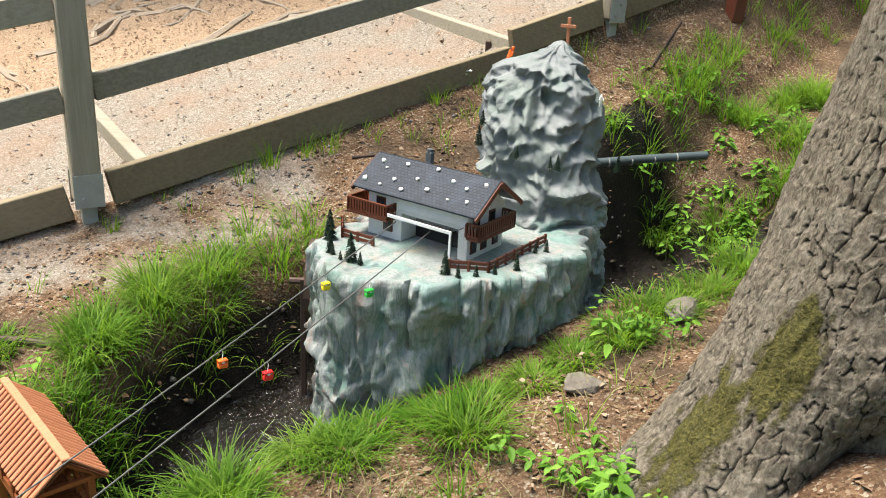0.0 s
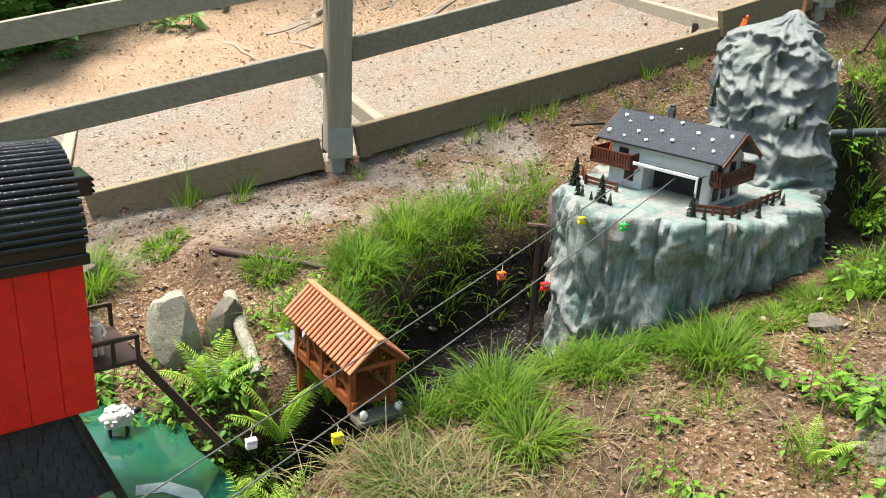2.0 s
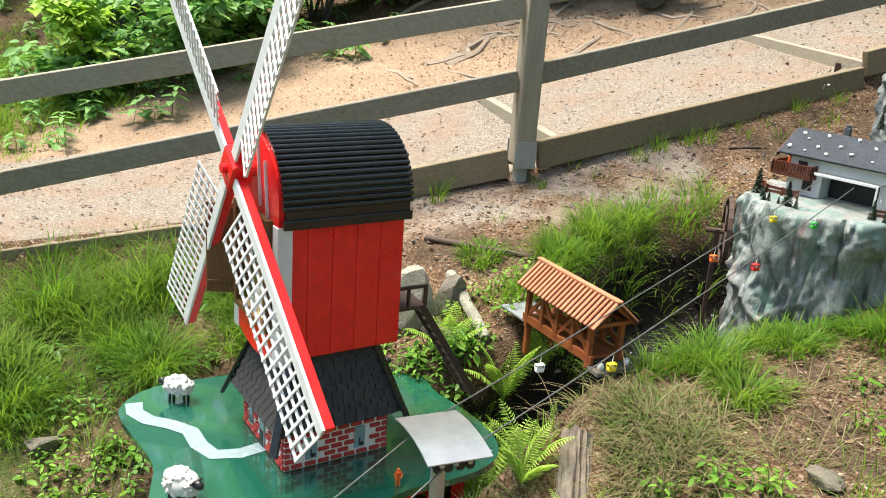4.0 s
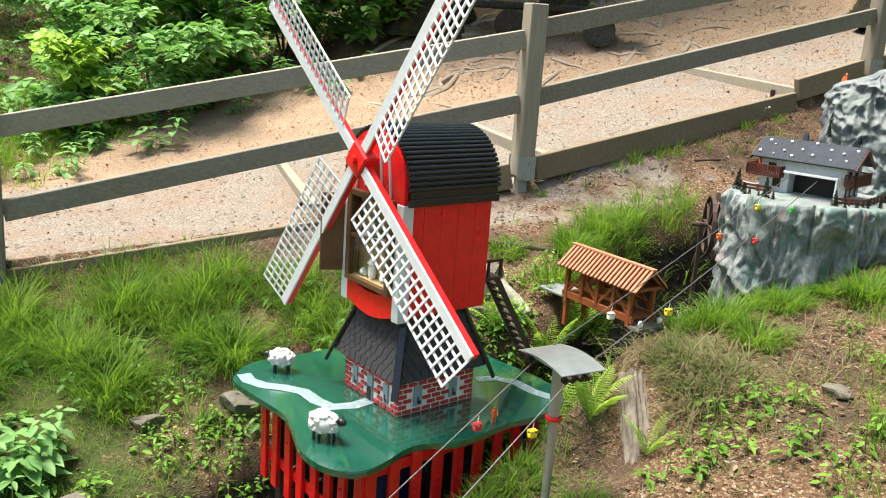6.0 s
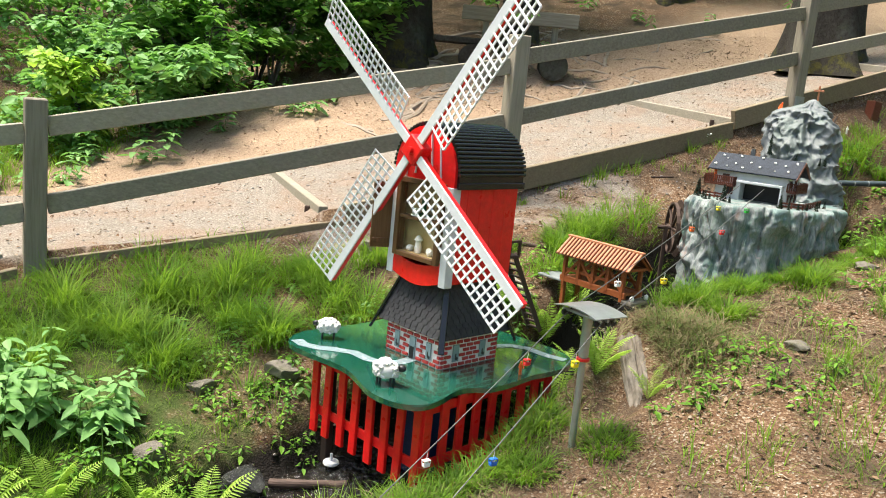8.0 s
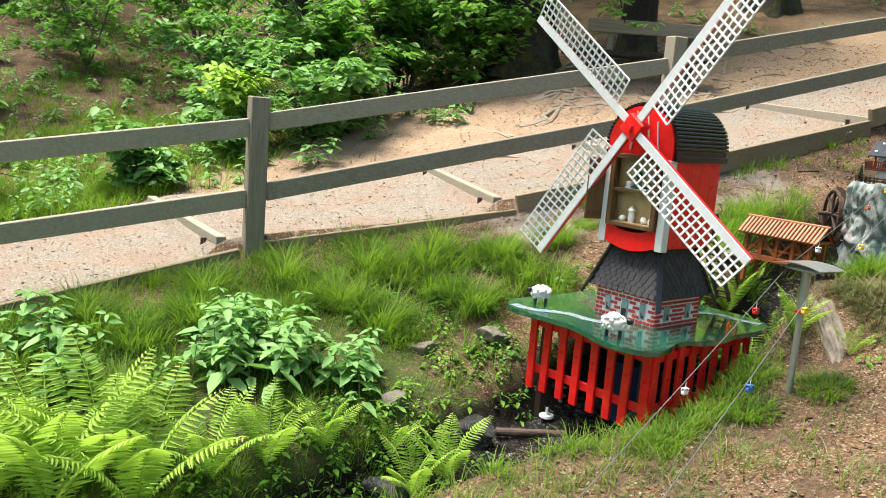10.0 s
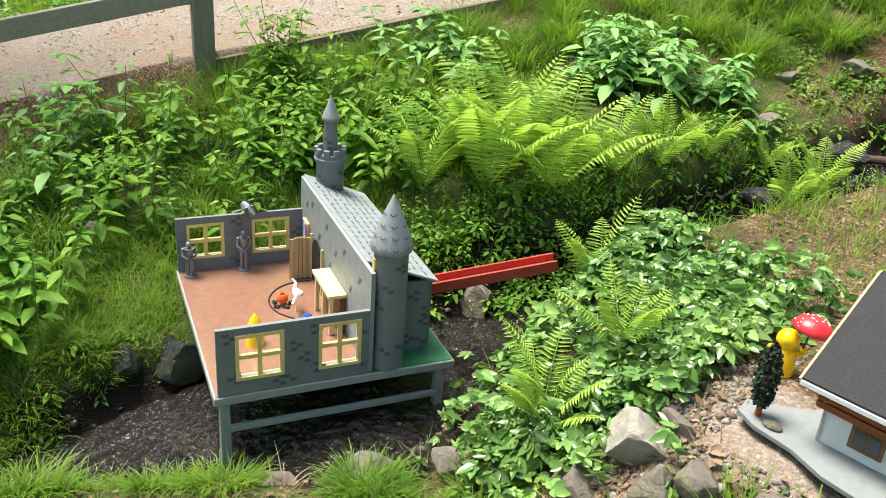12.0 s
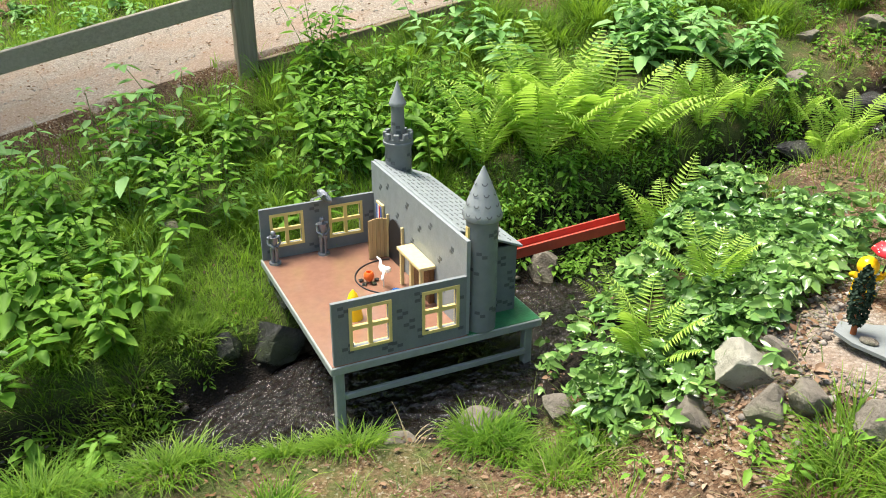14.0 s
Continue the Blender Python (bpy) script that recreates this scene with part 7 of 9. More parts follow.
def build_yellow_figure():
    bm = lathe(B(), [(0.03, 0), (0.036, 0.01), (0.032, 0.05), (0.026, 0.078), (0.012, 0.086)], 20)
    blob(bm, (0, 0, 0.108), (0.031, 0.03, 0.031), 1, 3, 0.04)
    tube(bm, [(0.026, 0, 0.07), (0.042, -0.01, 0.085), (0.04, -0.02, 0.1)], 0.009, 8)
    tube(bm, [(-0.026, 0, 0.07), (-0.04, -0.012, 0.08), (-0.03, -0.026, 0.088)], 0.009, 8)
    pos = Vector((-2.572, -1.04, ground_z(-2.572, -1.04) - 0.004))
    solid("raincoat_figurine", smooth(bm), M["sun_yellow"], Matrix.Translation(pos), "yellow hooded raincoat figurine standing on the gravel", "figurine")
    t = thing("toy_umbrella", Matrix.Translation(pos + Vector((0.038, -0.018, 0.1))) @ Matrix.Rotation(radians(10), 4, "Y"), "red toy umbrella with white dots above the figurine", "umbrella")
    bm = B()
    cyl(bm, (0, 0, 0), (0, 0, 0.095), 0.0025, seg=6)
    part("stick", bm, M["soot"], t)
    bm = B()
    tip = bm.verts.new((0, 0, 0.1))
    rings = []
    for r, z in ((0.022, 0.096), (0.043, 0.083), (0.058, 0.064)):
        rings.append([bm.verts.new((r * math.cos(6.283 * i / 24) * (1 - 0.05 * abs(math.sin(math.pi * i / 3)) * (r > 0.05)), r * math.sin(6.283 * i / 24) * (1 - 0.05 * abs(math.sin(math.pi * i / 3)) * (r > 0.05)), z)) for i in range(24)])
    for i in range(24):
        bm.faces.new((tip, rings[0][i], rings[0][(i + 1) % 24]))
        for a, b in zip(rings, rings[1:]):
            bm.faces.new((a[i], b[i], b[(i + 1) % 24], a[(i + 1) % 24]))
    can = part("canopy", smooth(bm), M["umbrella"], t)
    mod = can.modifiers.new("thick", "SOLIDIFY")
    mod.thickness = 0.001
    random.seed(9)
    bm = B()
    for i in range(34):
        a, r = random.uniform(0, 6.28), random.uniform(0.012, 0.054)
        z = np.interp(r, [0, 0.022, 0.043, 0.058], [0.1, 0.096, 0.083, 0.064])
        blob(bm, (r * math.cos(a), r * math.sin(a), z + 0.0008), (0.0024, 0.0024, 0.001), i, 1, 0)
    part("dots", bm, M["bone"], can, "white dots")


build_yellow_figure()


# ---- the old tree ----
def build_old_tree():
    base = Vector((0.935, 2.12, -0.2))
    t = thing("old_tree", Matrix.Translation(base), "large old tree with cracked grey bark and mossy flared roots", "tree")
    H = 6.0
    ring = np.concatenate([np.linspace(2.5, 6.1, 430), np.linspace(6.1, 2.5 + 2 * math.pi, 42)[1:-1]])
    seg = len(ring)
    zs = np.concatenate([np.linspace(0, 1.6, 400), np.linspace(1.62, H, 70)])
    A, Z = np.meshgrid(ring, zs)
    a, z = A.ravel(), Z.ravel()
    R = 0.275 - 0.018 * z + 0.2 * np.exp(-z / 0.34)

    def lobe(at, power):
        return np.maximum(0, np.cos(a - at)) ** power

    flare = 1 + 0.62 * np.exp(-z / 0.30) * (lobe(3.5, 4) - 0.2 * lobe(4.8, 5) + 0.6 * lobe(5.9, 4) + 0.7 * lobe(1.4, 4) - 0.2)
    # hollow between the two front roots
    flare = flare - 0.5 * np.exp(-((a - 4.5) / 0.28) ** 2) * sstep((0.6 - z) / 0.3)
    uneven = np.array([0.06 * noise.noise(Vector((math.cos(p), math.sin(p), 0.7 * h)) * 2.2) + 0.03 * noise.noise(Vector((0.3 * math.cos(p), 0.3 * math.sin(p), h)) * 12) + 0.016 * math.exp(-h / 0.5) * noise.noise(Vector((0.3 * math.cos(p), 0.3 * math.sin(p), h)) * 26) for p, h in zip(a, z)])
    rough = np.array([noise.noise(Vector((0.4 * math.cos(p), 0.4 * math.sin(p), 0.4 * h)) * 40) for p, h in zip(a, z)])
    # plates: nearest and second nearest of scattered centres on the unrolled bark
    across, down = 86, 0.044
    u = a / (2 * math.pi) * across + 0.35 * np.sin(z * 17 + 2 * np.sin(a * 5)) + 0.3 * rough
    v = z / down + 0.3 * np.sin(a * 9 + z * 13) + 0.2 * np.roll(rough, 977)
    jit = np.random.default_rng(8).random((across, 140, 2)) * 0.95
    f1, f2 = np.full(len(u), 9.0), np.full(len(u), 9.0)
    for du in (-1, 0, 1):
        for dv in (-1, 0, 1):
            cu, cv = np.floor(u).astype(int) + du, np.floor(v).astype(int) + dv
            jj = jit[cu % across, cv % 140]
            d = np.hypot(cu + jj[:, 0] - u, cv + jj[:, 1] - v)
            f2 = np.minimum(f2, np.maximum(f1, d))
            f1 = np.minimum(f1, d)
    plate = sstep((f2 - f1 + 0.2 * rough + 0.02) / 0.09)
    scale = (v - np.floor(v)) * 0.5 + f1 * 0.3
    cushion = np.exp(-((a - 3.8) / 0.17) ** 2 - ((z - 0.60) / 0.12) ** 2) + 0.9 * np.exp(-((a - 3.5) / 0.2) ** 2 - ((z - 0.36) / 0.13) ** 2) + 0.7 * np.exp(-((a - 4.95) / 0.14) ** 2 - ((z - 0.62) / 0.07) ** 2)
    moss = np.clip(cushion * 1.25 + 0.45 * rough * (cushion > 0.05), 0, 1)
    rr = R * flare * (1 + uneven) + (0.009 * plate + 0.008 * scale) * (1 - 0.8 * moss) + 0.003 * rough + moss * (0.014 + 0.012 * np.roll(rough, 331))
    co = np.stack([0.19 * z + rr * np.cos(a), 0.05 * z + rr * np.sin(a), z - 0.1], -1)
    idx = np.arange(len(co)).reshape(len(zs), seg)
    nxt = np.roll(idx, -1, axis=1)
    f = np.stack([idx[:-1], nxt[:-1], nxt[1:], idx[1:]], -1).reshape(-1, 4)
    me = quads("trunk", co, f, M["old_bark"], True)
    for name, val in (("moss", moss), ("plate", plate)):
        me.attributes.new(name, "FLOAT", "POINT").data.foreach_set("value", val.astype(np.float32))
    part("trunk", me, None, t)
    random.seed(2)
    tips = []
    for i in range(7):
        a = 6.283 * i / 7 + random.uniform(-.3, .3)
        z = 4.0 + 0.28 * i
        st = Vector((0.19 * z, 0.05 * z, z))
        L = random.uniform(1.6, 2.6)
        pts = [st + Vector((math.cos(a), math.sin(a), 0.0)) * L * s + Vector((0, 0, 0.9 * s ** 1.3)) for s in (0, 0.3, 0.65, 1)]
        bm = tube(B(), pts, 0.09, 8, 0.02)
        part("limb", smooth(bm), M["bark"], t)
        tips += [pts[2], pts[3]]
    return base, tips


TREE_BASE, TREE_TIPS = build_old_tree()


# ---- stones, logs and small finds ----
def stone_at(x, y, r, mat, seed, label, sink=0.3, name="stone", yaw=0.0, tilt=0.0, z=None):
    """A broken stone: a ball cut by random planes, with a slightly rough face."""
    bm = B()
    rg = random.Random(seed)
    cuts = []
    for _ in range(9):
        d = Vector((rg.gauss(0, 1), rg.gauss(0, 1), rg.gauss(0, 0.8))).normalized()
        cuts.append((d, rg.uniform(0.42, 0.75)))
    for v in bmesh.ops.create_icosphere(bm, subdivisions=4, radius=1.0)["verts"]:
        p = v.co.copy()
        for d, h in cuts:
            k = p.dot(d)
            if k > h:
                p -= d * (k - h) * 0.94
        p *= 1.15 + 0.10 * noise.noise(p * 1.6 + Vector((seed, 0, 0))) + 0.05 * noise.noise(p * 5 + Vector((0, seed, 0))) + 0.02 * noise.noise(p * 13)
        v.co = Vector((p.x * r[0], p.y * r[1], p.z * r[2]))
    smooth(bm, crease=0.22)
    gz = ground_z(x, y) if z is None else z
    return solid(name, bm, M[mat], Matrix.Translation((x, y, gz + r[2] * (1 - sink * 2))) @ Matrix.Rotation(yaw, 4, "Z") @ Matrix.Rotation(tilt, 4, "Y"), label, "stone", "bank stones")


stone_at(-1.64, 2.25, (0.09, 0.06, 0.165), "stone_light", 1.5, "pale upright stone on the far bank", 0.15)
stone_at(-1.51, 2.36, (0.075, 0.06, 0.1), "stone_mid", 2.5, "brown stone beside the pale one")
stone_at(-1.49, 2.2, (0.11, 0.08, 0.05), "stone_mid", 5.5, "mossy brown stone on the stream bank")
for i, (x, y, r, mat, lab) in enumerate([
        (-2.42, 1.62, (0.085, 0.075, 0.05), "stone_mid", "brown mossy stone at the bank edge"), (-2.75, 1.45, (0.07, 0.06, 0.035), "stone_mid", "brown stone half sunk in grass"), (-2.42, 1.12, (0.17, 0.08, 0.085), "stone_dark", "wet dark stone overhanging the stream"),
        (-2.72, 0.72, (0.11, 0.09, 0.07), "stone_dark", "wet dark stone in the stream bank"), (-3.17, 0.13, (0.1, 0.07, 0.05), "stone_light", "flat grey stone beside the stream"), (-4.6, -0.86, (0.15, 0.1, 0.05), "stone_dark", "dark wet slab at the castle's corner"),
        (-4.58, -1.09, (0.12, 0.09, 0.09), "stone_dark", "black wet stone by the castle"), (-4.71, -1.22, (0.07, 0.055, 0.05), "stone_dark", "black wet stone in the stream"), (-5.3, -0.75, (0.07, 0.06, 0.04), "stone_mid", "small stone in the grass"),
        (-2.88, -1.40, (0.12, 0.085, 0.075), "stone_light", "pale angular stone on the gravel heap"), (-2.71, -1.52, (0.068, 0.055, 0.05), "stone_mid", "brown-grey stone on the gravel heap"), (-2.80, -1.56, (0.06, 0.05, 0.06), "stone_mid", "grey stone on the gravel heap"),
        (-2.55, -1.61, (0.065, 0.055, 0.05), "stone_mid", "brown-grey stone near the model house"), (-3.0, -1.49, (0.085, 0.065, 0.055), "stone_mid", "grey stone on the near bank"), (-2.78, -1.37, (0.062, 0.038, 0.045), "stone_mid", "small grey stone on the gravel heap"),
        (-3.66, -1.42, (0.11, 0.06, 0.05), "stone_mid", "mossy stone at the water's edge"), (-3.4, -1.36, (0.07, 0.055, 0.05), "stone_mid", "brown stone at the water's edge"), (-3.9, -1.52, (0.08, 0.06, 0.035), "stone_mid", "rusty stone at the water's edge"),
        (-2.78, 1.0, (0.06, 0.05, 0.05), "stone_mid", "small stone in the bank"), (-2.2, 2.62, (0.09, 0.06, 0.06), "stone_mid", "grey stone under the edging board"), (0.45, 2.5, (0.07, 0.05, 0.025), "stone_mid", "flat stone in the leaf litter"), (0.82, 2.95, (0.09, 0.06, 0.03), "stone_mid", "flat grey stone near the tree"),
        (-0.2, 1.5, (0.07, 0.045, 0.025), "stone_mid", "grey stone in the litter"), (-4.6, -1.75, (0.14, 0.1, 0.03), "stone_dark", "flat wet slab in the stream"), (-3.35, -0.62, (0.07, 0.06, 0.06), "stone_mid", "brown stone under the ivy"), (-3.72, -0.3, (0.09, 0.07, 0.08), "stone_mid", "pale brown stone by the chute")]):
    stone_at(x, y, r, mat, i * 1.37 + 0.4, lab, 0.25, yaw=i * 1.1)


def log(name, p, q, r, mat, label):
    bm = B()
    p, q = Vector(p), Vector(q)
    n = 8
    pts = [p.lerp(q, i / n) + Vector((noise.noise(Vector((i * 0.7, r * 50, 1))), noise.noise(Vector((i * 0.7, r * 50, 5))), 0)) * r * 0.35 for i in range(n + 1)]
    tube(bm, pts, r, 14, r * 0.85)
    for v in bm.verts:
        v.co += Vector((noise.noise(v.co * 30), noise.noise(v.co * 30 + Vector((9, 0, 0))), noise.noise(v.co * 25))) * r * 0.25
    solid(name, bm, M[mat], Matrix.Identity(4), label, "log", kind="")


def split_trunk(p, q, r):
    """A weathered trunk piece with deep grooves along it and a ragged top."""
    bm = B()
    p, q = Vector(p), Vector(q)
    d = (q - p).normalized()
    x = d.orthogonal().normalized()
    y = d.cross(x)
    seg, rows = 72, 36
    rings = []
    for j in range(rows + 1):
        u = j / rows
        ring = []
        for i in range(seg):
            a = 2 * math.pi * i / seg
            n = Vector((math.cos(a), math.sin(a), 0))
            g = -0.5 * abs(noise.noise(Vector((n.x * 2.6, n.y * 2.6, u * 1.1)))) - 0.28 * abs(noise.noise(Vector((n.x * 7, n.y * 7, u * 2.2)))) + 0.1 * noise.noise(Vector((n.x * 3, n.y * 3, u * 16)))
            rr = r * (1.18 - 0.1 * u + g)
            top = 0.05 * noise.noise(Vector((n.x * 2.2, n.y * 2.2, 4))) * u ** 4
            ring.append(bm.verts.new(p + (q - p) * u + d * top + (x * n.x + y * n.y * 0.8) * rr))
        rings.append(ring)
    for a, b in zip(rings, rings[1:]):
        for i in range(seg):
            bm.faces.new((a[i], a[(i + 1) % seg], b[(i + 1) % seg], b[i]))
    bm.faces.new(rings[-1])
    solid("stump_post", smooth(bm, crease=0.6), M["log"], Matrix.Identity(4), "weathered grey split trunk leaning in the bank", "log")


split_trunk((-0.808, 1.30, -0.66), (-0.862, 1.615, -0.42), 0.056)
log("dead_branch", (-1.75, 2.75, ground_z(-1.75, 2.75) + 0.01), (-1.1, 2.72, ground_z(-1.1, 2.72) + 0.015), 0.016, "iron", "dark dead branch lying on the bank")
log("bleached_wood", (-1.55, 2.49, ground_z(-1.55, 2.49) + 0.05), (-1.3, 2.17, ground_z(-1.3, 2.17) + 0.02), 0.024, "stone_light", "bleached pale driftwood piece on the bank")
log("twig", (0.98, 5.1, ground_z(0.98, 5.1) + 0.008), (1.2, 5.55, ground_z(1.2, 5.55) + 0.01), 0.008, "iron", "thin reddish twig on the ground")
log("twig", (-0.5, 4.05, ground_z(-0.5, 4.05) + 0.006), (-0.34, 4.1, ground_z(-0.34, 4.1) + 0.008), 0.007, "iron", "thin dark twig on the ground")
log("wood_scrap", (-2.32, 1.16, -1.1), (-2.0, 1.2, -1.08), 0.02, "iron", "dark wet stick in the stream bed")
bm = B()
box(bm, -0.045, 0.045, -0.045, 0.045, -0.1, 0.13, 0.005)
solid("peg_post", bm, M["chalet_wood"], Matrix.Translation((1.55, 5.75, ground_z(1.55, 5.75))) @ Matrix.Rotation(0.5, 4, "Z") @ Matrix.Rotation(0.12, 4, "Y"), "short reddish-brown square wooden peg in the ground", "post")
bm = lathe(B(), [(0.03, 0), (0.036, 0.006), (0.034, 0.016), (0.008, 0.018), (0.006, 0.05)], 16)
solid("lamp_foot", bm, M["bone"], Matrix.Translation((-2.1, 1.33, ground_z(-2.1, 1.33) + 0.045)), "small pale round foot plate in the stream", "foot plate")


# ---- plants and litter ----
R3 = np.random.default_rng(21)


def blades(name, P, L, W, az, lean, bend, mat, segs=3):
    """Grass blades as narrow bent strips; all arrays have one value a blade."""
    n = len(P)
    out = np.stack([np.cos(az), np.sin(az), np.zeros(n)], -1)
    side = np.stack([-np.sin(az), np.cos(az), np.zeros(n)], -1)
    pos = P.copy()
    rows = []
    for j in range(segs + 1):
        t = j / segs
        w = (W * (1 - t ** 1.6) + 0.0004)[:, None] * 0.5
        rows.append(np.stack([pos - side * w, pos + side * w], 1))
        if j < segs:
            a = lean + bend * (t + 0.5 / segs)
            pos = pos + (L / segs)[:, None] * (out * np.sin(a)[:, None] + np.array([0, 0, 1.0]) * np.cos(a)[:, None])
    co = np.stack(rows, 1).reshape(-1, 3)
    base = (np.arange(n) * 2 * (segs + 1))[:, None]
    f = np.concatenate([base + np.array([[2 * j, 2 * j + 1, 2 * j + 3, 2 * j + 2]]) for j in range(segs)], 0)
    return quads(name, co, f, M[mat], True)


def leaves(P, D, N, L, W, fold=0.25, droop=0.25):
    """Folded leaves: place, way along, face normal, length, width. Returns points and quads."""
    n = len(P)
    D = D / np.linalg.norm(D, axis=1)[:, None]
    S = np.cross(N, D)
    S = S / (np.linalg.norm(S, axis=1)[:, None] + 1e-9)
    U = np.cross(D, S)
    L, W = np.broadcast_to(L, n)[:, None], np.broadcast_to(W, n)[:, None]

    def pt(t, s, u):
        return P + D * L * t + S * W * s + U * (u * W - droop * L * t * t)

    co = np.stack([pt(0, 0, 0), pt(0.3, 0.5, fold), pt(0.68, 0.38, fold * 0.7), pt(1, 0, 0), pt(0.68, -0.38, fold * 0.7), pt(0.3, -0.5, fold)], 1).reshape(-1, 3)
    b = (np.arange(n) * 6)[:, None]
    f = np.concatenate([b + np.array([[0, 3, 2, 1]]), b + np.array([[0, 5, 4, 3]])], 0)
    return co, f


def joined(items):
    cos, fs, n = [], [], 0
    for co, f in items:
        cos.append(co)
        fs.append(f + n)
        n += len(co)
    return np.concatenate(cos), np.concatenate(fs)


def inside(x, y, m, x0, x1, y0, y1):
    """Whether places lie in a rectangle of a thing's own frame."""
    inv = np.array(m.inverted())
    lx = inv[0, 0] * x + inv[0, 1] * y + inv[0, 3]
    ly = inv[1, 0] * x + inv[1, 1] * y + inv[1, 3]
    return (lx > x0) & (lx < x1) & (ly > y0) & (ly < y1)


BRIDGE_M = frame2((-0.833, 1.920, 0), (-0.711, 0.704))
RA = np.array([radial(ROCK_POLY, ROCK_C, 2 * math.pi * i / 90) for i in range(91)])


def blocked(x, y):
    """Places taken up by the models."""
    ang = np.mod(np.arctan2(y - ROCK_C.y, x - ROCK_C.x), 2 * math.pi)
    rock = np.hypot(x - ROCK_C.x, y - ROCK_C.y) < np.interp(ang, np.linspace(0, 2 * math.pi, 91), RA) - 0.02
    tree = np.hypot(x - TREE_BASE.x, y - TREE_BASE.y) < 0.3
    house = inside(x, y, VM, -0.19, 0.9, -0.14, 0.75)
    castle = inside(x, y, CAST, 0.0, 0.8, 0.0, 0.92)
    bridge = inside(x, y, BRIDGE_M, -0.05, 0.5, -0.085, 0.085)
    stump = np.hypot((x + 0.84) / 0.14, (y - 1.40) / 0.3) < 1
    return rock | tree | house | castle | bridge | stump


def sample(n, dens, box4=(-7.6, 2.6, -4.5, 6.6)):
    """n places, thinned by dens(x, y, c, k, fd, hw)."""
    x, y = R3.uniform(box4[0], box4[1], n), R3.uniform(box4[2], box4[3], n)
    z, c, k, fd = land(x, y)
    hw = np.interp(k, np.arange(len(CREEK)), CREEK[:, 3])
    keep = (R3.random(n) < dens(x, y, c, k, fd, hw)) & ~blocked(x, y)
    return np.stack([x, y, z], -1)[keep], c[keep], k[keep], fd[keep]


def tufts(P, per, spread):
    """Several roots round each place."""
    n = len(P)
    r = spread * np.sqrt(R3.random((n, per)))
    a = R3.uniform(0, 2 * math.pi, (n, per))
    x, y = P[:, None, 0] + r * np.cos(a), P[:, None, 1] + r * np.sin(a)
    z = land(x.ravel(), y.ravel())[0]
    return np.stack([x.ravel(), y.ravel(), z - 0.008], -1), a.ravel()


def patch(x, y, freq, cut):
    return sstep((bumps(x, y, freq) - cut) / 0.4)


# creek place values: 2 behind the mountain, 4 bridge, 5 mill, 8 chute, 10 castle
def sedge_far(x, y, c, k, fd, hw):
    a = c - hw
    edge = (a > 0.0) * sstep((0.42 - a) / 0.25) * np.interp(k, [0.2, 0.7, 1.0, 1.3, 2.2, 2.7, 3.9, 4.1, 4.3, 6.7, 7.2, 8.3, 8.7], [0.3, 0.35, 0.12, 0.06, 0.08, 0.55, 0.65, 0.3, 0.0, 0.0, 0.5, 0.5, 0.0])
    lush = (a > -0.03) * np.interp(k, [4.9, 5.4, 6.2, 7, 8.4, 9, 14], [0.0, 0.4, 0.5, 0.55, 0.5, 0.35, 0.35]) * patch(x, y, 4.6, 0.02)
    rim = sstep((0.55 - np.abs(fd + 0.35)) / 0.3) * np.interp(k, [4.7, 5.3, 14], [0.0, 0.6, 0.6]) * (0.15 + 0.85 * patch(x, y, 5.2, 0.0))
    return (c > 0) * (fd < -0.03) * np.clip(edge + lush + rim, 0, 1)


def sedge_near(x, y, c, k, fd, hw):
    a = -c - hw
    edge = (a > -0.05) * sstep((0.34 - a) / 0.22) * np.interp(k, [0.3, 1, 2.4, 3, 4.3, 4.7, 5.5, 7.2, 7.6, 9.2, 9.7, 14], [0.12, 0.02, 0.02, 0.22, 0.9, 0.55, 0.8, 0.7, 0.1, 0.03, 0.08, 0.6])
    wide = (a > 0) * sstep((0.8 - a) / 0.4) * np.interp(k, [1.5, 2.4, 3.0, 4.0, 4.3, 9.4, 10.5, 14], [0.01, 0.01, 0.16, 0.4, 0.1, 0.0, 0.02, 0.6]) * np.clip(patch(x, y, 3.4, 0.05) + np.interp(k, [2, 3, 4, 4.4], [0.1, 0.3, 0.5, 0]), 0, 1)
    return (c < 0) * np.clip(edge + wide, 0, 1)


def build_grass(name, dens, n, per, spread, L, W, bend, mat, label, lean=(0.05, 0.45), spot=(-7.6, 2.6, -4.5, 6.6), segs=4, low=1.0):
    P, c, k, fd = sample(n, dens, spot)
    if not len(P):
        return
    size = np.repeat(R3.uniform(0.65, 1.25, len(P)) * np.interp(k, [4.5, 5.2], [1.0, low]), per)
    Q, az = tufts(P, per, spread)
    m = len(Q)
    az = az + R3.normal(0, 0.5, m)
    me = blades(name, Q, size * R3.uniform(*L, m), R3.uniform(*W, m), az, R3.uniform(*lean, m), R3.uniform(*bend, m), mat, segs)
    ob = new(name, me)
    tagged(ob, label, "grass", kind="stuff")
    return ob


build_grass("sedge", sedge_far, 9000, 36, 0.055, (0.11, 0.25), (0.003, 0.006), (0.7, 2.0), "sedge", "long arching dark green sedge along the far bank", low=0.62)
build_grass("sedge", sedge_near, 8000, 28, 0.05, (0.06, 0.15), (0.003, 0.006), (0.6, 1.9), "sedge", "arching green sedge along the near bank")


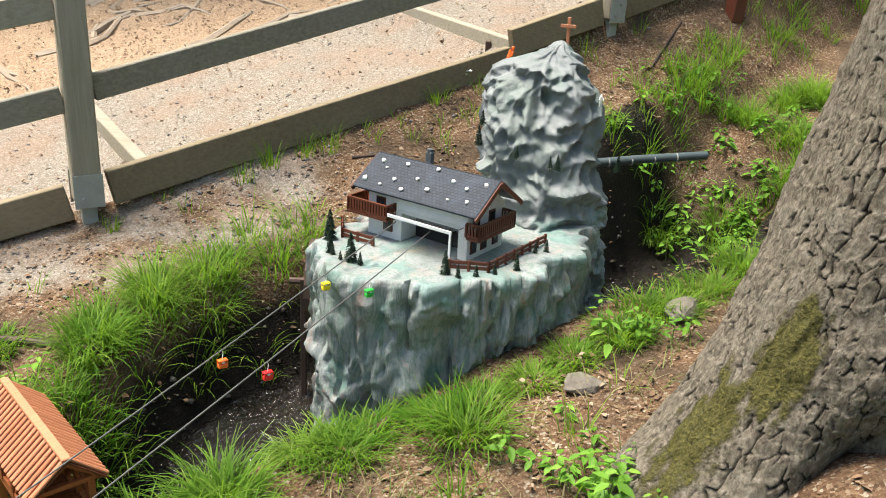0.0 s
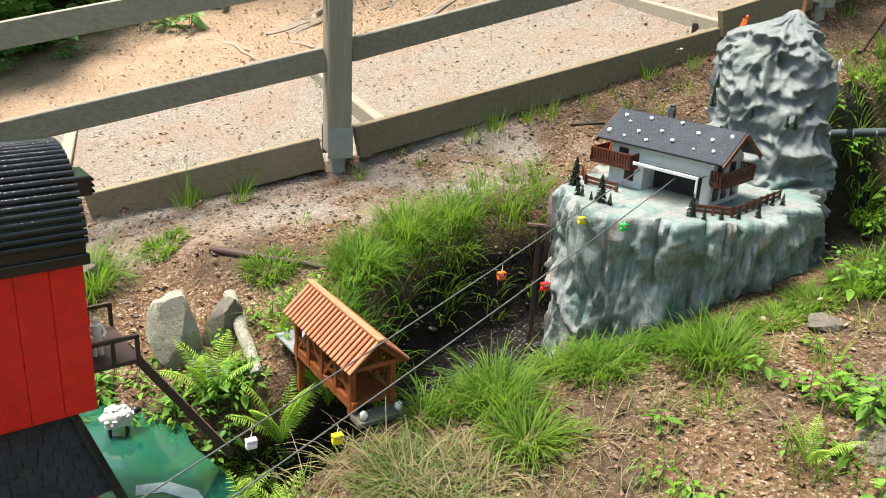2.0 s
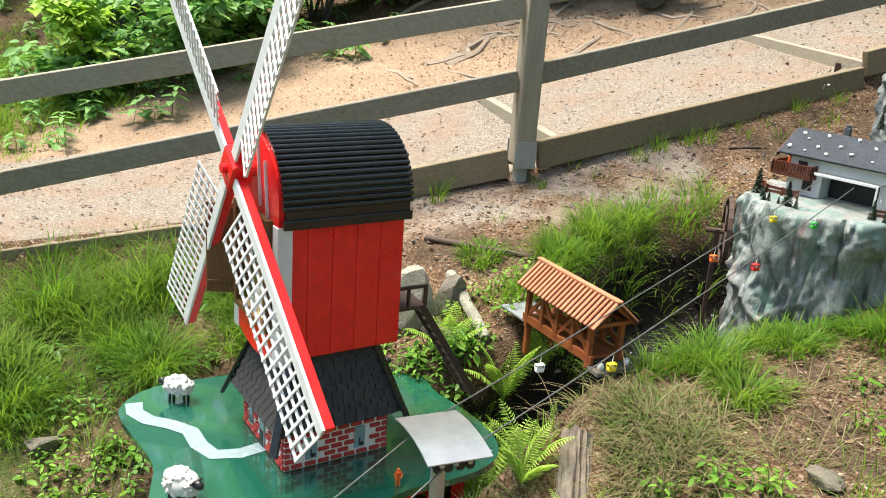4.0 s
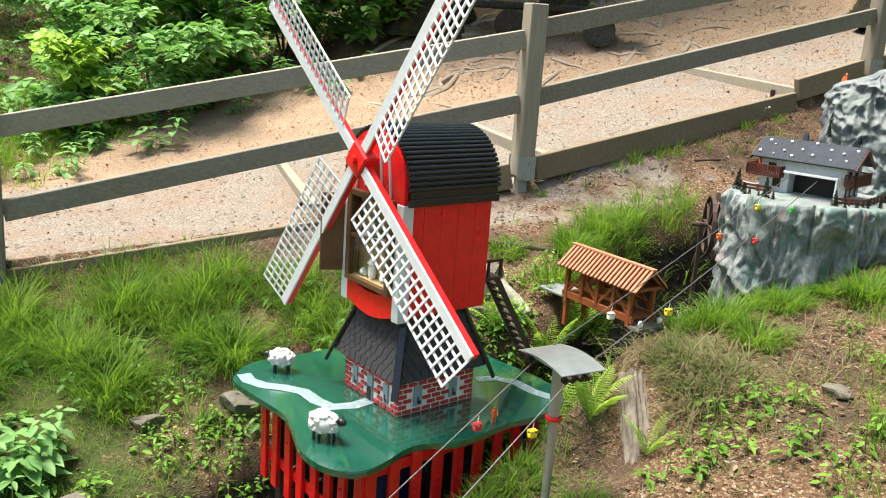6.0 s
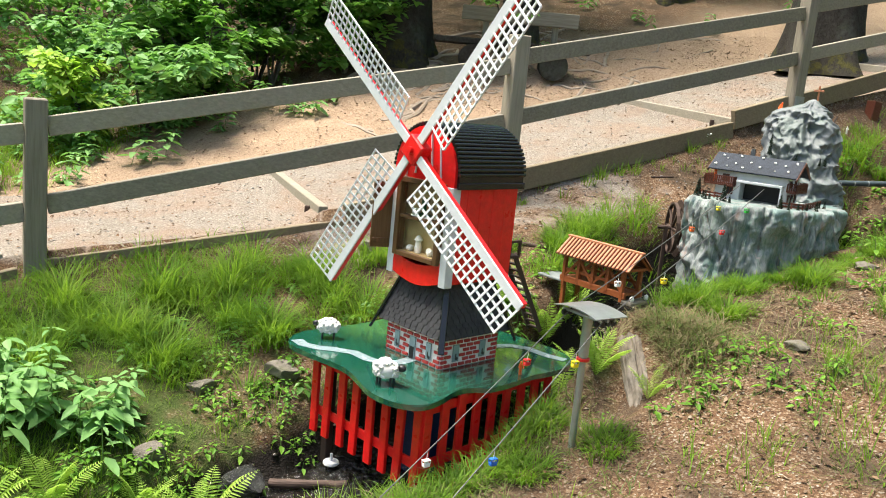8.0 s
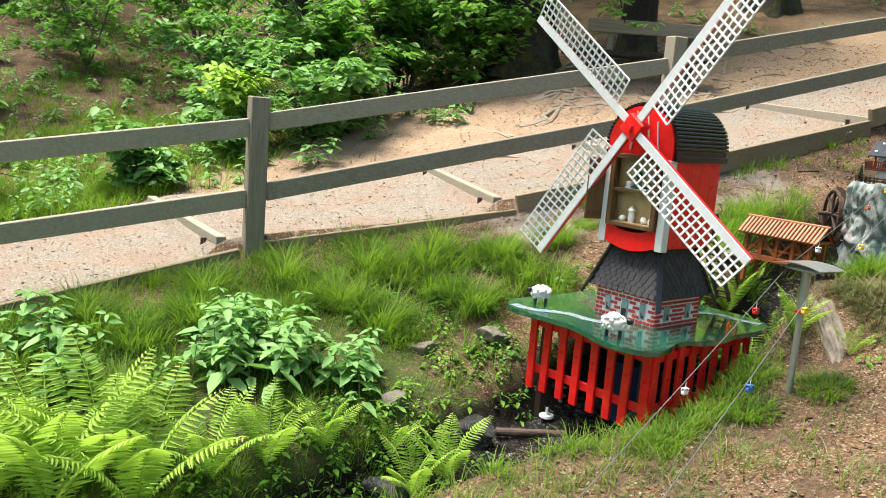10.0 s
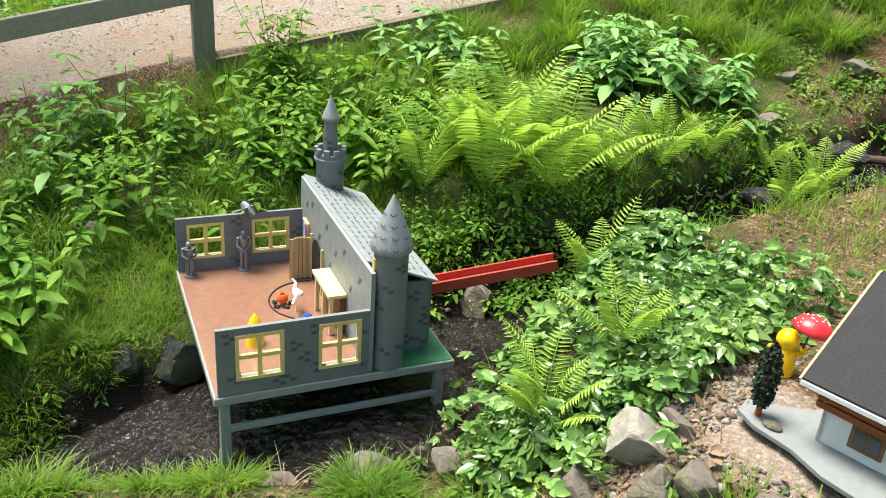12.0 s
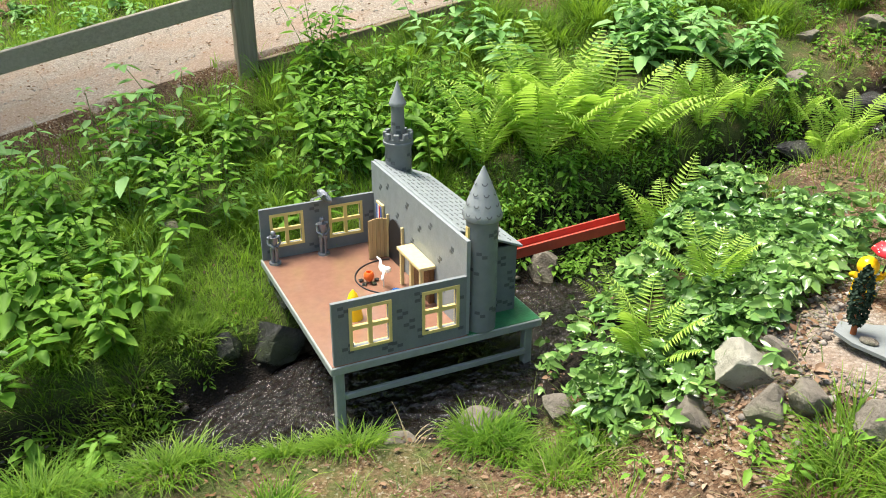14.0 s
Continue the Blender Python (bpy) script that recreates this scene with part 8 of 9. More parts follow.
def short_all(x, y, c, k, fd, hw):
    near = (c < 0) * (-c > hw + 0.08) * (0.12 + 0.78 * patch(x, y, 4.4, 0.0)) * sstep((2.6 + c) / 1.2) * np.interp(k, [0, 2, 3, 5, 7, 8.8, 9.6, 11, 14], [0.08, 0.08, 0.2, 0.42, 0.55, 0.3, 0.14, 0.14, 0.8])
    far = (c > hw + 0.05) * (fd < -0.04) * np.interp(k, [0, 2, 4.3, 4.8, 5.5, 6, 8.4, 9, 14], [0.3, 0.12, 0.15, 0.3, 0.6, 0.65, 0.65, 1, 1]) * (0.1 + 0.9 * patch(x, y, 4.2, 0.02))
    back = (fd > 1.7) * sstep((-4.9 - x) / 0.7) * 0.9 * (0.4 + 0.6 * patch(x, y, 1.7, -0.2))
    verge = (fd < -0.02) * (fd > -0.16) * 0.12 * patch(x, y, 3.3, 0.25) + (fd < -0.03) * (fd > -0.5) * (k > 5.6) * 0.9
    return np.clip(near + far + back + verge, 0, 1)


build_grass("grass", short_all, 24000, 12, 0.045, (0.05, 0.15), (0.0025, 0.005), (0.3, 1.5), "grass", "short green grass in tufts over the banks", spot=(-8.5, 2.6, -4.5, 8.5), segs=3)


def thin(x, y, c, k, fd, hw):
    return (c < 0) * (-c > hw + 0.1) * (0.26 + 0.74 * patch(x, y, 5.6, -0.04) * patch(x, y, 2.1, -0.25)) * np.interp(k, [0, 2.5, 3.5, 6.5, 7.5, 8.8, 9.6, 14], [0.04, 0.08, 0.3, 0.6, 0.9, 0.8, 0.28, 0.3])


build_grass("grass", thin, 30000, 9, 0.045, (0.03, 0.11), (0.002, 0.0045), (0.5, 1.9), "bank_grass", "thin short olive grass in patches over the trodden near bank", (0.1, 0.9), spot=(-4.6, 1.4, -2.6, 2.9), segs=2)


def lawn(x, y, c, k, fd, hw):
    far = (c > hw + 0.06) * (fd < -0.3) * np.interp(k, [8.2, 8.9, 11.2, 12], [0, 1, 1, 0.4]) * sstep((1.25 - c) / 0.35)
    bank = (c > hw) * (fd < -0.05) * np.interp(k, [4.6, 5.4, 8.4, 9], [0, 0.5, 0.5, 0]) * (0.15 + 0.85 * patch(x, y, 4.2, 0.0))
    return np.clip(far + bank, 0, 1)


build_grass("grass", lawn, 34000, 14, 0.045, (0.03, 0.09), (0.0018, 0.0034), (0.2, 1.4), "grass", "fine short yellow-green grass on the bank beside the castle", (0.1, 0.8), spot=(-7.0, -1.5, -2.6, 2.3), segs=2)


def dry(x, y, c, k, fd, hw):
    near = (c < 0) * (-c > hw + 0.05) * np.interp(k, [0, 2.5, 3.5, 5.0, 6, 9.5, 14], [0.1, 0.25, 0.9, 0.8, 0.6, 0.6, 0.3]) * sstep((1.7 + c) / 1.0) * (0.15 + 0.85 * patch(x, y, 2.4, 0.05))
    far = (c > hw) * (fd < -0.05) * 0.14 * patch(x, y, 3.1, 0.1)
    return np.clip(near + far, 0, 1)


build_grass("straw", dry, 8000, 9, 0.06, (0.06, 0.17), (0.002, 0.004), (0.8, 1.9), "straw", "pale dry straw lying among the grass", (0.4, 1.1))


def hummock(x, y, c, k, fd, hw):
    return np.exp(-((x + 0.66) ** 2 + (y - 1.55) ** 2) / 0.035) * 0.9


build_grass("straw", hummock, 340, 14, 0.04, (0.09, 0.2), (0.002, 0.0042), (0.9, 2.0), "straw", "dry grass hanging over the stump by the bridge", (0.3, 0.9), (-1.0, -0.4, 1.2, 1.8))
build_grass("sedge", hummock, 380, 14, 0.04, (0.08, 0.18), (0.003, 0.005), (0.9, 2.0), "bank_grass", "green grass hanging over the stump by the bridge", (0.3, 0.9), (-1.0, -0.4, 1.2, 1.8))

# lush single clumps
CLUMPS = [(-1.02, 3.06, 0.65), (-1.12, 2.85, 0.5), (-0.95, 3.25, 0.65), (-1.15, 2.75, 0.6), (-1.1, 2.5, 0.45), (1.5, 4.95, 0.6), (1.8, 5.1, 0.7), (1.7, 4.7, 0.55), (0.92, 3.2, 0.4), (1.1, 4.55, 0.55), (1.35, 4.5, 0.6), (1.6, 4.45, 0.6), (0.74, 2.98, 0.42), (0.55, 2.75, 0.36), (1.12, 3.42, 0.5), (1.9, 5.2, 0.8),
          (-1.22, 1.95, 0.4), (-1.32, 1.86, 0.36), (-1.12, 1.98, 0.34), (-1.27, 2.06, 0.3), (-0.42, 2.5, 0.24), (-0.3, 2.44, 0.24), (-0.15, 2.42, 0.24), (0.0, 2.45, 0.24), (0.15, 2.5, 0.24), (0.3, 2.58, 0.24), (0.42, 2.68, 0.24), (-0.35, 2.3, 0.38), (-0.2, 2.28, 0.4), (-0.6, 2.2, 0.26), (-0.62, 2.02, 0.3), (-0.48, 2.1, 0.6), (0.1, 2.3, 0.6), (-0.4, 1.9, 0.5),
          (-2.0, 2.8, 0.24), (-1.48, 2.7, 0.3), (-4.0, 1.6, 1), (-3.6, 1.9, 1), (-3.2, 2.05, 1), (-2.9, 2.3, 1), (-4.4, 1.2, 1), (-3.0, 1.6, 0.9), (-2.6, 1.85, 0.9), (-5.35, 0.25, 1), (-5.6, 0.0, 1), (-4.5, 0.55, 0.8), (-4.25, 0.65, 0.8), (-4.0, 0.7, 0.75), (-4.7, 0.3, 0.7), (-3.75, 0.62, 0.6), (-3.9, -0.2, 0.35), (-4.3, -0.1, 0.4), (-4.0, -1.6, 0.42), (-4.1, -1.55, 0.36), (-3.58, -1.48, 0.36), (-3.24, -1.46, 0.36), (-4.5, -1.92, 0.5), (-4.7, -1.95, 0.5), (-5.05, -1.62, 0.42), (-5.2, -1.55, 0.45), (-4.92, -1.3, 0.36), (-4.12, -1.63, 0.42), (-4.27, -1.67, 0.4), (-3.62, -1.5, 0.42), (-3.48, -1.52, 0.34), (-2.75, 2.0, 0.9), (-2.35, 2.2, 0.8), (-3.5, 1.4, 0.9), (-2.15, 2.1, 0.7), (-4.9, -2.05, 0.8), (-2.6, -1.75, 0.6), (-2.45, -1.8, 0.6), (-5.43, -0.9, 0.85), (-3.3, -1.62, 0.4), (-1.35, 1.02, 0.4), (-1.5, 0.82, 0.4), (-1.22, 1.18, 0.35), (-1.0, 0.95, 0.3), (-1.65, 0.62, 0.4), (-1.28, 0.86, 0.35), (-4.6, 0.85, 1), (-3.9, 1.25, 0.9), (-3.3, 1.75, 0.9), (-4.65, 0.35, 0.9), (-5.1, -0.2, 0.9), (-5.2, -0.95, 0.8), (-4.95, -0.45, 0.7), (-4.3, 0.05, 0.7), (-5.75, -0.75, 0.9), (-5.15, 0.15, 0.9), (-4.75, -2.2, 0.7), (-4.05, -1.98, 0.36), (-5.1, -1.75, 0.6), (-5.3, -1.9, 0.8), (-4.82, -1.3, 0.3), (-4.9, -1.55, 0.5), (-4.62, -1.72, 0.5), (-4.45, -1.74, 0.45), (-4.78, -1.7, 0.42), (-4.98, -1.45, 0.35), (-5.02, -0.62, 0.5), (-5.15, -1.2, 0.5)]
# tufts that lean over the foot of the fence below the mill
for i in range(26):
    u = i / 25
    CLUMPS.append((-5.3 + 3.05 * u + 0.1 * math.sin(i * 2.3), 0.42 + 2.1 * u + 0.13 * math.cos(i * 1.7), 0.62 + 0.2 * math.sin(i * 3.1)))
P = np.array([(x, y, ground_z(x, y), s) for x, y, s in CLUMPS for _ in range(3)])
P[:, :2] += R3.normal(0, 0.07, (len(P), 2)) * P[:, 3:]
size = np.repeat(P[:, 3], 130)
Q, az = tufts(P[:, :3], 130, 0.08)
m = len(Q)
ob = new("sedge", blades("sedge", Q, size * R3.uniform(0.15, 0.34, m), R3.uniform(0.003, 0.006, m), az + R3.normal(0, 0.4, m), R3.uniform(0.05, 0.45, m), R3.uniform(0.8, 2.3, m), "sedge", 5))
tagged(ob, "big tufts of long bright green sedge on the banks", "grass", kind="stuff")


def verge_beyond(x, y, c, k, fd, hw):
    return (fd > 1.62 + 0.12 * bumps(x, y, 4.0)) * (fd < 4.5) * sstep((-4.5 - x) / 0.6) * np.where(fd < 2.5, 1.0, 0.5) * (0.35 + 0.65 * patch(x, y, 2.2, -0.15))


build_grass("grass", verge_beyond, 15000, 11, 0.07, (0.07, 0.2), (0.004, 0.008), (0.4, 1.8), "grass", "lush green grass along the path's far verge", spot=(-11.0, -4.3, -0.5, 7.0), segs=3)


# slim upright tufts against the edging board
V = np.array([(x, y, ground_z(x, y), s) for x, y, s in [(-2.08, 3.17, 1.0), (-1.86, 3.26, 0.72), (-0.85, 3.96, 0.62), (-0.95, 3.85, 0.4), (-0.72, 4.07, 0.45), (-0.62, 4.12, 0.6), (-0.15, 4.56, 0.55), (-1.4, 3.5, 0.3)]])
Q, az = tufts(V[:, :3], 48, 0.05)
m = len(Q)
size = np.repeat(V[:, 3], 48)
ob = new("grass", blades("grass", Q, size * R3.uniform(0.09, 0.27, m), R3.uniform(0.0025, 0.005, m), az + R3.normal(0, 0.4, m), R3.uniform(0.0, 0.3, m), R3.uniform(0.1, 1.4, m), "grass", 4))
tagged(ob, "slim upright grass tufts against the edging board", "grass", kind="stuff")


# dead leaves
def litter_dens(x, y, c, k, fd, hw):
    near = (c < -hw) * np.interp(k, [0, 3.8, 4.6, 6, 8, 10, 14], [1, 0.9, 0.5, 0.5, 0.6, 0.6, 0.4])
    far = (c > hw) * (fd < 0) * np.interp(k, [0, 4.4, 5.2, 6, 14], [1, 1, 0.35, 0.12, 0.1])
    path = (fd > 0) * (fd < 1.8) * 0.22
    back = (fd >= 1.8) * (0.35 + 0.65 * sstep((x + 3.5) / 2))
    near = near + 2 * (c < -hw) * np.exp(-((x + 2.75) ** 2 + (y + 1.4) ** 2) / 0.1)
    bed = (np.abs(c) < hw) * 0.1
    return np.clip(near + far + path + back + bed, 0, 1)


P, c, k, fd = sample(150000, litter_dens, (-8.5, 3.2, -3.5, 8.5))
n = len(P)
D = R3.normal(0, 1, (n, 3)) * np.array([1, 1, 0.18])
N = R3.normal(0, 0.35, (n, 3)) + np.array([0, 0, 1])
P[:, 2] += R3.uniform(0.002, 0.012, n)
L = 0.007 + 0.022 * R3.random(n) ** 1.6
co, f = leaves(P, D, N, L, L * R3.uniform(0.35, 0.7, n), 0.2, R3.uniform(-0.3, 0.3, (n, 1)))
tagged(new("leaf_litter", quads("leaf_litter", co, f, M["litter"])), "scattered brown dead leaves and bark chips", "leaf litter", kind="stuff")
P, *_ = sample(1900, lambda x, y, c, k, fd, hw: np.exp(-(((x + 2.8) / 0.34) ** 2 + ((y + 1.42) / 0.3) ** 2) ** 2), (-3.3, -2.2, -1.95, -0.9))
n = len(P)
P[:, 2] += R3.uniform(0.008, 0.022, n)
L = 0.012 + 0.026 * R3.random(n) ** 1.5
co, f = leaves(P, R3.normal(0, 1, (n, 3)) * np.array([1, 1, 0.3]), R3.normal(0, 0.4, (n, 3)) + np.array([0, 0, 1]), L, L * R3.uniform(0.35, 0.7, n), 0.2, R3.uniform(-0.3, 0.3, (n, 1)))
tagged(new("leaf_litter", quads("leaf_litter", co, f, M["litter"])), "curled brown leaves on the gravel beside the model house", "leaf litter", kind="stuff")


# gravel and pebbles
def pebbles(name, P, r, mat, label):
    n = len(P)
    base = np.array([(1, 0, 0), (-1, 0, 0), (0, 1, 0), (0, -1, 0), (0, 0, 1), (0, 0, -1), (0.62, 0.62, 0.42), (-0.62, 0.62, 0.42), (-0.62, -0.62, 0.42), (0.62, -0.62, 0.5)])
    V = base[None] * r[:, None, None] * R3.uniform(0.7, 1.2, (n, 10, 1)) * np.stack([R3.uniform(0.8, 1.3, n), R3.uniform(0.7, 1.1, n), R3.uniform(0.45, 0.8, n)], -1)[:, None]
    a = R3.uniform(0, 6.28, n)
    x = V[..., 0] * np.cos(a)[:, None] - V[..., 1] * np.sin(a)[:, None]
    y = V[..., 0] * np.sin(a)[:, None] + V[..., 1] * np.cos(a)[:, None]
    co = np.stack([x, y, V[..., 2]], -1) + P[:, None]
    b = (np.arange(n) * 10)[:, None]
    f = np.concatenate([b + np.array([q]) for q in ((4, 9, 0, 6), (4, 6, 2, 7), (4, 7, 1, 8), (4, 8, 3, 9), (5, 6, 0, 9), (5, 7, 2, 6), (5, 8, 1, 7), (5, 9, 3, 8))], 0)
    tagged(new(name, quads(name, co.reshape(-1, 3), f, M[mat])), label, "gravel", kind="stuff")


P, *_ = sample(22000, lambda x, y, c, k, fd, hw: (fd > 0.03) * (fd < 1.7) * 0.28 + (fd < 0) * (fd > -0.8) * (c > 0) * np.interp(k, [1, 2.2, 4.4, 5], [0.1, 0.8, 0.8, 0]) + np.exp(-((x + 2.66) ** 2 + (y + 1.3) ** 2) / 0.08) * 6, (-8, 3, -2, 8))
pebbles("gravel", P, R3.uniform(0.004, 0.013, len(P)), "gravel", "loose grey gravel stones on path and verge")
P, *_ = sample(4200, lambda x, y, c, k, fd, hw: np.exp(-(((x + 2.7) / 0.36) ** 2 + ((y + 1.3) / 0.36) ** 2) ** 2), (-3.2, -2.1, -1.85, -0.8))
pebbles("gravel", P, 0.004 + 0.013 * R3.random(len(P)) ** 2, "heap_gravel", "grey and brown gravel heaped beside the model house")
P, *_ = sample(110000, lambda x, y, c, k, fd, hw: (np.abs(c) < hw + 0.06) * 0.55, (-6, 1.2, -3, 4.4))
pebbles("stream_pebbles", P, 0.004 + 0.02 * R3.random(len(P)) ** 3.2, "pebble", "wet brown pebbles in the stream bed")


# broad-leaved herbs
def herbs(name, places, heights, mat, label, leaf=0.075, pairs=6, category="herb"):
    items, stems = [], B()
    for (x, y), h in zip(places, heights):
        z = ground_z(x, y) - 0.01
        tilt = R3.normal(0, 0.16, 2)
        a0 = R3.uniform(0, 6.28)
        grown = R3.uniform(0.65, 1.3)
        P, D, N, L = [], [], [], []
        for j in range(pairs):
            t = 0.25 + 0.75 * (j + 1) / pairs
            c = np.array([x + tilt[0] * h * t * t, y + tilt[1] * h * t * t, z + h * t])
            s = leaf * grown * (1.15 - 0.55 * t ** 2) * R3.uniform(0.75, 1.2)
            for q in range(2 if j < pairs - 1 else 4):
                a = a0 + j * 1.57 + q * (math.pi if j < pairs - 1 else math.pi / 2) + R3.normal(0, 0.2)
                P.append(c + np.array([math.cos(a), math.sin(a), 0]) * 0.012)
                D.append((math.cos(a), math.sin(a), R3.uniform(-0.35, 0.25)))
                N.append((R3.normal(0, .2), R3.normal(0, .2), 1))
                L.append(s)
        L = np.array(L)
        items.append(leaves(np.array(P), np.array(D), np.array(N), L, L * R3.uniform(0.42, 0.56), 0.12, 0.26))
        tube(stems, [(x, y, z), (x + tilt[0] * h * 0.25, y + tilt[1] * h * 0.25, z + h * 0.5), (x + tilt[0] * h, y + tilt[1] * h, z + h)], 0.003, 4, 0.0015)
    ob = new(name, quads(name, *joined(items), M[mat], True))
    tagged(ob, label, category, kind="stuff")
    part("stems", stems, M["stem"], ob)


def around(cx, cy, sx, sy, n):
    q = np.stack([R3.normal(cx, sx, n), R3.normal(cy, sy, n)], -1)
    return q[~blocked(q[:, 0], q[:, 1])]


def herb_group(name, groups, mat, label, leaf, pairs):
    pl, hs = [], []
    for cx, cy, sx, sy, n, h0, h1 in groups:
        q = around(cx, cy, sx, sy, n)
        fd = fence_pos(q[:, 0], q[:, 1])[0]
        grassy = np.hypot((q[:, 0] + 4.84) / 0.3, (q[:, 1] + 0.92) / 0.38) < 1
        q = q[((fd < -0.32) | (fd > 1.9)) & ~(grassy & (h1 > 0.06)) & ~inside(q[:, 0], q[:, 1], CAST, -0.12, 0.92, -0.1, 1.08)]
        pl += [tuple(v) for v in q]
        hs += list(R3.uniform(h0, h1, len(q)))
    herbs(name, pl, hs, mat, label, leaf, pairs)


herb_group("nettles", [(-4.85, 0.05, 0.32, 0.2, 42, 0.18, 0.4), (-5.45, -0.45, 0.32, 0.25, 36, 0.15, 0.36), (-4.45, 0.4, 0.28, 0.2, 14, 0.12, 0.28), (-5.75, -1.05, 0.3, 0.25, 50, 0.16, 0.36), (-4.35, 0.12, 0.15, 0.12, 22, 0.1, 0.24), (-5.45, -1.45, 0.25, 0.2, 34, 0.12, 0.3), (-5.2, 0.45, 0.12, 0.12, 14, 0.35, 0.6), (-5.1, -1.78, 0.12, 0.08, 14, 0.08, 0.2)],
           "nettle", "dense green nettles on the stream bank", 0.088, 6)
herb_group("nettles", [(-4.7, 0.15, 0.4, 0.3, 44, 0.06, 0.2), (-5.5, -0.7, 0.4, 0.4, 60, 0.06, 0.2), (-4.3, 0.5, 0.4, 0.3, 24, 0.05, 0.12), (-2.0, 2.0, 0.12, 0.12, 18, 0.06, 0.14), (-1.35, 1.95, 0.1, 0.12, 14, 0.06, 0.15), (-3.3, 1.5, 0.5, 0.3, 40, 0.04, 0.1), (-2.6, 1.7, 0.3, 0.25, 24, 0.04, 0.1)],
           "beech", "young low herbs between the nettles", 0.05, 4)
herb_group("pale_herbs", [(-3.5, 1.0, 0.17, 0.13, 46, 0.16, 0.32), (-3.05, 1.05, 0.1, 0.1, 14, 0.12, 0.22), (-4.4, 0.9, 0.2, 0.15, 22, 0.15, 0.3), (-5.9, -0.3, 0.25, 0.25, 26, 0.25, 0.45)],
           "pale_leaf", "cluster of pale green large-leaved herbs on the bank", 0.11, 4)
herb_group("low_herbs", [(0.38, 2.0, 0.1, 0.12, 12, 0.05, 0.1), (0.62, 1.75, 0.12, 0.1, 12, 0.05, 0.1), (0.05, 1.75, 0.1, 0.1, 8, 0.04, 0.09), (0.62, 2.75, 0.1, 0.08, 8, 0.06, 0.14), (1.05, 3.6, 0.15, 0.15, 14, 0.06, 0.14), (-0.25, 1.15, 0.15, 0.12, 20, 0.05, 0.1), (-0.55, 1.3, 0.12, 0.1, 14, 0.05, 0.1), (-0.75, 1.15, 0.1, 0.08, 10, 0.04, 0.09), (-3.0, -1.62, 0.12, 0.08, 12, 0.04, 0.1), (-2.7, -1.75, 0.15, 0.1, 10, 0.04, 0.1), (-1.42, 2.14, 0.1, 0.06, 18, 0.03, 0.08), (-1.25, 1.85, 0.1, 0.1, 16, 0.05, 0.12), (-2.6, 1.5, 0.2, 0.2, 30, 0.04, 0.1), (-0.5, 4.45, 0.08, 0.06, 8, 0.05, 0.1), (0.6, 5.0, 0.08, 0.06, 8, 0.04, 0.09), (-3.6, -0.25, 0.1, 0.1, 26, 0.05, 0.1), (-4.05, -0.35, 0.15, 0.1, 30, 0.05, 0.12), (-4.66, -1.0, 0.05, 0.07, 26, 0.02, 0.05), (-4.85, -1.42, 0.12, 0.1, 14, 0.03, 0.07), (-2.9, 0.6, 0.15, 0.12, 30, 0.05, 0.12), (-1.35, 2.35, 0.1, 0.1, 16, 0.05, 0.1), (-1.42, 2.08, 0.09, 0.07, 26, 0.04, 0.1), (-1.52, 2.0, 0.1, 0.06, 22, 0.03, 0.07), (-1.75, 2.1, 0.1, 0.06, 14, 0.03, 0.06), (-2.85, 0.78, 0.16, 0.1, 40, 0.05, 0.12), (-2.65, 1.0, 0.14, 0.08, 30, 0.04, 0.1), (-3.5, 0.1, 0.14, 0.06, 60, 0.05, 0.12), (-3.66, -0.04, 0.14, 0.06, 60, 0.05, 0.12), (-3.3, 0.28, 0.12, 0.06, 46, 0.05, 0.12), (-3.7, -0.16, 0.18, 0.08, 60, 0.05, 0.12), (-4.1, -0.28, 0.15, 0.08, 50, 0.05, 0.13), (-3.45, -0.02, 0.12, 0.08, 40, 0.05, 0.12), (-3.1, 0.3, 0.12, 0.1, 34, 0.05, 0.12), (-2.4, 1.35, 0.15, 0.1, 20, 0.03, 0.08)],
           "nettle", "low green seedlings and herbs in the litter", 0.042, 3)
herb_group("broad_herbs", [(0.98, 4.6, 0.14, 0.14, 16, 0.04, 0.1), (1.35, 4.72, 0.25, 0.14, 24, 0.04, 0.1), (1.75, 4.95, 0.25, 0.15, 16, 0.04, 0.1), (1.25, 5.0, 0.25, 0.1, 14, 0.04, 0.09), (1.42, 4.42, 0.15, 0.07, 18, 0.06, 0.14), (0.45, 2.02, 0.07, 0.06, 7, 0.06, 0.11), (0.86, 1.6, 0.12, 0.05, 8, 0.05, 0.1), (1.1, 1.62, 0.1, 0.06, 6, 0.04, 0.1)],
           "nettle", "broad-leaved green herbs by the tree and the pipe", 0.055, 3)


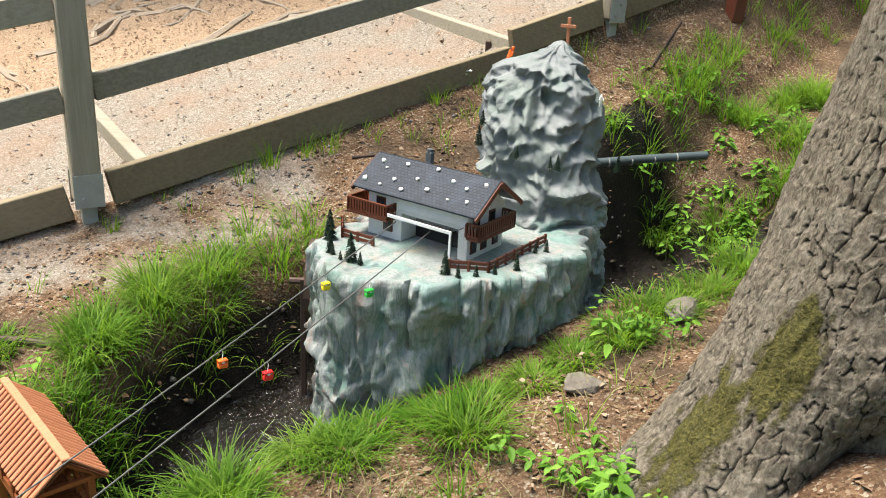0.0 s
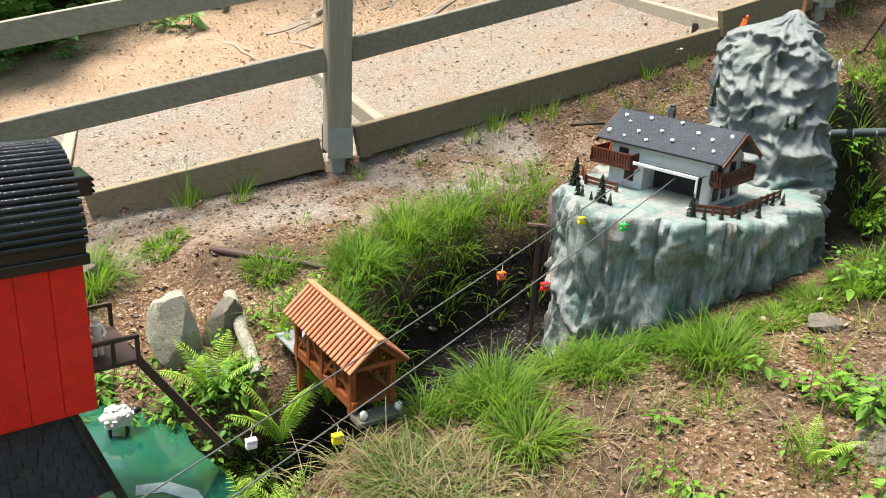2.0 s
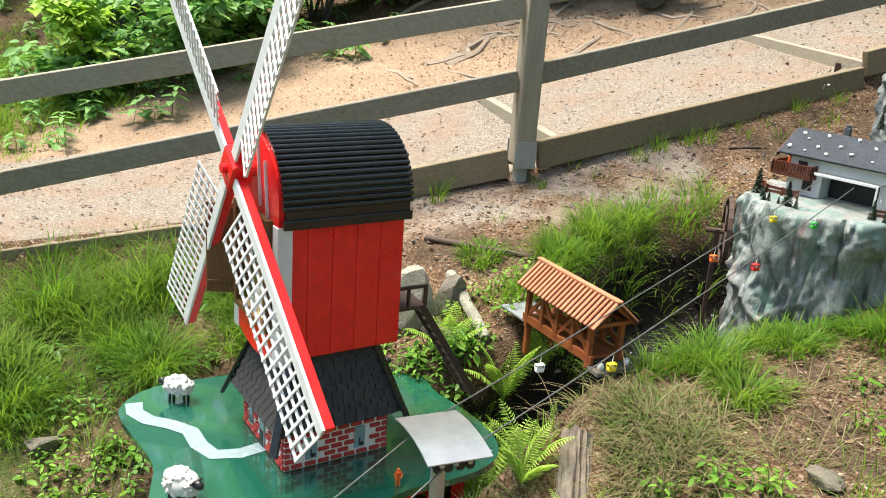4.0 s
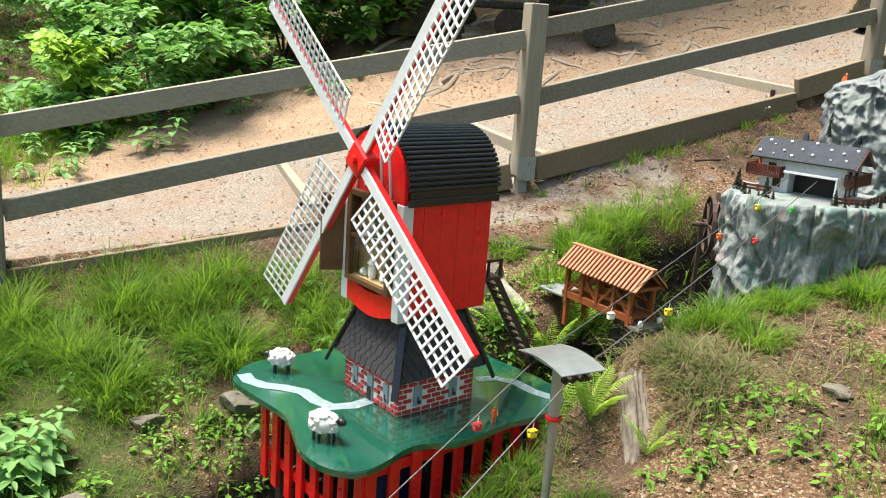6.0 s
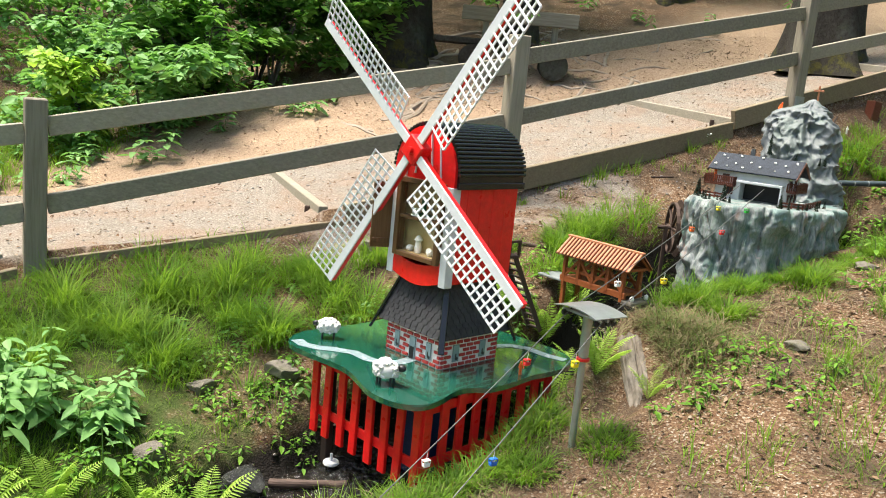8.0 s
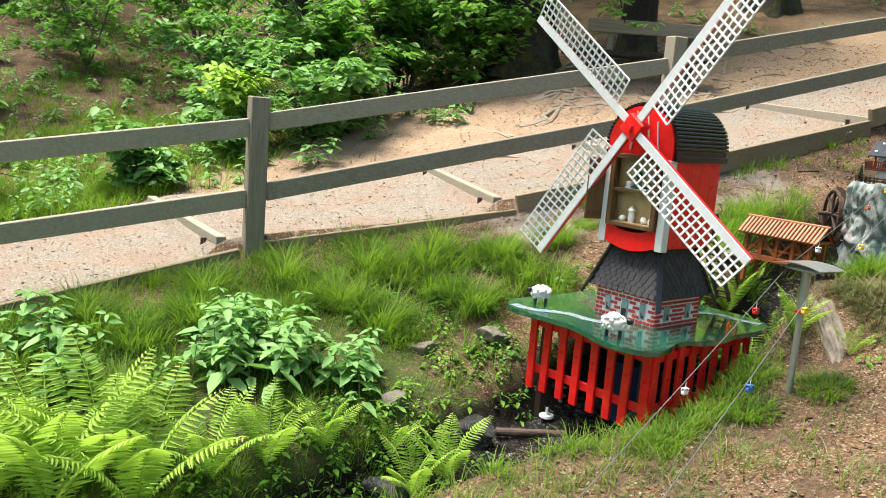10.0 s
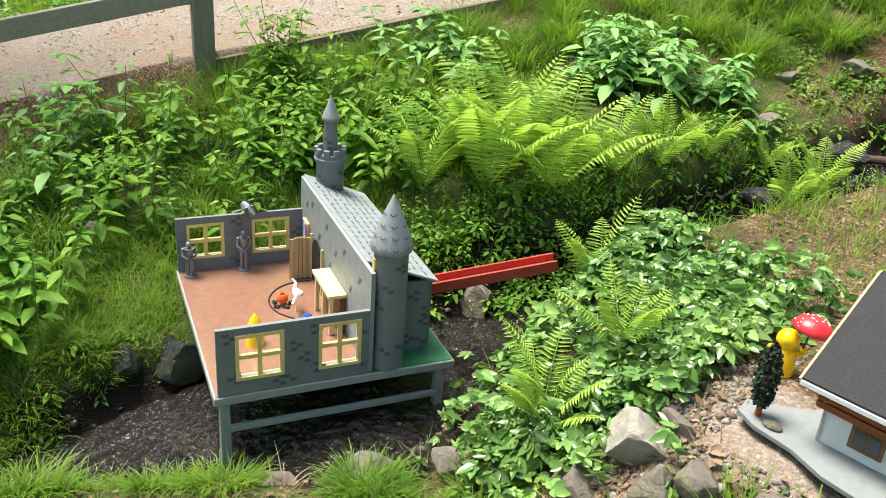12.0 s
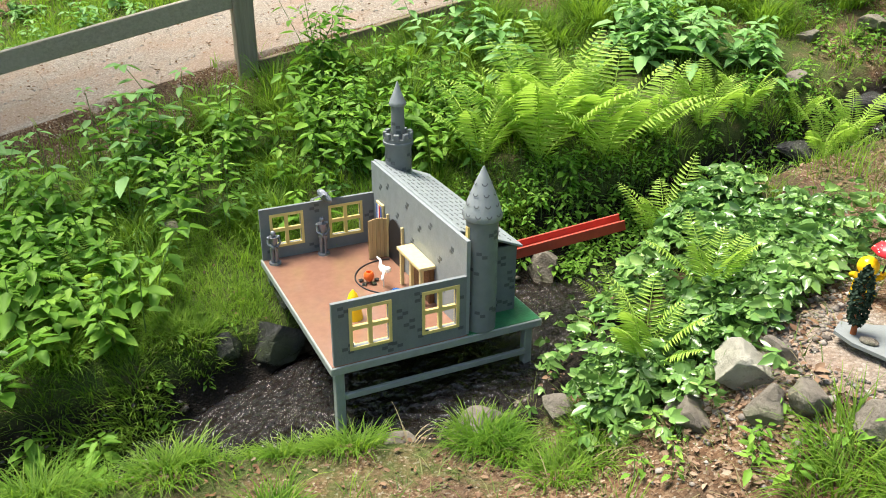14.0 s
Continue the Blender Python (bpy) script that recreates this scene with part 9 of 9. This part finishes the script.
# ferns
def fern(x, y, n, size, seed, mat="fern", spread=0.62):
    rg = np.random.default_rng(seed)
    z = ground_z(x, y)
    t = thing("fern", Matrix.Translation((x, y, z)), "bright green fern with arching feathery fronds", "fern", "ferns")
    for i in range(n):
        a = 2 * math.pi * i / n + rg.normal(0, 0.25)
        L = size * rg.uniform(0.75, 1.1)
        lean = rg.uniform(0.1, spread)
        bow = rg.uniform(0.6, 1.0)
        steps = 27
        pos = np.array([0.0, 0.0, -0.01])
        pts, dirs = [], []
        for j in range(steps + 1):
            ang = lean + bow * (j / steps) ** 1.6
            d = np.array([math.cos(a) * math.sin(ang), math.sin(a) * math.sin(ang), math.cos(ang)])
            pts.append(pos.copy())
            dirs.append(d)
            pos = pos + d * L / steps
        pts, dirs = np.array(pts), np.array(dirs)
        side = np.array([-math.sin(a), math.cos(a), 0.0])
        P, D, N, S = [], [], [], []
        for j in range(3, steps + 1):
            u = (j - 3) / (steps - 3)
            s = size * 0.165 * (math.sin(math.pi * (0.1 + 0.885 * u)) ** 0.75) * rg.uniform(0.9, 1.08)
            for sg in (-1, 1):
                P.append(pts[j])
                D.append(side * sg + dirs[j] * (0.32 + rg.normal(0, 0.06)) + np.array([0, 0, 0.06 + rg.normal(0, 0.05)]))
                N.append(np.cross(dirs[j], side))
                S.append(max(s, 0.008))
        S = np.array(S)
        co, f = leaves(np.array(P), np.array(D), np.array(N), S, np.minimum(S * 0.24, L / steps * 0.58) * rg.uniform(0.85, 1.1, len(S)), 0.12, 0.32)
        fr = part("frond", quads("frond", co, f, M[mat], True), None, t)
        bm = tube(B(), [tuple(p) for p in pts[::9]], size * 0.005, 4, 0.001)
        part("stalk", bm, M[mat], fr)


for i, (x, y, n, s) in enumerate([(-3.84, 0.04, 9, 0.64), (-4.1, -0.02, 8, 0.5), (-3.56, 0.16, 9, 0.62), (-3.78, 0.3, 7, 0.62), (-3.18, 0.48, 8, 0.38), (-3.36, 0.36, 8, 0.4), (-3.98, 0.2, 9, 0.46), (-2.62, 0.72, 8, 0.32), (-2.75, 0.85, 6, 0.24), (-3.2, -0.4, 9, 0.42), (-3.35, -0.55, 6, 0.3), (-3.0, -1.02, 7, 0.34), (-3.16, -1.27, 8, 0.36), (-1.0, 1.5, 7, 0.26), (-1.14, 1.72, 9, 0.36), (-1.02, 1.78, 6, 0.24), (-5.35, -1.2, 6, 0.25), (-1.44, 2.12, 7, 0.24), (-1.2, 2.12, 9, 0.3), (-1.1, 2.28, 8, 0.26), (-1.3, 1.98, 7, 0.24), (-0.8, 1.3, 5, 0.16), (0.3, 1.85, 5, 0.16), (-2.5, 0.85, 8, 0.34), (-3.0, 0.66, 7, 0.3)]):
    fern(x, y, n, s, 40 + i)


# ivy over the near bank
def ivy_dens(x, y, c, k, fd, hw):
    core = np.exp(-(((x + 3.0) / 0.33) ** 2 + ((y + 0.8) / 0.36) ** 2) ** 2) + 0.9 * np.exp(-(((x + 2.78) / 0.3) ** 2 + ((y + 0.5) / 0.22) ** 2) ** 2) + 0.9 * np.exp(-(((x + 3.18) / 0.2) ** 2 + ((y + 1.15) / 0.24) ** 2)) + 0.8 * np.exp(-(((x + 3.3) / 0.16) ** 2 + ((y + 0.85) / 0.2) ** 2))
    return core * (0.08 + 0.92 * patch(x, y, 6.0, -0.1))


P, *_ = sample(34000, ivy_dens, (-3.7, -2.2, -1.9, -0.1))
n = min(len(P), 3900)
P = P[:n]
P[:, 2] += R3.uniform(0.01, 0.12, n)
az = R3.uniform(0, 6.28, n)
L = R3.uniform(0.028, 0.07, n)
D = np.stack([np.cos(az), np.sin(az), R3.uniform(-0.6, 0.3, n)], -1)
N = R3.normal(0, 0.75, (n, 3)) + np.array([-0.15, -0.4, 0.75])
items = [leaves(P, D, N, L, L * 0.5, 0.1, 0.25)]
for s, k in ((-0.8, 0.8), (0.8, 0.8), (-1.75, 0.5), (1.75, 0.5)):
    D2 = np.stack([np.cos(az + s), np.sin(az + s), D[:, 2]], -1)
    items.append(leaves(P, D2, N, L * k, L * k * 0.52, 0.08, 0.2))
tagged(new("ivy", quads("ivy", *joined(items), M["ivy"], True)), "glossy green ivy covering the stream bank", "ivy", kind="stuff")

# white flowers by the edging
t = thing("white_flowers", Matrix.Translation((-0.02, 4.72, ground_z(-0.02, 4.72))), "few small white flowers by the path edging", "flower")
bm = B()
for i in range(5):
    blob(bm, (R3.normal(0, 0.025), R3.normal(0, 0.02), R3.uniform(0.05, 0.09)), (0.011, 0.011, 0.006), i, 1, 0.3)
part("blossoms", bm, M["bone"], t)
bm = B()
for i in range(5):
    cyl(bm, (R3.normal(0, 0.02), R3.normal(0, 0.02), 0), (R3.normal(0, 0.02), R3.normal(0, 0.02), 0.07), 0.0015, seg=4)
part("stalks", bm, M["stem"], t)


# ---- woodland behind the path ----
def shrub(x, y, h, w, n, seed, label, mat="beech"):
    rg = np.random.default_rng(seed)
    z = ground_z(x, y)
    t = thing("shrub", Matrix.Translation((x, y, z)), label, "shrub", "woodland shrubs")
    P = []
    for i in range(5):
        a = rg.uniform(0, 6.28)
        tip = np.array([math.cos(a) * w * 0.5, math.sin(a) * w * 0.5, h * rg.uniform(0.7, 1.0)])
        mid = tip * np.array([0.35, 0.35, 0.55])
        bm = tube(B(), [(0, 0, -0.05), tuple(mid), tuple(tip)], 0.016, 5, 0.004)
        part("stem", bm, M["bark"], t)
        for b in range(9):
            u = rg.uniform(-0.75, 1.0)
            c = mid * (1 - u) + tip * u if u > 0 else mid * (1 + u)
            a2 = rg.uniform(0, 6.28)
            out = np.array([math.cos(a2), math.sin(a2), rg.uniform(-0.15, 0.25)]) * w * rg.uniform(0.2, 0.5)
            s = np.linspace(0.1, 1, n // 36)[:, None]
            q = c + out * s + rg.normal(0, 0.035, (len(s), 3))
            P.append(q)
    P = np.concatenate(P)
    k = len(P)
    az = rg.uniform(0, 6.28, k)
    D = np.stack([np.cos(az), np.sin(az), rg.uniform(-0.5, 0.2, k)], -1)
    N = rg.normal(0, 0.25, (k, 3)) + np.array([0, 0, 1])
    L = rg.uniform(0.06, 0.125, k)
    part("foliage", quads("foliage", *leaves(P, D, N, L, L * 0.62, 0.1, 0.2), M[mat], True), None, t)


for i, (x, y, h, w, n) in enumerate([(-5.2, 4.6, 0.6, 1.0, 1000), (-4.7, 5.1, 0.9, 1.1, 1400), (-4.45, 5.75, 1.2, 1.0, 1900), (-5.6, 5.6, 1.3, 1.2, 1800), (-4.9, 6.2, 1.5, 1.3, 1800), (-4.0, 6.45, 1.7, 1.4, 2200), (-3.3, 6.9, 1.9, 1.3, 1700), (-4.2, 6.6, 1.6, 1.3, 1600), (-5.3, 3.6, 0.45, 0.7, 900), (-3.3, 6.6, 1.0, 0.9, 1200), (-8.5, 5.0, 1.6, 1.5, 1300), (-6.6, 7.2, 1.8, 1.6, 1400), (-8.3, 7.4, 1.7, 1.9, 1300), (-9.6, 9.2, 1.9, 2.2, 1300), (-8.0, 9.8, 2.0, 2.2, 1300), (-11.5, 12.0, 2.2, 3.0, 1500), (-14.5, 13.5, 2.4, 3.2, 1500), (-10.5, 14.5, 2.4, 3.2, 1500)]):
    pale = i in (0, 1, 3, 8)
    shrub(x, y, h, w, n, 70 + i, "low pale green leafy shrub beside the path" if pale else "leafy green beech shrub at the woodland edge", "pale_leaf" if pale else "beech")


def wood_tree(x, y, r, h, seed, label):
    rg = np.random.default_rng(seed)
    z = ground_z(x, y)
    t = thing("woodland_tree", Matrix.Translation((x, y, z)), label, "tree", "woodland trees")
    seg, rows = 28, 26
    co, moss = [], []
    for i in range(rows + 1):
        u = (i / rows) ** 1.6
        zz = h * u
        for j in range(seg):
            a = 2 * math.pi * j / seg
            rr = r * (1 - 0.45 * u) + r * 0.9 * math.exp(-zz / 0.28) * (0.6 + 0.5 * math.sin(5 * a + seed)) * 0.8
            rr *= 1 + 0.07 * noise.noise(Vector((math.cos(a) * 1.5, math.sin(a) * 1.5, zz + seed)))
            co.append((rr * math.cos(a), rr * math.sin(a), zz - 0.15))
            moss.append(max(0, 0.7 - zz / 1.2))
    idx = np.arange(len(co)).reshape(rows + 1, seg)
    nxt = np.roll(idx, -1, 1)
    f = np.stack([idx[:-1], nxt[:-1], nxt[1:], idx[1:]], -1).reshape(-1, 4)
    me = quads("trunk", np.array(co), f, M["shaded_bark"], True)
    me.attributes.new("moss", "FLOAT", "POINT").data.foreach_set("value", np.array(moss, np.float32))
    part("trunk", me, None, t)
    P = []
    for b in range(7):
        a = rg.uniform(0.5, 2.7)
        zz = h * rg.uniform(0.55, 0.9)
        L = rg.uniform(1.0, 2.0)
        pts = [(0, 0, zz), (math.cos(a) * L * 0.5, math.sin(a) * L * 0.5, zz + 0.2), (math.cos(a) * L, math.sin(a) * L, zz + 0.05)]
        part("limb", smooth(tube(B(), pts, r * 0.22, 6, 0.015)), M["bark"], t)
        for q in pts[1:]:
            P.append(np.array(q) + rg.normal(0, 1, (45, 3)) * np.array([0.5, 0.5, 0.28]))
    P = np.concatenate(P)
    k = len(P)
    az = rg.uniform(0, 6.28, k)
    D = np.stack([np.cos(az), np.sin(az), rg.uniform(-0.5, 0.1, k)], -1)
    N = rg.normal(0, 0.25, (k, 3)) + np.array([0, 0, 1])
    Ls = rg.uniform(0.14, 0.3, k)
    part("crown", quads("crown", *leaves(P, D, N, Ls, Ls * 0.62, 0.1, 0.2), M["beech"], True), None, t)


# the last tree is added out of view so that its crown shades the path
for i, (x, y, r, h) in enumerate([(-2.85, 7.0, 0.34, 5.0), (-1.62, 7.6, 0.2, 5.0), (1.55, 7.4, 0.36, 6.0), (-5.5, 8.5, 0.25, 6.0), (0.2, 10.0, 0.3, 7.0), (-3.9, 10.5, 0.3, 7.0), (-7.0, 11.0, 0.35, 7.0), (3.6, 10.5, 0.32, 7.0), (-2.2, 12.5, 0.3, 7.5), (2.0, 13.0, 0.35, 8.0), (-11.5, 9.5, 0.35, 7.5), (-5.5, 14.0, 0.35, 8.0), (-9.0, -1.3, 0.3, 6.5)]):
    wood_tree(x, y, r, h, 100 + i, "grey woodland beech trunk with mossy root flare" if r < 0.33 else "stout dark woodland tree with spreading roots")


def hanging_branches():
    """Low sprays of beech leaves that hang from the big tree at the edge of the wood."""
    tree = bpy.data.objects["woodland_tree"]
    rg = np.random.default_rng(31)
    o = np.array(tree.matrix_basis.translation)
    for tip in ((-3.7, 6.5, 1.42), (-3.05, 6.4, 1.3), (-2.4, 6.35, 1.55), (-1.8, 6.5, 1.36), (-1.4, 6.7, 1.7), (-4.3, 6.6, 1.55)):
        tip = np.array(tip) - o
        root = np.array([0.12 * tip[0], -0.2, 2.3])
        pts = [root * (1 - s) + tip * s + np.array([0, 0, 0.35 * math.sin(math.pi * s)]) for s in np.linspace(0, 1, 7)]
        limb = part("limb", tube(B(), [tuple(p) for p in pts], 0.03, 6, 0.006), M["shaded_bark"], tree)
        P = []
        for s in np.linspace(0.35, 1.0, 26):
            c = root * (1 - s) + tip * s + np.array([0, 0, 0.35 * math.sin(math.pi * s)])
            a = rg.uniform(0, 6.28)
            out = np.array([math.cos(a), math.sin(a), rg.uniform(-0.25, 0.02)]) * rg.uniform(0.15, 0.4)
            P.append(c + out * np.linspace(0.1, 1, 11)[:, None] + rg.normal(0, 0.02, (11, 3)))
        P = np.concatenate(P)
        k = len(P)
        az = rg.uniform(0, 6.28, k)
        D = np.stack([np.cos(az), np.sin(az), rg.uniform(-0.5, 0.0, k)], -1)
        N = rg.normal(0, 0.22, (k, 3)) + np.array([0, -0.15, 1])
        L = rg.uniform(0.06, 0.11, k)
        part("foliage", quads("foliage", *leaves(P, D, N, L, L * 0.62, 0.08, 0.2), M["beech"], True), None, limb)


hanging_branches()
shrub(-5.05, 4.75, 0.75, 0.6, 900, 301, "yellow-green leafy shrub among darker ones at the woodland edge", "fern")


def sapling(x, y, h, seed):
    """A thin young tree with level sprays of leaves."""
    rg = np.random.default_rng(seed)
    t = thing("sapling", Matrix.Translation((x, y, ground_z(x, y))), "thin young tree with sparse green leaf sprays behind the path", "tree", "woodland trees")
    part("trunk", tube(B(), [(0, 0, -0.05), (0.01, 0.01, h * 0.5), (0.0, 0.03, h)], 0.02, 7, 0.006), M["shaded_bark"], t)
    P = []
    for i in range(26):
        z = h * rg.uniform(0.2, 1.0)
        a = rg.uniform(0, 6.28)
        w = 0.55 * (1.15 - z / h) + 0.1
        tip = np.array([math.cos(a) * w, math.sin(a) * w, z - 0.08])
        base = np.array([0, 0.02, z])
        part("twig", tube(B(), [tuple(base), tuple(base * 0.5 + tip * 0.5 + np.array([0, 0, 0.03])), tuple(tip)], 0.005, 4, 0.002), M["shaded_bark"], t)
        P.append(base + (tip - base) * np.linspace(0.25, 1.05, 14)[:, None] + rg.normal(0, 0.025, (14, 3)))
    P = np.concatenate(P)
    k = len(P)
    az = rg.uniform(0, 6.28, k)
    D = np.stack([np.cos(az), np.sin(az), rg.uniform(-0.4, 0.1, k)], -1)
    N = rg.normal(0, 0.25, (k, 3)) + np.array([0, 0, 1])
    L = rg.uniform(0.05, 0.1, k)
    part("foliage", quads("foliage", *leaves(P, D, N, L, L * 0.6, 0.1, 0.2), M["beech"], True), None, t)


sapling(-6.75, 3.1, 1.5, 5)


def build_log_bench():
    m = frame2((-1.62, 6.62, ground_z(-1.62, 6.62)), (1, 0.05))
    t = thing("log_bench", m, "rustic dark log bench with a plank backrest in the wood", "bench")
    for x in (-0.4, 0.4):
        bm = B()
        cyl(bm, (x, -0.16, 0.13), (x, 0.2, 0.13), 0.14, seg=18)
        part("log_support", smooth(bm), M["shaded_bark"], t)
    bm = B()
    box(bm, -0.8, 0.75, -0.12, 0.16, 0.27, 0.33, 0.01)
    part("seat_plank", bm, M["shaded_bark"], t)
    for x in (-0.3, 0.4):
        bm = B()
        box(bm, x - 0.03, x + 0.03, 0.17, 0.23, 0.0, 0.66, 0.004)
        part("back_post", bm, M["post"], t)
    bm = B()
    box(bm, -0.55, 0.62, 0.12, 0.165, 0.52, 0.66, 0.006)
    part("back_plank", bm, M["fence"], t)


build_log_bench()

# roots that cross the slope above the path
bm = B()
rg = np.random.default_rng(77)
for i in range(230):
    x, y = rg.uniform(-3.4, 3.2), rg.uniform(4.4, 8.2)
    fd = float(fence_pos(np.array([x]), np.array([y]))[0][0])
    if not 1.7 < fd < 3.9:
        continue
    a = rg.uniform(-0.5, 0.9)
    pts = []
    for j in range(7):
        pts.append((x, y, ground_z(x, y) + 0.002 - 0.03 * abs(j - 3) / 3))
        a += rg.normal(0, 0.35)
        x, y = x + 0.13 * math.cos(a), y + 0.13 * math.sin(a)
    tube(bm, pts, rg.uniform(0.015, 0.05), 7, 0.008)
ob = new("tree_roots", mesh_of("tree_roots", smooth(bm), M["root"]))
tagged(ob, "bare grey tree roots crossing the trodden slope", "roots", kind="stuff")

# undergrowth of the wood
pl, hs = [], []
rg = np.random.default_rng(12)
P = np.stack([rg.uniform(-12, 3.5, 3200), rg.uniform(-0.5, 11, 3200)], -1)
fd = fence_pos(P[:, 0], P[:, 1])[0]
dens = (fd > np.where(P[:, 0] < -4.2, 1.75, 2.6)) * np.where(P[:, 0] < -3.2, np.where(fd < 3.2, 1.0, 0.45), 0.05)
P = P[rg.random(3200) < dens]
herbs("undergrowth", [tuple(p) for p in P], rg.uniform(0.06, 0.24, len(P)), "pale_leaf", "pale green undergrowth on the woodland floor", 0.095, 5)

# far woods
n = 16000
a = rg.uniform(0, 6.283, n)
rad = rg.uniform(13, 34, n)
x, y = -2 + rad * np.cos(a), 4 + rad * np.sin(a)
z = land(x, y)[0] + rg.uniform(0.1, 1.0, n) ** 1.5 * 6.5
P = np.stack([x, y, z], -1)
D = rg.normal(0, 1, (n, 3)) * np.array([1, 1, 0.4])
N = rg.normal(0, 0.4, (n, 3)) + np.array([0, 0, 1])
L = rg.uniform(0.35, 0.8, n)
tagged(new("far_woods", quads("far_woods", *leaves(P, D, N, L, L * 0.7, 0.1, 0.2), M["beech"])), "green leafy woods all round the garden", "woods", kind="stuff")

# leaves added above the view, only to shade the wood
n = 6500
x, y = rg.uniform(-13, 7, n), rg.uniform(1, 19, n)
fd = fence_pos(x, y)[0]
keep = (fd > np.where(x < -3.2, 5.5, 7.6)) & (rg.random(n) < np.where(x < -3.2, 0.1, 0.6))
x, y = x[keep], y[keep]
n = len(x)
P = np.stack([x, y, land(x, y)[0] + rg.uniform(4.2, 6.5, n)], -1)
L = rg.uniform(0.4, 0.9, n)
D = rg.normal(0, 1, (n, 3)) * np.array([1, 1, 0.3])
N = rg.normal(0, 0.3, (n, 3)) + np.array([0, 0, 1])
tagged(new("wood_canopy", quads("wood_canopy", *leaves(P, D, N, L, L * 0.7, 0.1, 0.2), M["beech"])), "loose green leaves added overhead, out of view, to shade the wood", "canopy", kind="stuff")

# crown of the old tree
P = np.concatenate([np.array(TREE_BASE + p) + rg.normal(0, 1, (160, 3)) * np.array([0.6, 0.6, 0.35]) for p in TREE_TIPS])
k = len(P)
az = rg.uniform(0, 6.28, k)
D = np.stack([np.cos(az), np.sin(az), rg.uniform(-0.5, 0.1, k)], -1)
N = rg.normal(0, 0.25, (k, 3)) + np.array([0, 0, 1])
L = rg.uniform(0.08, 0.13, k)
me = quads("crown", *leaves(P - np.array(TREE_BASE), D, N, L, L * 0.62, 0.1, 0.2), M["beech"], True)
part("crown", me, None, bpy.data.objects["old_tree"])
